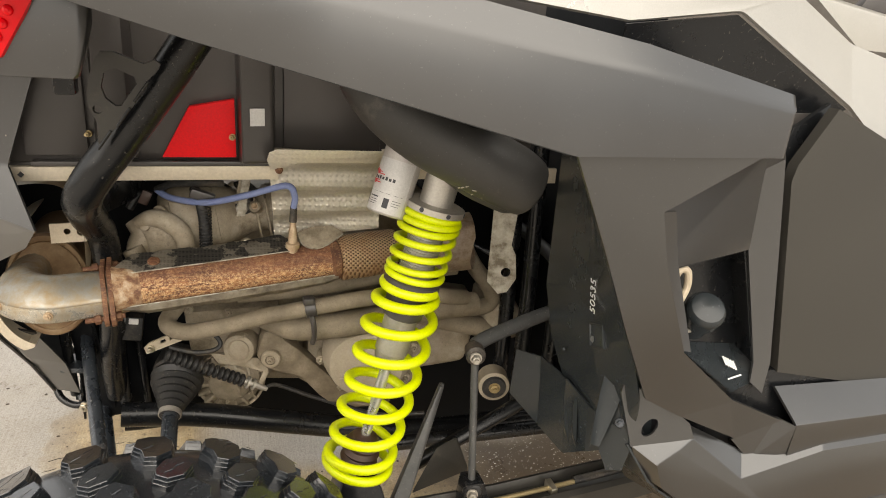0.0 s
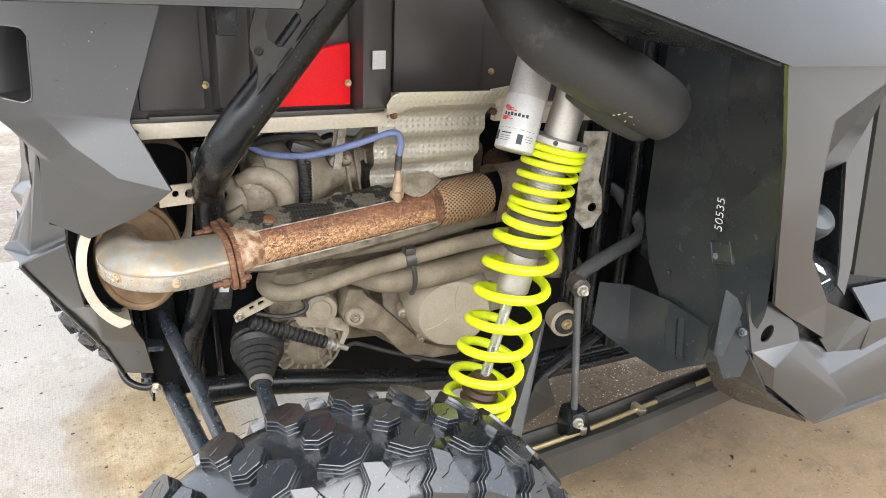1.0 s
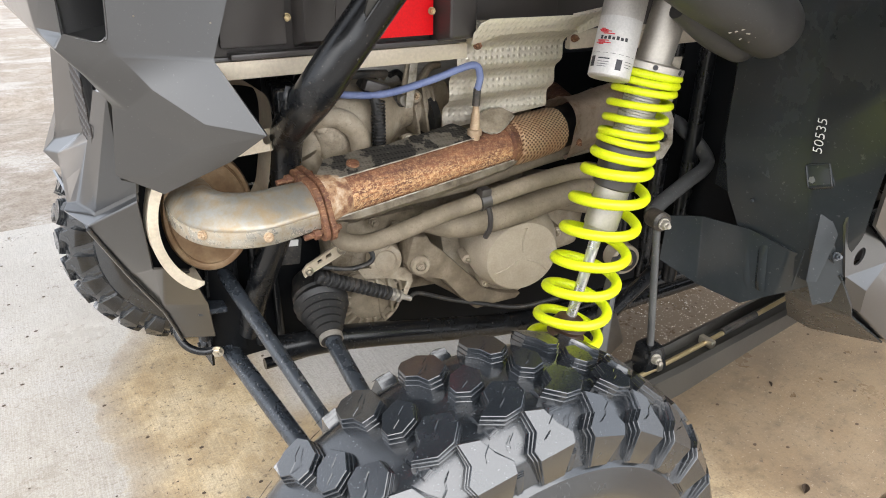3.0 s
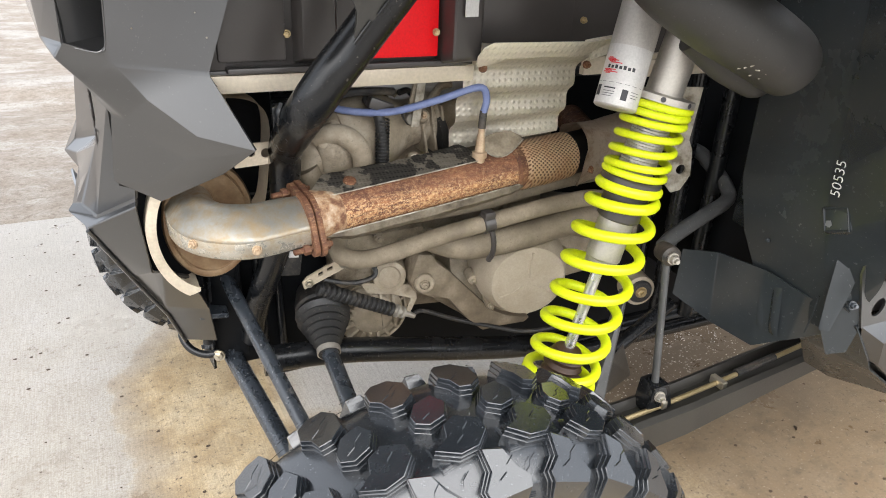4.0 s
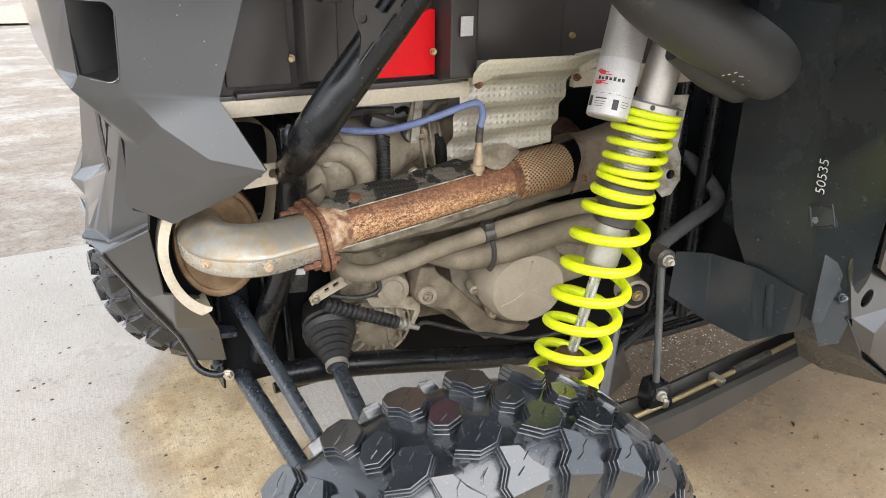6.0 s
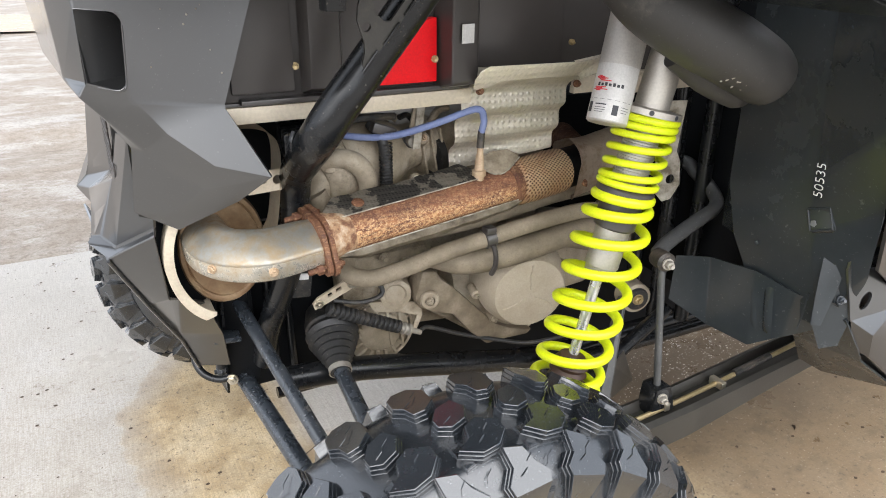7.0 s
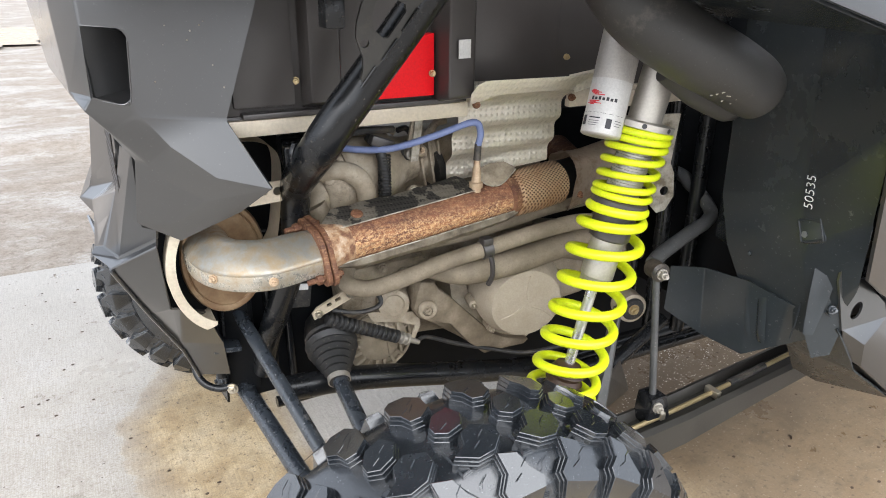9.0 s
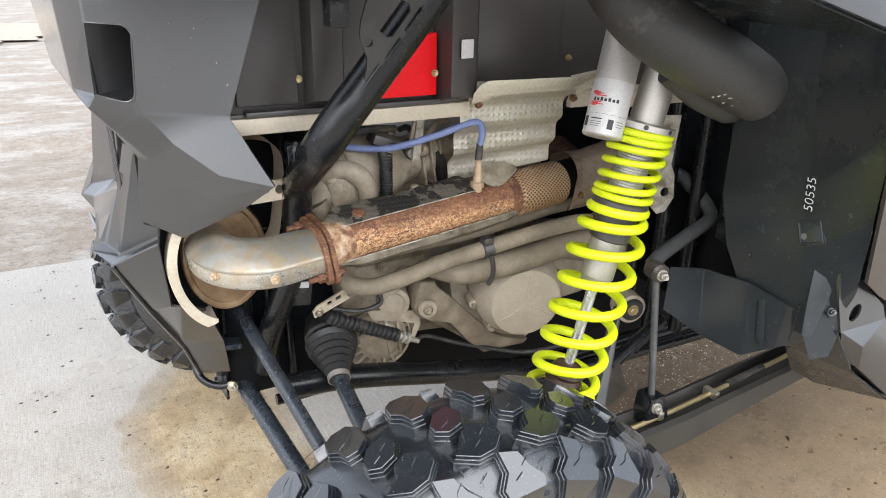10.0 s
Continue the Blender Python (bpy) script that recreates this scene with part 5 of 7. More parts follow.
tube(bm, [(0.05, 1.33, 0.80), (0.2, 1.31, 0.815), (0.35, 1.30, 0.84), (0.5, 1.30, 0.85)], 0.022, 14)
part("upper_hose", bm, DUSTHOSE, hose_a)
bm = bmesh.new()
turned(bm, [(-0.011, 0.0175), (-0.010, 0.020), (0.010, 0.020), (0.011, 0.0175)], (0.187, 1.2585, 0.789), (1, -0.1, 0.17), 24)
clip = part("hose_clip", bm, BLACK, hose_a, "black plastic hose clip")
part("clip_block", block((0.170, 1.238, 0.803), (0.192, 1.260, 0.817), 0.004), BLACK, clip)
bm = bmesh.new()
tube(bm, [(0.187, 1.24, 0.78), (0.19, 1.236, 0.76), (0.192, 1.24, 0.735), (0.19, 1.25, 0.715)], 0.0055, 8)
part("zip_tie", bm, BLACK, clip)
bm = bmesh.new()
tube(bm, [(0.44, 1.33, 0.735), (0.50, 1.345, 0.729), (0.57, 1.35, 0.720), (0.606, 1.35, 0.726), (0.615, 1.352, 0.748), (0.598, 1.356, 0.780), (0.572, 1.37, 0.815), (0.556, 1.40, 0.85)], 0.019, 16)
part("return_hose", bm, DUSTHOSE, hose_a, "dusty hose turning upward")
bm = bmesh.new()
tube(bm, [(0.43, 1.36, 0.715), (0.50, 1.36, 0.692), (0.57, 1.36, 0.672), (0.64, 1.36, 0.655), (0.70, 1.37, 0.650)], 0.024, 16)
part("drain_hose", bm, DUSTHOSE, hose_a)
part("end_casting", hull([(0.612, 1.345, 0.745), (0.650, 1.34, 0.742), (0.685, 1.335, 0.712), (0.668, 1.33, 0.672), (0.618, 1.335, 0.660), (0.600, 1.345, 0.700), (0.60, 1.44, 0.75), (0.70, 1.44, 0.72), (0.69, 1.44, 0.64), (0.59, 1.44, 0.65)], 0.012, 3), CAST, engine, "dirt-caked casting end", 55)
part("side_casting", hull([(0.36, 1.44, 0.72), (0.62, 1.42, 0.68), (0.36, 1.42, 0.52), (0.58, 1.40, 0.55), (0.36, 1.6, 0.72), (0.64, 1.6, 0.68), (0.36, 1.6, 0.50), (0.60, 1.6, 0.52)], 0.02, 3), CAST, engine)
# added block that keeps the bay dark and hides the floor beyond
bay_backing = part("bay_backing", hull([(0.50, 1.58, 0.48), (0.735, 1.56, 0.48), (0.50, 1.58, 0.98), (0.735, 1.56, 0.98), (0.50, 2.0, 0.48), (0.735, 2.0, 0.48), (0.50, 2.0, 0.98), (0.735, 2.0, 0.98)], 0.02), DEEPSHADE, utv, "black block added for the dark behind the engine hoses")
part("box_bracket", hull([(0.545, 1.45, 0.84), (0.60, 1.44, 0.815), (0.545, 1.45, 0.80), (0.60, 1.44, 0.775), (0.545, 1.47, 0.84), (0.60, 1.46, 0.775)], 0.003), FRAME, bay_backing)
bm = bmesh.new()
tube(bm, [(0.55, 1.40, 0.872), (0.59, 1.385, 0.852), (0.625, 1.37, 0.835)], 0.005, 10)
part("box_rod", bm, RODMAT, bay_backing)
# crankcase cover, ribbed
CV, CN = Vector((0.322, 1.335, 0.635)), Vector((-0.25, -1.0, -0.06)).normalized()
bm = bmesh.new()
turned(bm, [(-0.06, 0.10), (0.0, 0.10), (0.014, 0.098), (0.05, 0.083), (0.058, 0.078), (0.062, 0.06), (0.062, 0.01)], CV, CN, 40)
cover = part("round_cover", bm, COVER, engine, "dusty round ribbed engine cover")
u, v, d = frame_along(CN)
bm = bmesh.new()
for k in range(3):
    a = 2 * math.pi * k / 3 + 0.5
    n = math.cos(a) * u + math.sin(a) * v
    tube(bm, [CV + CN * 0.0605 + n * 0.012, CV + CN * 0.0607 + n * 0.04 + d.cross(n) * 0.004, CV + CN * 0.0605 + n * 0.068], 0.0028, 8)
part("cover_rib", bm, COVER, cover)
for k in range(8):
    a = 2 * math.pi * k / 8 + 0.2
    n = math.cos(a) * u + math.sin(a) * v
    bm = bmesh.new()
    rod(bm, CV + n * 0.104 - CN * 0.03, CV + n * 0.104 + CN * 0.008, 0.011, 14)
    boss = part("cover_boss", bm, CAST, cover)
    bolt(boss, CV + n * 0.104 + CN * 0.008, CN, 0.0055)
# engine mount arm: a bent cast strap over a flat web
ARM_LINE = [(0.103, 0.685), (0.137, 0.678), (0.146, 0.660), (0.177, 0.633), (0.228, 0.579), (0.289, 0.516), (0.33, 0.494), (0.394, 0.474), (0.378, 0.464), (0.307, 0.468), (0.269, 0.466), (0.222, 0.511), (0.178, 0.566), (0.128, 0.583), (0.098, 0.600), (0.086, 0.625), (0.094, 0.655)]
part("mount_arm", slab([(x, 1.375, z) for x, z in ARM_LINE], 0.05, 0.007, (0, 1, 0)), ARMCAST, engine, "dirt-caked cast engine mount arm", 50)
part("mount_web", slab([(0.118, 1.42, 0.636), (0.168, 1.42, 0.60), (0.239, 1.42, 0.56), (0.333, 1.42, 0.46), (0.298, 1.42, 0.435), (0.234, 1.42, 0.494), (0.126, 1.42, 0.575)], 0.03, 0.004, (0, 1, 0)), ARMCAST, engine)
bm = bmesh.new()
turned(bm, [(-0.03, 0.021), (0.006, 0.021), (0.010, 0.018), (0.010, 0.011), (0.0, 0.010)], (0.116, 1.372, 0.620), (-0.25, -1, 0), 24)
boss = part("mount_boss", bm, CAST, engine)
bolt(boss, (0.114, 1.364, 0.620), (-0.25, -1, 0), 0.007, CAST)
part("sump", hull([(0.2, 1.40, 0.56), (0.45, 1.38, 0.52), (0.2, 1.6, 0.5), (0.45, 1.6, 0.48), (0.3, 1.40, 0.46), (0.4, 1.40, 0.46), (0.2, 1.45, 0.70), (0.45, 1.42, 0.70)], 0.012), CAST, engine)
# gearcase round the axle
bm = bmesh.new()
turned(bm, [(-0.07, 0.070), (0, 0.070), (0.010, 0.066), (0.014, 0.048), (0.020, 0.046), (0.024, 0.040), (0.025, 0.02)], (0.030, 1.450, 0.533), (-0.15, -1, -0.05), 36)
gear = part("gearcase", bm, CAST, utv, "dusty ribbed gearcase")
for k in range(18):
    a = 2 * math.pi * k / 18
    p = Vector((0.030 + 0.047 * math.cos(a), 1.428, 0.533 + 0.047 * math.sin(a)))
    q = Vector((0.030 + 0.075 * math.cos(a), 1.432, 0.533 + 0.075 * math.sin(a)))
    w = Vector((-math.sin(a), 0, math.cos(a))) * 0.0032
    bm = hull([p + w, p - w, q + w, q - w, p + w + Vector((0, 0.03, 0)), p - w + Vector((0, 0.03, 0)), q + w + Vector((0, 0.03, 0)), q - w + Vector((0, 0.03, 0))], 0.001)
    part("gear_rib", bm, CAST, gear)
bm = bmesh.new()
turned(bm, [(-0.03, 0.072), (0.010, 0.072), (0.012, 0.077), (-0.03, 0.079)], (0.030, 1.450, 0.533), (-0.15, -1, -0.05), 40)
part("gear_rim", bm, CAST, gear)
for x in (0.035, 0.062):
    part("gear_bar", hull([(x, 1.418, 0.60), (x + 0.006, 1.418, 0.60), (x + 0.012, 1.42, 0.50), (x + 0.018, 1.42, 0.50), (x, 1.45, 0.60), (x + 0.006, 1.45, 0.60), (x + 0.012, 1.45, 0.50), (x + 0.018, 1.45, 0.50)], 0.0015), CAST, gear)
bm = bmesh.new()
turned(bm, [(-0.04, 0.036), (0.0, 0.035), (0.01, 0.033), (0.012, 0.024), (0.008, 0.02)], (0.052, 1.405, 0.634), (-0.3, -1, 0.1), 30)
part("gear_cap", bm, CAST, gear)
part("gear_web", hull([(-0.06, 1.42, 0.72), (0.14, 1.43, 0.72), (-0.05, 1.44, 0.60), (0.14, 1.44, 0.60), (-0.06, 1.5, 0.74), (0.14, 1.5, 0.74), (0.14, 1.5, 0.6), (-0.05, 1.5, 0.6)], 0.01), CAST, gear)
for q in ((-0.05, 1.405, 0.735), (0.03, 1.405, 0.72), (0.08, 1.41, 0.70), (0.06, 1.405, 0.66), (-0.035, 1.40, 0.69)):
    bolt(gear, q, (-0.2, -1, 0.1), 0.008, CAST)
# shift lever, bellows and cable
part("shift_lever", pierced([(-0.012, -0.016), (0.06, 0.006), (0.076, 0.012), (0.078, 0.026), (0.066, 0.034), (-0.006, 0.008), (-0.016, -0.002)], [[(0.016, 0.004), (0.026, 0.007), (0.025, 0.014), (0.015, 0.011)], [(0.034, 0.010), (0.046, 0.0135), (0.045, 0.021), (0.033, 0.017)]], (-0.121, 1.374, 0.672), (1, 0.12, 0), (0, 0, 1), 0.005), SHELL, utv, "pale drilled shift lever")
bolt(gear, (-0.124, 1.366, 0.668), (-0.3, -1, 0), 0.006)
bolt(gear, (-0.055, 1.372, 0.694), (-0.3, -1, 0), 0.007)
BA, BB = Vector((-0.10, 1.395, 0.638)), Vector((0.058, 1.395, 0.556))
bm = bmesh.new()
n = 15
prof = []
L = (BB - BA).length
for k in range(n):
    s = L * k / n
    prof += [(s, 0.0095), (s + L / n * 0.3, 0.0145), (s + L / n * 0.7, 0.0145)]
turned(bm, prof + [(L, 0.0095)], BA, BB - BA, 20)
bellows = part("cable_bellows", bm, BOOT, utv, "black ribbed cable bellows")
bm = bmesh.new()
D = (BB - BA).normalized()
turned(bm, [(0, 0.008), (0.006, 0.008), (0.007, 0.014), (0.012, 0.014), (0.013, 0.007), (0.02, 0.007), (0.021, 0.013), (0.026, 0.013), (0.027, 0.0065), (0.055, 0.006), (0.056, 0.004)], BB, D, 12)
part("cable_ferrule", bm, ALU, bellows)
bm = bmesh.new()
tube(bm, [BB + D * 0.05, (0.13, 1.40, 0.535), (0.20, 1.39, 0.505), (0.28, 1.37, 0.48), (0.36, 1.34, 0.465), (0.46, 1.32, 0.47)], 0.0048, 10)
part("shift_cable", bm, BOOT, bellows)
part("cable_bracket", slab([(-0.010, 1.405, 0.626), (0.044, 1.400, 0.617), (0.108, 1.395, 0.605), (0.112, 1.395, 0.572), (0.093, 1.395, 0.530), (0.084, 1.395, 0.534), (0.100, 1.398, 0.573), (0.060, 1.402, 0.588), (0.005, 1.405, 0.600)], 0.004, 0.001), CAST, bellows, "bent dusty cable bracket")
bm = bmesh.new()
tube(bm, [(-0.09, 1.385, 0.66), (-0.04, 1.375, 0.648), (0.0, 1.372, 0.652), (0.012, 1.378, 0.665), (-0.005, 1.385, 0.69)], 0.005, 8)
part("wiring", bm, BOOT, bellows)
part("connector", block((-0.045, 1.37, 0.695), (-0.02, 1.39, 0.71), 0.003), BLUE, bellows, "small blue connector")
# drive shaft with its boot
AX0, AX1 = Vector((-0.080, 1.44, 0.562)), Vector((-0.0965, 1.343, 0.5165))
AD = (AX1 - AX0).normalized()
bm = bmesh.new()
prof = [(-0.05, 0.046), (-0.02, 0.053), (-0.004, 0.054), (0.0, 0.049), (0.012, 0.056), (0.022, 0.048)]
for k in range(5):
    r = 0.0535 - 0.0062 * k
    prof += [(0.022 + k * 0.0135 + 0.006, r), (0.022 + k * 0.0135 + 0.0125, r - 0.010)]
prof += [(0.098, 0.022), (0.106, 0.021)]
turned(bm, prof, AX0, AD, 36)
boot = part("axle_boot", bm, BOOT, utv, "ribbed dusty black axle boot", 50)
bm = bmesh.new()
turned(bm, [(0, 0.021), (0.0005, 0.0235), (0.011, 0.0235), (0.0115, 0.021)], AX0 + AD * 0.094, AD, 28)
part("boot_clamp", bm, ALU, boot, "bright boot clamp")
bm = bmesh.new()
rod(bm, AX0 + AD * 0.098, Vector((-0.098, 0.93, 0.395)), 0.0165, 20)
part("axle_shaft", bm, RODMAT, boot)
bm = bmesh.new()
turned(bm, [(0, 0.02), (0.01, 0.05), (0.04, 0.055), (0.09, 0.06), (0.1, 0.03)], (-0.098, 0.97, 0.40), (0, -1, 0), 28)
part("outer_joint", bm, BOOT, boot)

# ---- chassis and suspension ----
bm = bmesh.new()
tube(bm, [(-0.195, 1.40, 0.498), (-0.02, 1.40, 0.474), (0.42, 1.40, 0.375), (0.75, 1.42, 0.35), (1.3, 1.42, 0.35)], 0.0265, 18)
chassis = part("chassis_rail", bm, FRAME, utv, "black tubular lower chassis rail")
bm = bmesh.new()
tube(bm, [(-0.20, 1.46, 0.43), (0.0, 1.46, 0.42), (0.42, 1.46, 0.33), (1.3, 1.46, 0.32)], 0.012, 12)
part("lower_rail", bm, FRAME, chassis)
part("skid_plate", block((0.10, 1.62, 0.36), (1.3, 1.95, 0.372), 0.004), FRAME, chassis)
# added black sheet, keeps the space above the rail dark
part("rail_blocker", slab([(-0.06, 1.60, 0.335), (0.10, 1.60, 0.295), (0.30, 1.60, 0.262), (0.50, 1.60, 0.225), (1.2, 1.60, 0.20), (1.2, 1.60, 0.76), (-0.06, 1.60, 0.76)], 0.012, 0.002, (0, 1, 0)), DEEPSHADE, chassis, "black sheet added behind the rail to block bright ground")
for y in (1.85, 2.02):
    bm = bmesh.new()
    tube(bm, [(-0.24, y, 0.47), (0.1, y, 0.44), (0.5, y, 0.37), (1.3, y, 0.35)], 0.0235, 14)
    part("far_rail", bm, DEEPSHADE, chassis)
# near-black sheet for the shade behind rods and boot
part("back_plate", block((-0.25, 1.50, 0.435), (0.0, 1.515, 0.80), 0.003), DEEPSHADE, chassis)
part("rear_plate", hull([(-0.29, 1.46, 0.70), (-0.235, 1.44, 0.70), (-0.29, 1.53, 0.44), (-0.22, 1.50, 0.44), (-0.29, 1.95, 0.70), (-0.29, 1.95, 0.42), (-0.23, 1.95, 0.70), (-0.22, 1.95, 0.42)], 0.008), DEEPSHADE, chassis, "black rear chassis plate")
for x0, z0, x1, z1, r, nm in ((-0.2486, 0.6341, -0.1646, 0.4326, 0.0132, "upper"), (-0.2600, 0.4600, -0.1608, 0.312, 0.0190, "lower")):
    y0, y1 = (1.415, 0.98) if nm == "upper" else (1.555, 0.98)
    bm = bmesh.new()
    far = Vector((x0, y0, z0)) - (Vector((x1, y1, z1)) - Vector((x0, y0, z0))) * (0.16 if nm == "upper" else 0.0)
    x0, y0, z0 = far
    turned(bm, [(0, r * 0.72), (0.006, r * 0.84), (0.028, r * 0.86), (0.036, r), ((Vector((x1, y1, z1)) - far).length, r)], far, Vector((x1, y1, z1)) - far, 28)
    arm = part("radius_rod", bm, RODMAT, utv, "black tubular radius rod")
    bm = bmesh.new()
    rod(bm, (x0 - 0.025, y0 + 0.005, z0 + 0.004), (x0 + 0.025, y0 + 0.005, z0 + 0.004), r * 1.25, 18)
    part("rod_bush", bm, FRAME, arm)
    bolt(arm, (x0 - 0.028, y0 + 0.005, z0 + 0.004), (-1, 0, 0), 0.010, FRAME)
# forked brackets for the rods on the rear plate, each of two cheeks with a bolt
for x, y, z, w in ((-0.268, 1.485, 0.66, 0.050), (-0.262, 1.545, 0.468, 0.058)):
    for side in (-1, 1):
        cheek = part("rod_mount", pierced([(-0.040, -0.038), (0.030, -0.044), (0.040, 0.030), (0.022, 0.052), (-0.034, 0.050)], [ring2(0.0, -0.004, 0.009, 14)], (x + side * w * 0.5, y, z), (0.12, -1, 0), (0, 0, 1), 0.005), FRAME, chassis, "black forked rod bracket")
    bolt(chassis, (x - w * 0.5 - 0.006, y, z - 0.004), (-1, -0.1, 0), 0.010, RODMAT)
for a, b, r, nm in (((-0.302, 1.47, 0.675), (-0.300, 1.50, 0.50), 0.010, "frame_upright"), ((-0.196, 1.46, 0.78), (-0.196, 1.48, 0.47), 0.013, "frame_upright"), ((-0.165, 1.47, 0.78), (-0.150, 1.49, 0.45), 0.009, "frame_upright")):
    bm = bmesh.new()
    rod(bm, a, b, r, 14)
    part(nm, bm, FRAME, chassis)
part("bracket_step", hull([(-0.315, 1.455, 0.592), (-0.262, 1.448, 0.590), (-0.315, 1.455, 0.580), (-0.262, 1.448, 0.578), (-0.31, 1.52, 0.592), (-0.26, 1.52, 0.590), (-0.31, 1.52, 0.580), (-0.26, 1.52, 0.578)], 0.003), RODMAT, chassis)
bm = bmesh.new()
tube(bm, [(-0.281, 1.497, 0.473), (-0.308, 1.505, 0.470), (-0.334, 1.520, 0.482), (-0.345, 1.540, 0.506), (-0.335, 1.560, 0.535)], 0.0078, 12)
hook = part("tow_loop", bm, FRAME, chassis, "bent black rod loop")
bolt(hook, (-0.283, 1.490, 0.471), (-0.5, -0.9, 0), 0.009)
for x, y in ((0.66, 1.26), (0.64, 1.32), (0.71, 1.22)):
    bm = bmesh.new()
    tube(bm, [(x, y, 0.50), (x, y, 0.8), (x - 0.02, y - 0.01, 1.3)], 0.017, 12)
    part("cab_tube", bm, FRAME, chassis)
# near-black sheet closing the dark gap behind the cab tubes
part("firewall", block((0.74, 1.06, 0.56), (0.76, 2.1, 1.4), 0.004), DEEPSHADE, chassis)
bm = bmesh.new()
rod(bm, (0.40, 1.18, 0.44), (0.66, 1.22, 0.54), 0.016, 14)
part("brace_tube", bm, FRAME, chassis)
bm = bmesh.new()
rod(bm, (0.40, 1.34, 0.38), (1.0, 1.30, 0.40), 0.018, 14)
part("side_rail", bm, FRAME, chassis)
bm = bmesh.new()
turned(bm, [(-0.022, 0.031), (-0.02, 0.036), (0.02, 0.036), (0.022, 0.031)], (0.611, 1.286, 0.556), (-0.25, -1, 0), 28)
pivot = part("pivot_bush", bm, COVER, chassis, "dull steel pivot bush")
bm = bmesh.new()
turned(bm, [(-0.026, 0.028), (0.024, 0.028), (0.028, 0.025), (0.028, 0.014), (0.024, 0.012)], (0.611, 1.286, 0.556), (-0.25, -1, 0), 24)
part("bush_rubber", bm, BOOT, pivot)
bolt(pivot, (0.605, 1.260, 0.556), (-0.25, -1, 0), 0.010, BRASS)
# trailing arm
bm = bmesh.new()
rows = []
for x, y, zt, zb in ((0.10, 0.995, 0.43, 0.36), (0.36, 1.0, 0.43, 0.365), (0.55, 1.01, 0.427, 0.365), (0.80, 1.022, 0.438, 0.39), (1.10, 1.035, 0.45, 0.415)):
    rows.append([bm.verts.new(p) for p in ((x, y, zb), (x, y, zt), (x, y + 0.012, zt + 0.006), (x, y + 0.022, zt - 0.012), (x, y + 0.066, zt - 0.012), (x, y + 0.074, zt + 0.008), (x, y + 0.084, zt + 0.004), (x, y + 0.084, zb))])
for a, b in zip(rows, rows[1:]):
    for j in range(8):
        bm.faces.new((a[j], a[(j + 1) % 8], b[(j + 1) % 8], b[j]))
bm.faces.new(rows[0])
bm.faces.new(rows[-1][::-1])
softened(bm, 0.003, 2, 30)
trail = part("trailing_arm", bm, ARMMAT, utv, "black boxed trailing arm with a brake line in its channel")
bm = bmesh.new()
tube(bm, [(0.34, 1.035, 0.43), (0.5, 1.045, 0.428), (0.665, 1.055, 0.432), (0.80, 1.06, 0.442), (1.0, 1.07, 0.455)], 0.0055, 10)
brake = part("brake_line", bm, BRASS, trail, "tan brake line")
for x in (0.50, 0.665):
    part("line_clip", block((x - 0.007, 1.036, 0.424), (x + 0.007, 1.072, 0.442), 0.002), ZINC, brake)
bm = bmesh.new()
tube(bm, [(0.72, 1.058, 0.438), (0.78, 1.06, 0.442), (0.84, 1.063, 0.446)], 0.0085, 10)
part("line_sleeve", bm, BOOT, brake)
part("link_bracket", hull([(0.455, 1.04, 0.42), (0.525, 1.04, 0.42), (0.46, 1.085, 0.42), (0.525, 1.085, 0.42), (0.468, 1.04, 0.482), (0.505, 1.04, 0.482), (0.468, 1.085, 0.482), (0.505, 1.085, 0.482)], 0.004), FRAME, trail)
part("shock_plate", hull([(0.424, 1.118, 0.672), (0.436, 1.125, 0.668), (0.432, 1.150, 0.660), (0.302, 1.045, 0.42), (0.342, 1.045, 0.42), (0.315, 1.085, 0.42), (0.352, 1.085, 0.42)], 0.004), LINKMAT, trail, "tapered black shock mount plate")
part("arm_web", hull([(0.42, 1.12, 0.508), (0.48, 1.16, 0.512), (0.37, 1.10, 0.43), (0.52, 1.16, 0.42), (0.43, 1.13, 0.514), (0.49, 1.17, 0.50)], 0.006), ARMMAT, trail)
part("shock_foot", hull([(0.19, 1.03, 0.42), (0.32, 1.03, 0.42), (0.19, 1.13, 0.42), (0.32, 1.13, 0.42), (0.22, 1.05, 0.52), (0.29, 1.05, 0.52), (0.22, 1.11, 0.52), (0.29, 1.11, 0.52)], 0.008), FRAME, trail)
# anti-roll bar and drop link
LT, LB = Vector((0.478, 1.090, 0.752)), Vector((0.485, 1.058, 0.462))
bm = bmesh.new()
rod(bm, LT, LB, 0.0075, 14)
droplink = part("drop_link", bm, LINKMAT, utv, "slim dusty black anti-roll bar drop link")
for p in (LT, LB):
    bm = bmesh.new()
    turned(bm, [(-0.02, 0.014), (-0.016, 0.019), (0.016, 0.019), (0.02, 0.014)], p, (-0.25, -1, 0.05), 22)
    part("link_bush", bm, BOOT, droplink)
    bolt(droplink, p + Vector((-0.006, -0.022, 0)), (-0.25, -1, 0.05), 0.0085, ALU, "bolt", 0.011)
bm = bmesh.new()
tube(bm, [LT + Vector((0.005, 0.018, 0.006)), (0.52, 1.122, 0.767), (0.62, 1.148, 0.785), (0.69, 1.165, 0.797), (0.715, 1.185, 0.815), (0.72, 1.25, 0.85), (0.72, 1.35, 0.87), (0.72, 1.9, 0.87)], 0.0148, 18)
part("anti_roll_bar", bm, LINKMAT, utv, "bent black anti-roll bar")
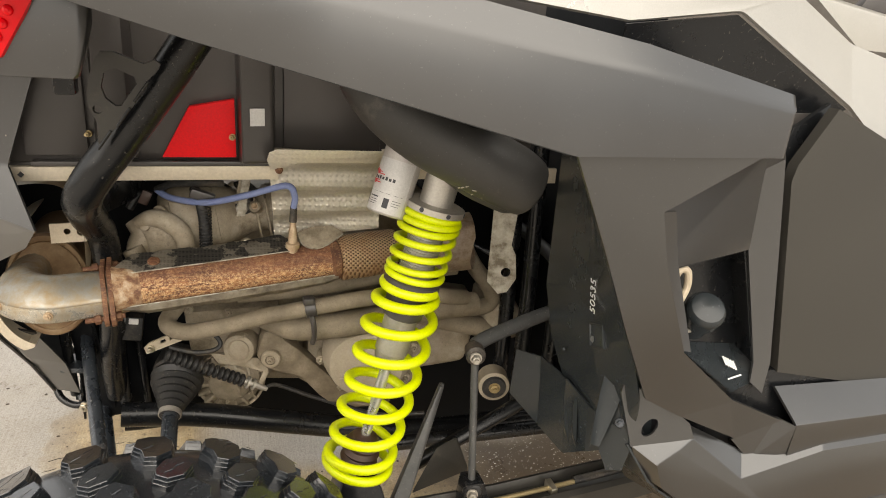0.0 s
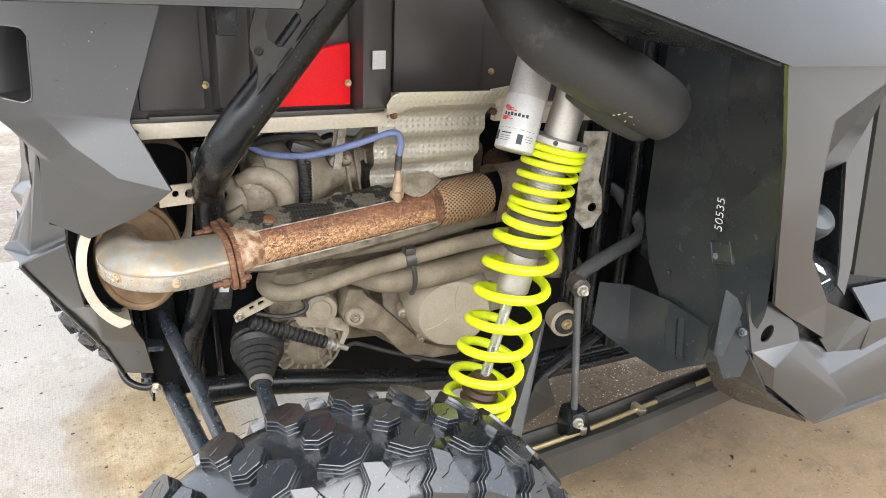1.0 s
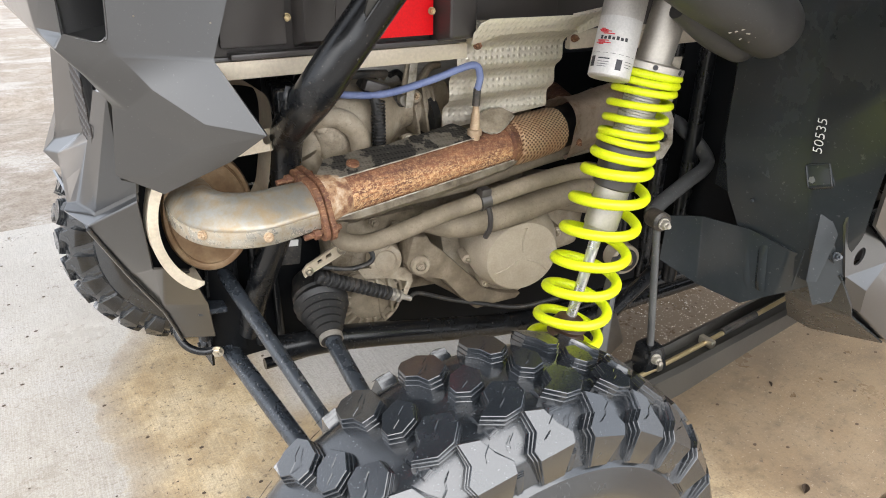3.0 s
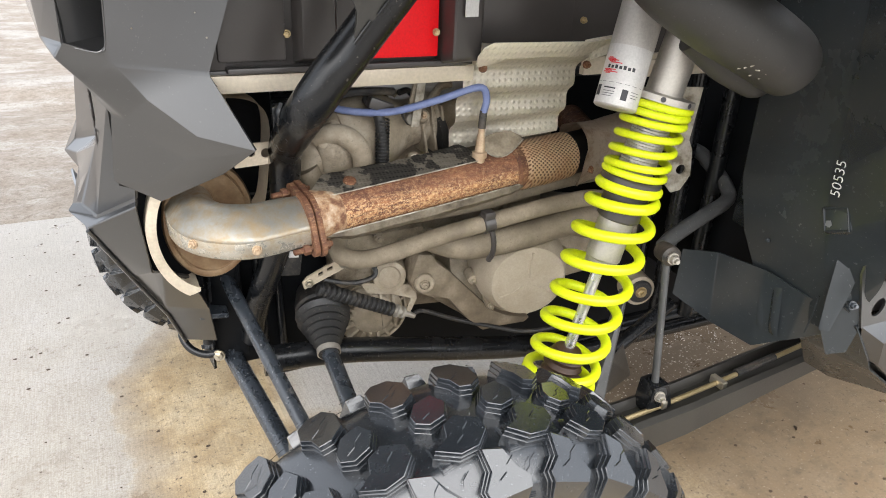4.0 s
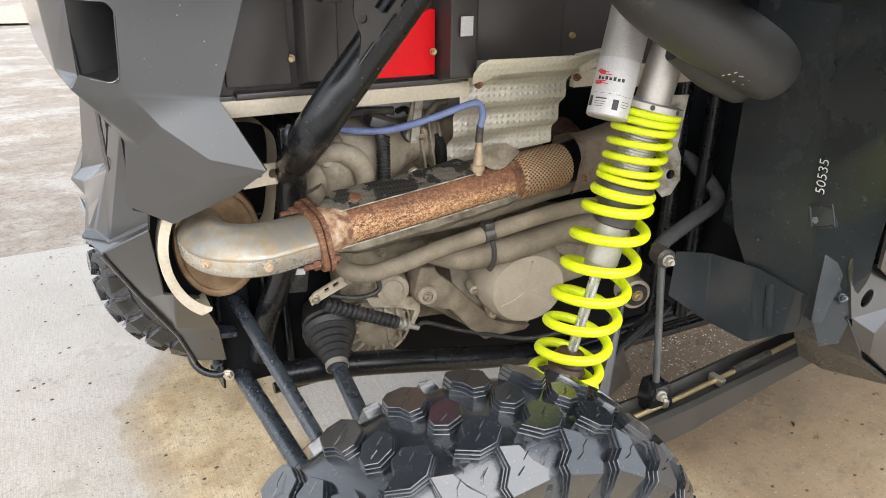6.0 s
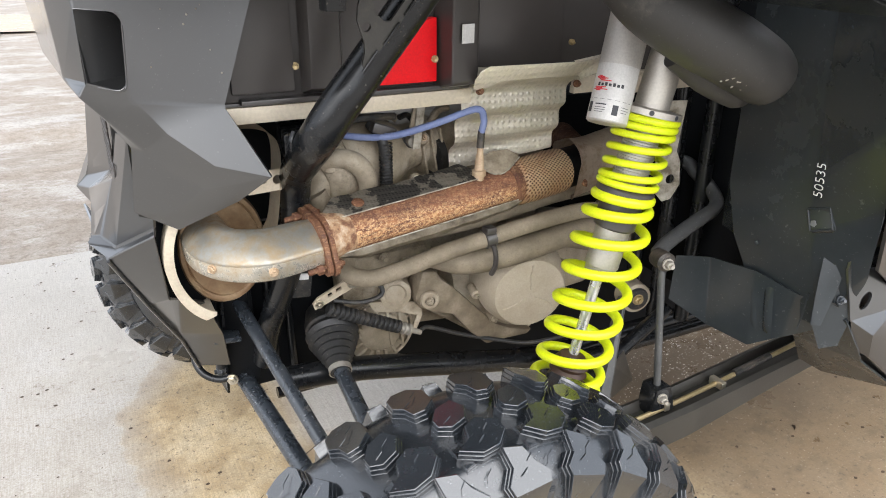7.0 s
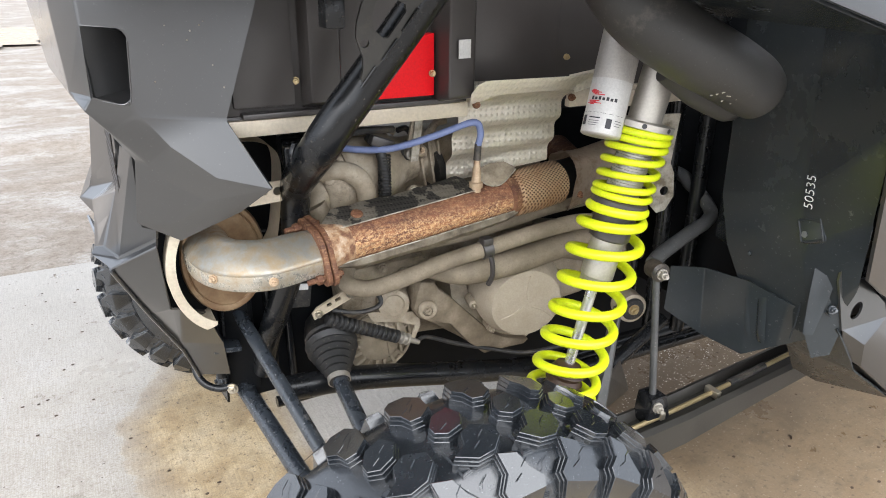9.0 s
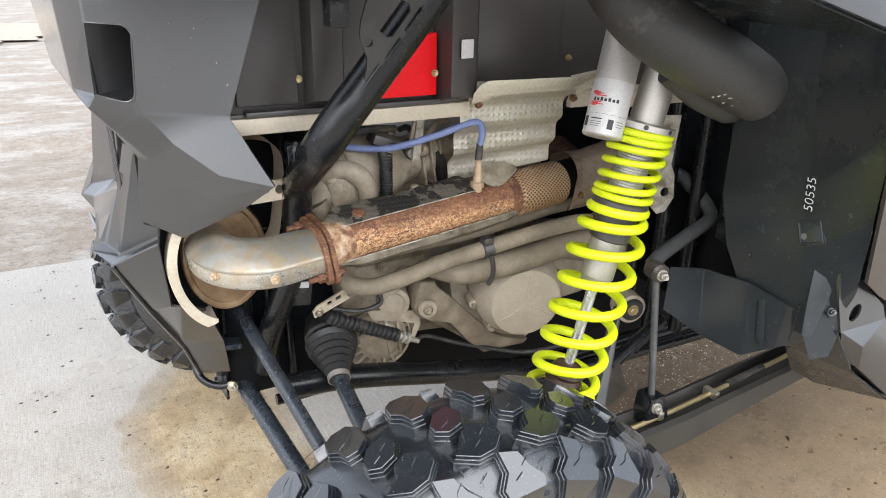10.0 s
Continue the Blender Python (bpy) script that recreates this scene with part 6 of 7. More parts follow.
# drilled plate behind the shock
bm = pierced([(-0.030, 0.15), (0.020, 0.15), (0.012, 0.05), (0.022, 0.03), (0.028, -0.02), (0.012, -0.05), (-0.006, -0.055), (-0.03, -0.03)], [ring2(0.006, -0.008, 0.010, 16)], (0.560, 1.185, 0.885), (1, -0.3, 0), (0.05, 0, 1), 0.004)
part("drilled_plate", bm, SHEET, utv, "drilled dimpled aluminium plate")
part("tray_edge", block((0.40, 1.20, 1.055), (0.66, 1.21, 1.085), 0.002), BEIGE, bar)
# intake duct
bm = bmesh.new()
tube(bm, [(0.195, 1.06, 1.40), (0.225, 1.03, 1.31), (0.262, 0.99, 1.245), (0.32, 0.955, 1.20), (0.39, 0.935, 1.165), (0.445, 0.93, 1.138), (0.472, 0.93, 1.122), (0.482, 0.93, 1.117)], [0.050, 0.050, 0.052, 0.052, 0.051, 0.050, 0.045, 0.024], 32, 8)
duct = part("intake_duct", bm, DUCT, utv, "fat matt black moulded intake duct", 70)
bm = bmesh.new()
tube(bm, [(0.34, 1.0, 1.155), (0.40, 0.985, 1.118), (0.46, 0.975, 1.092), (0.485, 0.972, 1.085)], [0.02, 0.024, 0.024, 0.012], 18)
part("duct_outlet", bm, DUCT, duct)
bm = bmesh.new()
tube(bm, [(0.215, 1.005, 1.30), (0.252, 0.962, 1.255), (0.315, 0.92, 1.218), (0.385, 0.895, 1.186), (0.44, 0.888, 1.158), (0.468, 0.89, 1.138)], 0.0022, 8, 6)
part("duct_seam", bm, DUCT, duct)
# pale scrapes on the outer side of the duct
rng = random.Random(5)
for p in [(0.359, 0.919, 1.128), (0.362, 0.911, 1.131), (0.366, 0.904, 1.134), (0.375, 0.904, 1.127), (0.378, 0.915, 1.119), (0.391, 0.911, 1.114), (0.391, 0.901, 1.122), (0.355, 0.909, 1.138)]:
    p = Vector(p)
    d = Vector((0.6, -0.35, rng.uniform(-0.1, 0.5))).normalized() * rng.uniform(0.0015, 0.005)
    bm = bmesh.new()
    tube(bm, [p - d, p, p + d], 0.0011, 6, 2)
    part("scuff", bm, SHEET, duct)

# ---- bodywork ----
# rear fascia with its wing
WV = [(-0.510, 1.340, 1.50), (-0.463, 1.250, 1.50), (-0.390, 1.235, 1.50), (-0.170, 1.210, 1.50),
      (-0.487, 1.305, 1.252), (-0.455, 1.247, 1.224), (-0.400, 1.236, 1.219), (-0.234, 1.210, 1.250),
      (-0.481, 1.300, 1.128), (-0.457, 1.247, 1.128), (-0.408, 1.238, 1.116), (-0.290, 1.206, 1.093),
      (-0.405, 1.236, 1.104), (-0.368, 1.228, 1.056), (-0.315, 1.195, 1.010), (-0.262, 1.150, 1.002),
      (-0.468, 1.247, 1.113), (-0.440, 1.258, 1.077), (-0.397, 1.258, 1.028), (-0.371, 1.250, 0.997), (-0.331, 1.227, 0.975), (-0.282, 1.175, 0.992),
      (-0.413, 1.272, 1.033), (-0.423, 1.295, 0.929), (-0.376, 1.275, 0.926), (-0.364, 1.287, 0.893), (-0.283, 1.210, 0.952),
      (-0.545, 1.62, 1.50), (-0.520, 1.62, 1.25), (-0.505, 1.60, 1.13), (-0.47, 1.50, 1.09)]
WF = [(0, 1, 5, 4), (4, 5, 9, 8), (1, 2, 6, 5), (2, 3, 7, 6), (6, 7, 11, 12, 10), (8, 9, 16), (9, 10, 12, 17, 16), (12, 13, 18, 17),
      (13, 14, 19, 18), (14, 20, 19), (14, 15, 21, 20), (12, 11, 15, 14, 13), (22, 18, 19, 20, 24, 23), (20, 21, 15, 26, 25, 24), (22, 17, 18), (24, 25, 23),
      (27, 0, 4, 28), (28, 4, 8, 29), (29, 8, 16, 17, 30)]
fascia = part("rear_fascia", shell(WV, WF, 0.004, 0.0042, 3), PLASTIC, utv, "dark grey faceted plastic rear fascia", 24)
PK = [(-0.457, 1.247, 1.128), (-0.408, 1.238, 1.116), (-0.400, 1.236, 1.219), (-0.455, 1.247, 1.224)]
# the pocket is a scoop: flush at its outer edge, deep at the other
PB = [(-0.392, 1.290, 1.134), (-0.386, 1.288, 1.210)]
pocket = shell(PK + PB, [(0, 1, 4), (1, 2, 5, 4), (2, 3, 5), (3, 0, 4, 5)], 0.001, 0.0015, 2)
part("fascia_pocket", pocket, PLASTIC, fascia, "scooped square pocket")
for k, n in ((1, 0), (2, 1)):
    # rounded corners of the opening
    c, p, q = Vector(PK[k]), Vector(PK[k - 1]), Vector(PK[(k + 1) % 4])
    u, v = (p - c).normalized() * 0.018, (q - c).normalized() * 0.018
    arc = [c + u * (1 - math.sin(a)) + v * (1 - math.cos(a)) for a in np.linspace(0, math.pi / 2, 7)]
    part("pocket_corner", slab([c] + arc, 0.004, 0.0006, (0, 1, 0)), PLASTIC, fascia)
bm = bmesh.new()
tube(bm, glide([Vector(PK[0]).lerp(Vector(PK[1]), 0.3), Vector(PK[0]).lerp(Vector(PK[1]), 0.72), Vector(PK[1]).lerp(Vector(PK[2]), 0.05) + Vector((-0.005, 0, 0)), Vector(PK[1]).lerp(Vector(PK[2]), 0.14), Vector(PK[1]).lerp(Vector(PK[2]), 0.84)]), 0.0013, 8, 1)
part("pocket_rim", bm, PLASTIC, fascia)
rng = random.Random(21)
for k in range(9):
    f, g = rng.uniform(0.1, 0.9), rng.uniform(0.05, 0.95)
    a = Vector(WV[6]).lerp(Vector(WV[7]), f)
    b = Vector(WV[10]).lerp(Vector(WV[11]), f)
    q = a.lerp(b, g) + Vector((0, -0.0005, 0))
    s = rng.uniform(0.0007, 0.0016)
    bm = bmesh.new()
    turned(bm, [(0, s), (0.0005, s * 0.7)], q, (-0.1, -1, 0), 7)
    part("scuff", bm, SHEET, fascia)
# lower fascia: left pillar, step, second pillar, shelf and skirt
LV = [(-0.450, 1.62, 1.09), (-0.466, 1.69, 0.920), (-0.475, 1.70, 0.882), (-0.436, 1.62, 0.909), (-0.421, 1.52, 1.02),
      (-0.496, 1.715, 0.860), (-0.442, 1.43, 0.944), (-0.477, 1.66, 0.867), (-0.478, 1.66, 0.839), (-0.487, 1.42, 0.856), (-0.473, 1.405, 0.858),
      (-0.428, 1.32, 1.045), (-0.416, 1.285, 1.045), (-0.417, 1.300, 0.920), (-0.397, 1.310, 0.908),
      (-0.494, 1.40, 0.853), (-0.455, 1.367, 0.850), (-0.398, 1.320, 0.888), (-0.400, 1.312, 0.878), (-0.468, 1.345, 0.841),
      (-0.417, 1.428, 0.708), (-0.389, 1.37, 0.737), (-0.372, 1.37, 0.734), (-0.368, 1.470, 0.603), (-0.371, 1.45, 0.626), (-0.332, 1.38, 0.716),
      (-0.298, 1.437, 0.612), (-0.286, 1.475, 0.517), (-0.340, 1.510, 0.511), (-0.455, 1.80, 0.93), (-0.440, 1.75, 1.09), (-0.47, 1.79, 0.86)]
LF = [(0, 1, 2, 3, 4), (2, 5, 7, 3), (3, 7, 6), (7, 5, 8), (7, 8, 9, 10, 6), (11, 6, 10, 16, 17, 14, 13, 12), (10, 9, 15, 16), (15, 19, 18, 17, 16),
      (19, 20, 21, 18), (20, 23, 24, 22, 21), (22, 24, 26, 25), (24, 23, 28, 27, 26), (0, 30, 29, 1), (1, 29, 31, 5, 2)]
lower = part("lower_fascia", shell(LV, LF, 0.004, 0.003, 3), PLASTIC, utv, "angular grey lower fascia and skirt", 24)
part("skirt_edge", shell([(-0.468, 1.346, 0.840), (-0.417, 1.430, 0.707), (-0.368, 1.472, 0.602), (-0.340, 1.512, 0.511), (-0.33, 1.70, 0.50), (-0.36, 1.68, 0.60), (-0.43, 1.64, 0.72), (-0.488, 1.66, 0.838)], [(0, 1, 6, 7), (1, 2, 5, 6), (2, 3, 4, 5)], 0.004, 0.002, 2), PLASTIC, lower)
bm = bmesh.new()
tube(bm, [(-0.470, 1.343, 0.838), (-0.419, 1.426, 0.705), (-0.370, 1.468, 0.600), (-0.342, 1.508, 0.509)], 0.003, 8, 1)
part("skirt_lip", bm, PLASTIC, lower)
# near-black sheet that paints the slot dark
part("slot_back", slab([(-0.40, 1.34, 0.905), (-0.385, 1.385, 0.735), (-0.32, 1.40, 0.70), (-0.32, 1.40, 0.90)], 0.004, 0.001, (0, 1, 0)), DEEPSHADE, lower, "near-black backing for the shade in the skirt slot")
# grille
bm = bmesh.new()
for j in range(8):
    for k in range(7):
        y, z = 1.39 + 0.022 * k + (0.011 if j % 2 else 0), 1.045 - 0.0185 * j
        tube(bm, [(-0.436, y + 0.0115 * math.cos(a), z + 0.0115 * math.sin(a)) for a in np.linspace(0.52, 0.52 + 2 * math.pi, 7)], 0.0018, 5, 1)
part("grille_mesh", bm, BLACK, lower, "black hexagonal grille mesh")
part("grille_back", block((-0.425, 1.36, 0.86), (-0.42, 1.62, 1.06), 0.001), DEEPSHADE, lower)
# tail lamp
part("lamp_pod", hull([(-0.123, 0.885, 1.268), (-0.46, 0.93, 1.268), (-0.105, 0.90, 1.33), (-0.10, 0.905, 1.46), (-0.46, 0.93, 1.46), (-0.14, 1.06, 1.272), (-0.46, 1.15, 1.272), (-0.12, 1.06, 1.46), (-0.46, 1.15, 1.46)], 0.006), PLASTIC, utv, "grey tail lamp pod")
lamp = part("tail_lamp", hull([(-0.46, 0.918, 1.286), (-0.197, 0.884, 1.289), (-0.155, 0.884, 1.36), (-0.15, 0.886, 1.44), (-0.46, 0.918, 1.44), (-0.46, 0.95, 1.286), (-0.197, 0.93, 1.289), (-0.15, 0.93, 1.44), (-0.46, 0.95, 1.44)], 0.004), LAMP, utv, "red tail lamp lens")
for k in range(4):
    bm = bmesh.new()
    turned(bm, [(0, 0.006), (0.003, 0.005), (0.005, 0.002)], (-0.205 + 0.007 * k, 0.884, 1.298 + k * 0.014), (-0.1, -1, 0), 10)
    part("lamp_dot", bm, LAMP, lamp)

# wheel-arch flare
FV = [(-0.35, 0.745, 1.430), (0.0, 0.715, 1.333), (0.142, 0.702, 1.297), (0.408, 0.686, 1.228),
      (0.717, 0.705, 1.222), (0.722, 0.708, 1.282), (0.489, 0.700, 1.321), (0.124, 0.700, 1.378), (-0.35, 0.735, 1.475),
      (0.724, 0.718, 1.298), (0.496, 0.714, 1.350), (0.130, 0.714, 1.410), (-0.35, 0.749, 1.508),
      (0.742, 0.80, 1.21), (0.752, 0.82, 1.285), (0.40, 0.695, 1.30)]
FF = [(0, 1, 7, 8), (1, 2, 7), (2, 3, 15, 7), (15, 6, 7), (3, 4, 5, 6, 15), (8, 7, 11, 12), (7, 6, 10, 11), (6, 5, 9, 10), (4, 13, 14, 9, 5)]
flare = part("wheel_arch_flare", shell(FV, FF, 0.006, 0.006, 3), PLASTIC, utv, "broad dark grey wheel-arch flare")
part("flare_inner", shell([(-0.35, 0.752, 1.432), (0.0, 0.722, 1.335), (0.142, 0.709, 1.299), (0.408, 0.695, 1.230), (0.42, 1.05, 1.24), (0.142, 1.06, 1.34), (-0.05, 1.06, 1.37), (-0.35, 1.06, 1.45)], [(0, 1, 6, 7), (1, 2, 5, 6), (2, 3, 4, 5)], 0.004, 0.003), LINER, flare, "black inner arch")
# rear quarter panel, cut round the filler recess
QV = [(0.408, 0.694, 1.240), (0.483, 0.719, 1.106), (0.560, 0.752, 0.965), (0.645, 0.790, 0.820),
      (0.730, 0.802, 0.768), (0.880, 0.828, 0.686), (0.962, 0.815, 0.722), (0.717, 0.712, 1.236),
      (0.556, 0.712, 1.152), (0.592, 0.732, 1.071), (0.684, 0.772, 0.908), (0.845, 0.822, 0.770),
      (0.520, 0.708, 1.157)]
QF = [(0, 1, 12), (0, 12, 8, 7), (1, 2, 9, 12), (12, 9, 8), (2, 3, 10, 9), (3, 4, 11, 10), (4, 5, 11), (5, 6, 11)]
quarter = part("quarter_panel", shell(QV, QF, 0.006, 0.004, 2), PLASTIC, utv, "dark grey rear quarter panel with a filler recess")
part("recess_edge", shell([(0.556, 0.713, 1.150), (0.592, 0.733, 1.070), (0.684, 0.773, 0.908), (0.712, 0.788, 0.895), (0.622, 0.748, 1.066), (0.588, 0.727, 1.146)], [(0, 1, 4, 5), (1, 2, 3, 4)], 0.003, 0.001), PLASTIC, quarter, "chamfered edge of the recess")
part("recess_plate", shell([(0.560, 0.728, 1.155), (0.720, 0.735, 1.222), (0.800, 0.846, 1.161), (0.831, 0.845, 1.041), (0.640, 0.778, 1.045), (0.594, 0.742, 1.075)], [(0, 1, 2, 3, 4, 5)], 0.004, 0.001), PLASTIC, quarter)
part("recess_wall", shell([(0.640, 0.778, 1.043), (0.831, 0.847, 1.039), (0.902, 0.847, 0.827), (0.690, 0.782, 0.908), (0.70, 0.885, 1.03), (0.84, 0.895, 1.03), (0.91, 0.895, 0.83), (0.74, 0.875, 0.86)], [(0, 1, 5, 4), (4, 5, 6, 7), (1, 2, 6, 5), (0, 4, 7, 3)], 0.003, 0.001), FRAME, quarter)
part("recess_shelf", shell([(0.688, 0.782, 0.902), (0.860, 0.836, 0.774), (0.925, 0.842, 0.795), (0.908, 0.893, 0.835), (0.74, 0.872, 0.865)], [(0, 1, 2, 3, 4)], 0.003, 0.001), LINER, quarter)
part("b_panel", shell([(0.735, 0.775, 1.222), (0.796, 0.845, 1.161), (0.866, 0.850, 1.188), (0.900, 0.850, 1.026), (0.936, 0.845, 0.823), (0.928, 0.838, 0.765), (0.895, 0.838, 0.792), (0.900, 0.846, 0.827), (0.831, 0.846, 1.041), (0.80, 0.80, 1.25)], [(1, 2, 3, 8), (8, 3, 4, 7), (7, 4, 5, 6), (0, 9, 2, 1)], 0.004, 0.001), PLASTIC, quarter)
# added block, closes the see-through gaps between the panels
part("sill_back", block((0.72, 0.852, 0.615), (1.9, 0.875, 0.80), 0.002), FRAME, quarter, "black backing added to keep the panel gaps dark")
part("recess_back", block((0.675, 0.905, 0.70), (0.99, 0.912, 1.25), 0.002), BLACK, quarter, "black backing of the recess")
cap_bm = bmesh.new()
turned(cap_bm, [(-0.05, 0.024), (-0.012, 0.026), (-0.008, 0.030), (0.012, 0.032), (0.020, 0.031), (0.026, 0.026), (0.028, 0.018), (0.029, 0.0)], (0.758, 0.830, 0.936), (-0.2, -0.62, 0.76), 32)
cap = part("filler_cap", cap_bm, LINER, utv, "glossy black filler cap")
bm = bmesh.new()
tube(bm, [(0.735 + 0.036 * math.cos(a), 0.835, 0.925 + 0.02 * math.sin(a)) for a in np.linspace(math.pi, 2 * math.pi, 14)], 0.004, 8, 1)
part("cap_neck", bm, ALU, cap)
bm = bmesh.new()
tube(bm, [(0.700, 0.835, 0.935), (0.678, 0.806, 0.960), (0.670, 0.80, 0.985), (0.666, 0.80, 1.006), (0.671, 0.80, 1.026), (0.680, 0.80, 1.031), (0.689, 0.80, 1.024), (0.693, 0.80, 1.002), (0.686, 0.80, 0.980), (0.679, 0.80, 0.965)], [0.005, 0.006, 0.0065, 0.006, 0.006, 0.006, 0.006, 0.0055, 0.0055, 0.005], 10)
part("cap_tether", bm, SHELL, cap)
for k in range(5):
    part("decal_bar", slab([(0.842 + 0.006 * k, 0.8565, 0.837 - 0.003 * k), (0.845 + 0.006 * k, 0.8565, 0.837 - 0.003 * k), (0.850 + 0.006 * k, 0.848, 0.823 - 0.003 * k), (0.847 + 0.006 * k, 0.848, 0.823 - 0.003 * k)], 0.001, 0.0, (0, -1, 1)), WHITE, quarter)
part("decal_bar", slab([(0.848, 0.838, 0.803), (0.878, 0.842, 0.806), (0.879, 0.841, 0.8035), (0.849, 0.837, 0.8005)], 0.001, 0.0, (0, -1, 1)), WHITE, quarter)
# door and cab trim
door = part("door", shell([(0.891, 0.848, 1.150), (0.896, 0.848, 1.177), (0.950, 0.848, 1.266), (1.080, 0.848, 1.213), (1.87, 0.858, 1.09), (1.9, 0.858, 0.72), (1.225, 0.848, 0.740), (0.966, 0.848, 0.797)], [(0, 1, 2, 3, 4, 5, 6, 7)], 0.02, 0.004), DOORMAT, utv, "dark grey plastic cab door")
part("door_seam", slab([(0.850, 0.885, 1.19), (0.97, 0.885, 1.27), (0.975, 0.885, 0.78), (0.905, 0.885, 0.78)], 0.01, 0.001, (0, 1, 0)), FRAME, door)
part("seam_light", slab([(0.897, 0.862, 1.031), (0.904, 0.862, 1.031), (0.924, 0.862, 0.927), (0.916, 0.862, 0.927)], 0.002, 0.0, (0, -1, 0)), WHITE, door)
part("door_sill", shell([(0.962, 0.842, 0.772), (1.9, 0.865, 0.715), (1.9, 0.80, 0.70), (1.0, 0.808, 0.706), (1.0, 0.812, 0.62), (1.9, 0.82, 0.62)], [(0, 1, 2, 3), (3, 2, 5, 4)], 0.005, 0.003), PLASTIC, door)
part("sill_join", shell([(0.880, 0.832, 0.680), (0.962, 0.822, 0.722), (1.0, 0.812, 0.704), (1.0, 0.82, 0.62), (0.93, 0.83, 0.63)], [(0, 1, 2, 3, 4)], 0.004, 0.002), PLASTIC, door)
trim = part("cab_trim", shell([(0.22, 0.86, 1.405), (0.582, 0.90, 1.372), (0.769, 0.90, 1.396), (1.021, 0.90, 1.262), (1.25, 0.91, 1.10), (1.5, 0.95, 1.25), (1.04, 0.95, 1.36), (0.898, 0.94, 1.43), (0.75, 0.95, 1.50), (0.1, 0.93, 1.50)], [(0, 1, 8, 9), (1, 2, 7, 8), (2, 3, 6, 7), (3, 4, 5, 6)], 0.006, 0.005, 2), TRIM, utv, "silver painted cab trim")
part("trim_ledge", hull([(0.945, 0.949, 1.432), (1.050, 0.946, 1.366), (1.062, 0.944, 1.352), (1.5, 0.955, 1.335), (1.5, 0.955, 1.352), (1.055, 0.96, 1.372), (0.96, 0.962, 1.438)], 0.003), TRIM, trim, "pale edge of the cab trim")
part("trim_catch", hull([(1.055, 0.965, 1.408), (1.075, 0.965, 1.436), (1.12, 0.965, 1.438), (1.20, 0.965, 1.40), (1.09, 0.965, 1.398), (1.06, 0.99, 1.41), (1.20, 0.99, 1.41), (1.09, 0.99, 1.44)], 0.004), BLACK, trim, "black catch on the cab side")
part("trim_inner", shell([(0.582, 0.905, 1.370), (0.769, 0.905, 1.393), (1.021, 0.905, 1.26), (0.935, 0.93, 1.20), (0.74, 0.93, 1.21), (0.6, 0.95, 1.28)], [(0, 1, 2, 3, 4, 5)], 0.004, 0.002), FRAME, trim)
# rocker with its facets
RV = [(0.658, 0.812, 0.710), (0.775, 0.805, 0.712), (0.699, 0.790, 0.680), (0.726, 0.800, 0.622), (0.894, 0.800, 0.613), (0.977, 0.795, 0.535), (0.867, 0.788, 0.512),
      (0.741, 0.797, 0.697), (0.912, 0.832, 0.650), (0.775, 0.835, 0.725), (1.075, 0.802, 0.645), (1.125, 0.80, 0.585), (1.10, 0.838, 0.672), (1.9, 0.83, 0.66), (1.9, 0.80, 0.56), (1.9, 0.805, 0.505), (1.9, 0.80, 0.645),
      (0.90, 0.90, 0.490), (0.76, 0.90, 0.58), (0.985, 0.80, 0.512), (1.9, 0.81, 0.47), (0.690, 0.818, 0.645)]
RF = [(0, 2, 7, 1), (1, 7, 5, 4), (7, 2, 3, 6, 5), (1, 4, 8, 9), (4, 10, 12, 8), (10, 16, 13, 12), (4, 5, 11, 10), (10, 11, 14, 16), (5, 19, 15, 14, 11), (5, 6, 19), (3, 18, 17, 6), (19, 6, 20, 15), (0, 21, 3, 2)]
rocker = part("rocker_panel", shell(RV, RF, 0.005, 0.0022, 2), PLASTIC, utv, "faceted dark grey rocker panel", 24)
HO = Vector((0.658, 0.812, 0.710))
HR = (Vector((0.775, 0.805, 0.712)) - HO).normalized()
HU = (Vector((0.632, 0.823, 0.828)) - HO)
HU = (HU - HR * HU.dot(HR)).normalized()
part("rocker_plate", pierced([(-0.001, -0.002), (0.118, 0.0), (0.106, 0.030), (0.045, 0.083), (-0.026, 0.120), (-0.030, 0.10)], [[(0.030 + 0.0145 * math.cos(a) + 0.004 * math.sin(a), 0.031 + 0.016 * math.sin(a)) for a in np.linspace(0, 2 * math.pi, 24, endpoint=False)]], HO + Vector((0, 0.004, 0)), HR, HU, 0.004), PLASTIC, rocker, "drilled end plate")
# dark sheet that paints the shade inside the hole
part("hole_back", slab([HO + HR * a + HU * b + Vector((0.004, 0.03, 0)) for a, b in ((0.0, 0.0), (0.09, 0.0), (0.09, 0.07), (0.0, 0.07))], 0.003, 0.0005, (0, 1, 0)), INK_AND_HOLES, rocker)
part("under_guard", shell([(0.655, 0.818, 0.712), (0.700, 0.805, 0.640), (0.735, 0.815, 0.605), (0.860, 0.80, 0.515), (0.905, 0.885, 0.490), (0.835, 0.935, 0.485), (0.765, 0.95, 0.530), (0.695, 0.93, 0.615), (0.665, 0.87, 0.69)], [(0, 1, 8), (1, 2, 7, 8), (2, 3, 4, 5, 6, 7)], 0.004, 0.004, 3), LINER, rocker, "dark rounded guard under the rocker end")
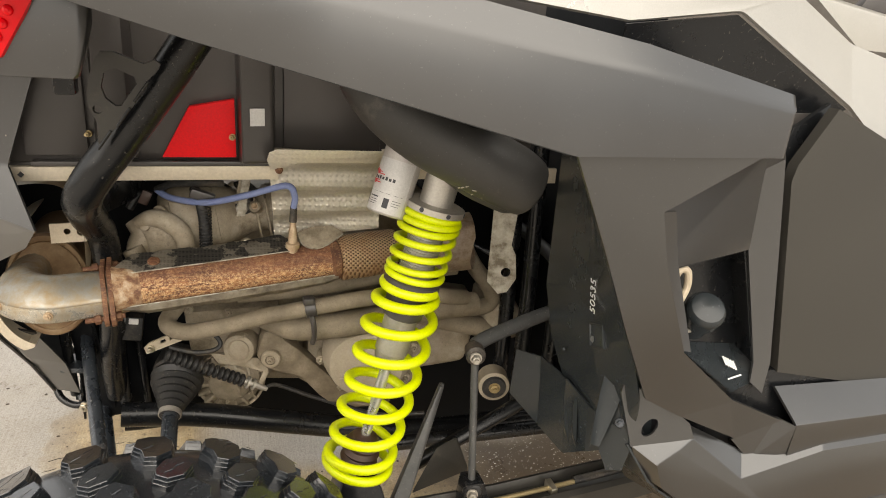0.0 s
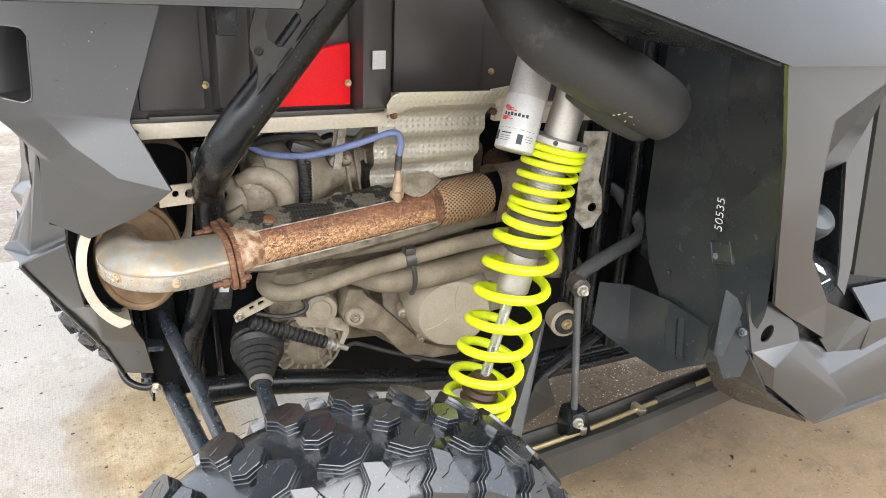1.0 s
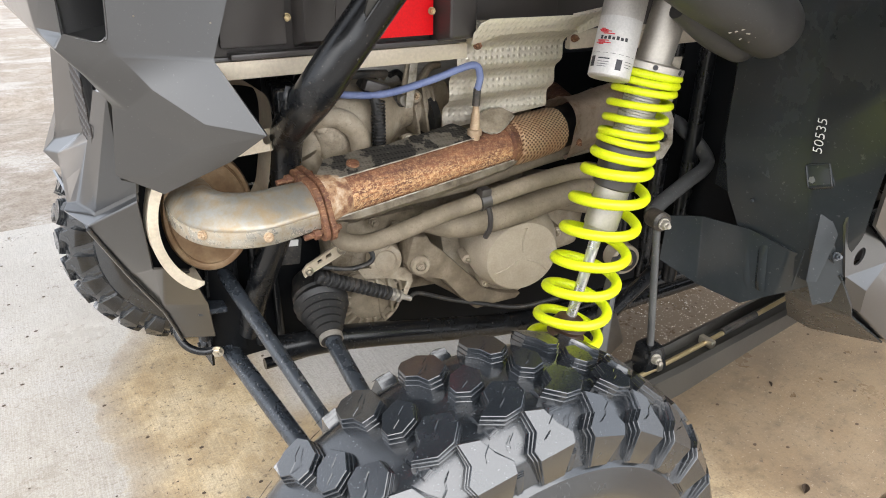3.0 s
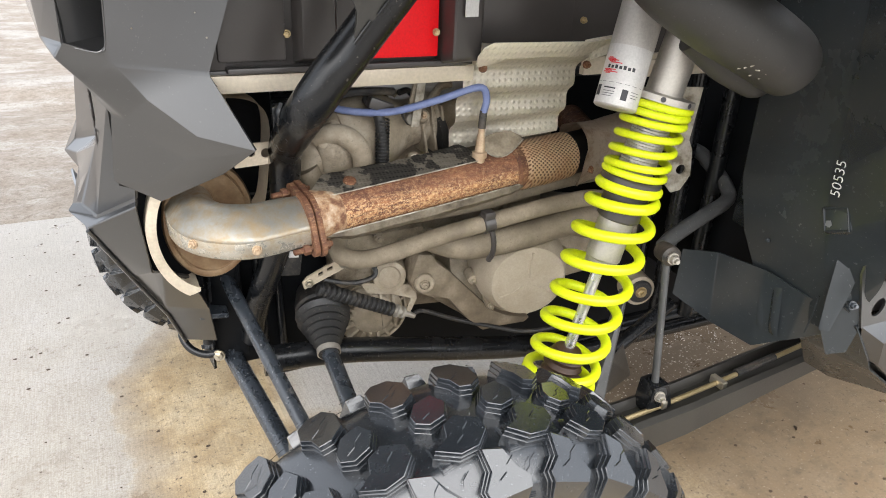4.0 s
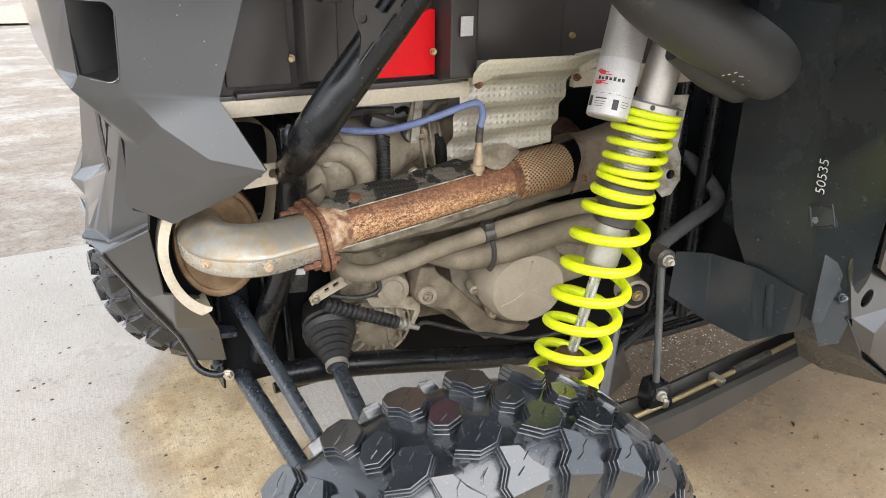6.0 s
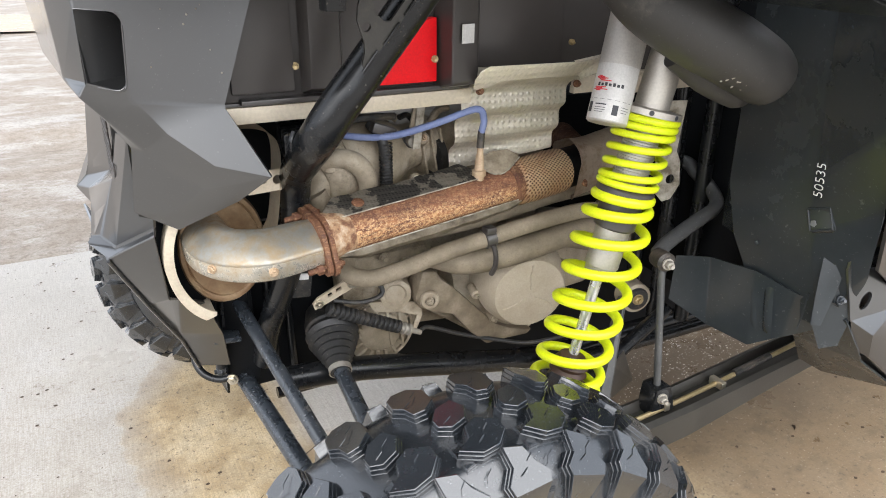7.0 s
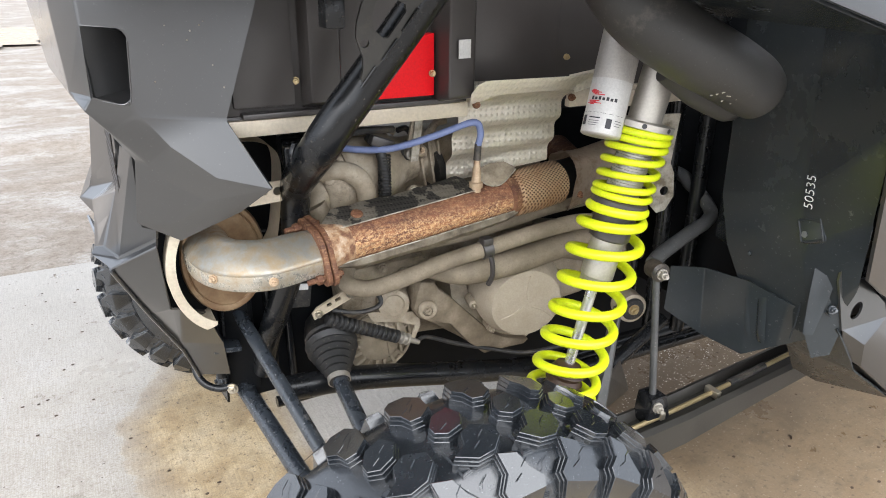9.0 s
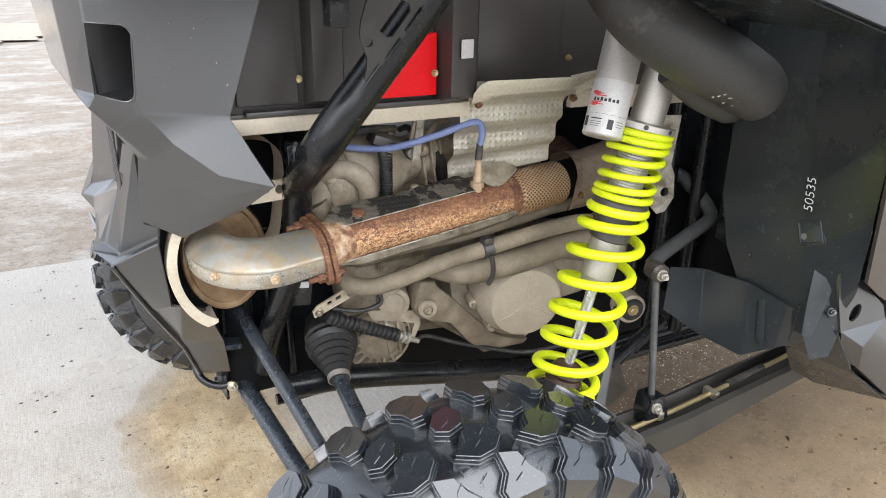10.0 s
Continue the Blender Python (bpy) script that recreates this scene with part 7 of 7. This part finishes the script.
# wheel-well liner
SMEAR = worn("faded_paint_smear", [(0.3, (0.10, 0.105, 0.108)), (0.7, (0.15, 0.155, 0.158))], (0.4, 0.5), scale=60)
FLAPMAT = worn("glossy_guard_plastic", [(0.3, (0.019, 0.0235, 0.026)), (0.7, (0.031, 0.037, 0.041))], (0.14, 0.26), scale=5, grain=500, strength=0.05)
flecked(FLAPMAT, (0.08, 0.088, 0.092), 0.45, 150.0, 0.66)
GL = glide([(0.6225, 0.866, 0.830), (0.612, 0.858, 0.765), (0.606, 0.850, 0.697)], 5)
GR = glide([(0.6407, 0.838, 0.818), (0.634, 0.836, 0.775), (0.6135, 0.838, 0.700)], 5)
GC = [p.lerp(q, 0.55) + Vector((-0.001, -0.0035, 0.001)) for p, q in zip(GL, GR)]
n = len(GL)
part("guard_fold", shell([*GL, *GC, *GR], [(k, k + 1, n + k + 1, n + k) for k in range(n - 1)] + [(n + k, n + k + 1, 2 * n + k + 1, 2 * n + k) for k in range(n - 1)], 0.003, 0.0), LINER, rocker, "shiny folded guard edge", 75)
part("guard_panel", shell([(0.629, 0.868, 0.834), (0.646, 0.828, 0.830), (0.662, 0.816, 0.712), (0.655, 0.822, 0.655), (0.640, 0.845, 0.640), (0.620, 0.856, 0.690)], [(0, 1, 2, 3, 4, 5)], 0.003, 0.001), LINER, rocker, "dark panel between splash guard and rocker end")
bolt(rocker, (0.638, 0.827, 0.748), (-0.4, -0.8, 0.3), 0.0055, RODMAT)
bm = bmesh.new()
tube(bm, [(0.628, 0.834, 0.744), (0.645, 0.832, 0.731), (0.661, 0.828, 0.718)], 0.0018, 8)
part("guard_crease", bm, LINER, rocker)
part("wheel_well_liner", shell([(0.602, 1.075, 1.26), (0.600, 1.062, 0.90), (0.616, 1.045, 0.80), (0.652, 1.00, 0.675),
      (0.560, 0.90, 1.26), (0.597, 0.895, 0.95), (0.607, 0.886, 0.86), (0.650, 0.866, 0.690),
      (0.440, 0.70, 1.235), (0.520, 0.735, 1.09), (0.600, 0.775, 0.93), (0.650, 0.80, 0.80),
      (0.690, 0.86, 0.66)],
      [(0, 1, 5, 4), (1, 2, 6, 5), (2, 3, 7, 6), (4, 5, 9, 8), (5, 6, 10, 9), (6, 7, 11, 10), (7, 12, 11)], 0.004, 0.006, 3), LINER, utv, "shiny black plastic wheel-well liner")
liner2 = part("liner_side", shell([(0.602, 1.075, 1.26), (0.600, 1.062, 0.90), (0.612, 1.045, 0.80), (0.625, 1.085, 0.80), (0.615, 1.09, 1.26)], [(0, 1, 2, 3, 4)], 0.004, 0.001), LINER, utv, "black liner flange")
flap = part("mud_flap", shell([(0.606, 1.168, 0.706), (0.600, 1.165, 0.605), (0.630, 1.10, 0.724), (0.632, 1.085, 0.575), (0.624, 0.985, 0.741), (0.640, 0.985, 0.575), (0.634, 0.91, 0.728), (0.650, 0.925, 0.622), (0.652, 0.868, 0.722), (0.68, 0.868, 0.665), (0.700, 0.83, 0.80), (0.72, 0.845, 0.64)],
      [(0, 1, 3, 2), (2, 3, 5, 4), (4, 5, 7, 6), (6, 7, 9, 8), (8, 9, 11, 10)], 0.004, 0.004, 2), FLAPMAT, utv, "glossy black splash guard at the foot of the liner")
for a, b in (((0.6250, 0.993, 0.732), (0.6360, 0.981, 0.609)), ((0.6270, 0.960, 0.726), (0.6355, 0.950, 0.620))):
    # a long shallow rib, rounded across
    a, b = Vector(a), Vector(b)
    across, rows = Vector((-0.15, -1, 0)).normalized(), []
    bm = bmesh.new()
    for f in np.linspace(0, 1, 9):
        rise = 0.0055 * min(1.0, 6 * f, 6 * (1 - f))
        rows.append([bm.verts.new(a.lerp(b, f) + across * 0.0125 * g + Vector((-rise * (1 - g * g) + 0.0015, 0, 0))) for g in np.linspace(-1, 1, 9)])
    for p, q in zip(rows, rows[1:]):
        for j in range(8):
            bm.faces.new((p[j], p[j + 1], q[j + 1], q[j]))
    part("flap_rib", bm, FLAPMAT, flap, "", 60)
bm = bmesh.new()
tube(bm, [(0.6185, 0.874, 0.745), (0.622, 0.878, 0.705), (0.6265, 0.884, 0.664)], 0.0016, 8)
part("flap_crease", bm, FLAPMAT, flap)
access = part("access_cover", hull([(x, y, z) for x, g in ((0.606, 0.0), (0.597, 0.005)) for y, z in ((0.904 - g, 0.902 - g), (0.900 - g, 0.908 - g), (0.860 + g, 0.922 - g), (0.854 + g, 0.918 - g), (0.842 + g, 0.879 + g), (0.846 + g, 0.872 + g), (0.886 - g, 0.857 + g), (0.893 - g, 0.861 + g))], 0.003, 3), LINER, liner2, "small moulded access cover")
part("smear", slab([(0.596, 0.887, 0.882), (0.596, 0.880, 0.885), (0.596, 0.876, 0.879), (0.596, 0.879, 0.873), (0.596, 0.887, 0.874)], 0.0006, 0.0, (-1, 0, 0)), SMEAR, access, "grey paint smear")
bm = bmesh.new()
tube(bm, [(0.598, 0.898, 0.899), (0.598, 0.860, 0.914), (0.598, 0.847, 0.880), (0.598, 0.885, 0.864), (0.598, 0.898, 0.899)], 0.0028, 8, 1)
part("cover_rim", bm, LINER, access)
for q in ((0.600, 1.058, 0.933), (0.606, 1.056, 0.86), (0.598, 0.84, 1.03), (0.575, 0.80, 1.10), (0.61, 0.99, 0.80)):
    bm = bmesh.new()
    turned(bm, [(0, 0.005), (0.003, 0.004), (0.004, 0.001)], q, (-1, -0.1, 0), 12)
    part("liner_rivet", bm, LINER, liner2)
text_on("painted_number", "50535", 0.0245, (0.5835, 0.880, 0.957), (-0.11, 0.02, 1.0), (0.05, 1.0, 0.0), WHITE, liner2)

# loose litter on the slab
rng = random.Random(7)
for x, y, turn, l in ((0.944, 0.885, 30, 0.035), (-0.50, 1.55, 80, 0.025), (-0.9, 2.2, 10, 0.03), (-0.2, 2.6, 140, 0.025), (1.25, 1.2, 60, 0.02), (-0.55, 1.42, 60, 0.018), (-0.62, 1.30, 20, 0.016), (-0.70, 1.62, 110, 0.02), (-0.86, 1.48, 45, 0.015), (-0.42, 1.50, 95, 0.022), (-0.50, 1.25, 150, 0.014), (-0.80, 1.22, 85, 0.018)):
    bm = bmesh.new()
    rows = []
    for k in range(7):
        f = k / 6
        w = 0.28 * l * math.sin(math.pi * (0.05 + 0.9 * f))
        rows.append([bm.verts.new((l * (f - 0.5), s * w, 0.002 + 0.004 * abs(s) + 0.003 * math.sin(3 * f))) for s in (-1, 0, 1)])
    for a, b in zip(rows, rows[1:]):
        for j in range(2):
            bm.faces.new((a[j], a[j + 1], b[j + 1], b[j]))
    bmesh.ops.solidify(bm, geom=bm.faces[:], thickness=0.0006)
    leaf = part("dry_leaf", bm, LEAF, None, "curled dry brown leaf on the concrete")
    leaf.matrix_world = pose(x, y, 0.0, 0, 0, turn)
    tagged(leaf, category="leaf", group="fallen leaves")
bm = bmesh.new()
for k in range(900):
    x, y = rng.uniform(-1.6, 2.2), rng.uniform(0.6, 3.5)
    s = rng.choice((0.0015, 0.002, 0.003, 0.005))
    geom = bmesh.ops.create_icosphere(bm, subdivisions=1, radius=s)["verts"]
    for v in geom:
        v.co = Vector((v.co.x * rng.uniform(0.8, 1.6) + x, v.co.y + y, max(0, v.co.z * 0.5) + 0.0004))
# pale crumbs that stand in for sky glints on the wet gravel
pale = bmesh.new()
for k in range(1900):
    x, y = rng.uniform(0.75, 1.75), rng.uniform(1.45, 1.95)
    s = rng.choice((0.0009, 0.0012, 0.0016, 0.0024))
    geom = bmesh.ops.create_icosphere(pale, subdivisions=1, radius=s)["verts"]
    for v in geom:
        v.co = Vector((v.co.x * rng.uniform(0.8, 1.6) + x, v.co.y + y, max(0, v.co.z * 0.7) + 0.0004))
GLINT = material("wet_glint_white", (0.62, 0.58, 0.52), 0.12, 0.0, 0.5)
tagged(part("gravel", pale, GLINT, None, "pale gravel crumbs standing in for wet glints under the vehicle", 60, "stuff"), category="gravel")
grit = part("grit", bm, LEAF, None, "scattered dark grit and mud crumbs", 60, "stuff")
tagged(grit, category="grit")
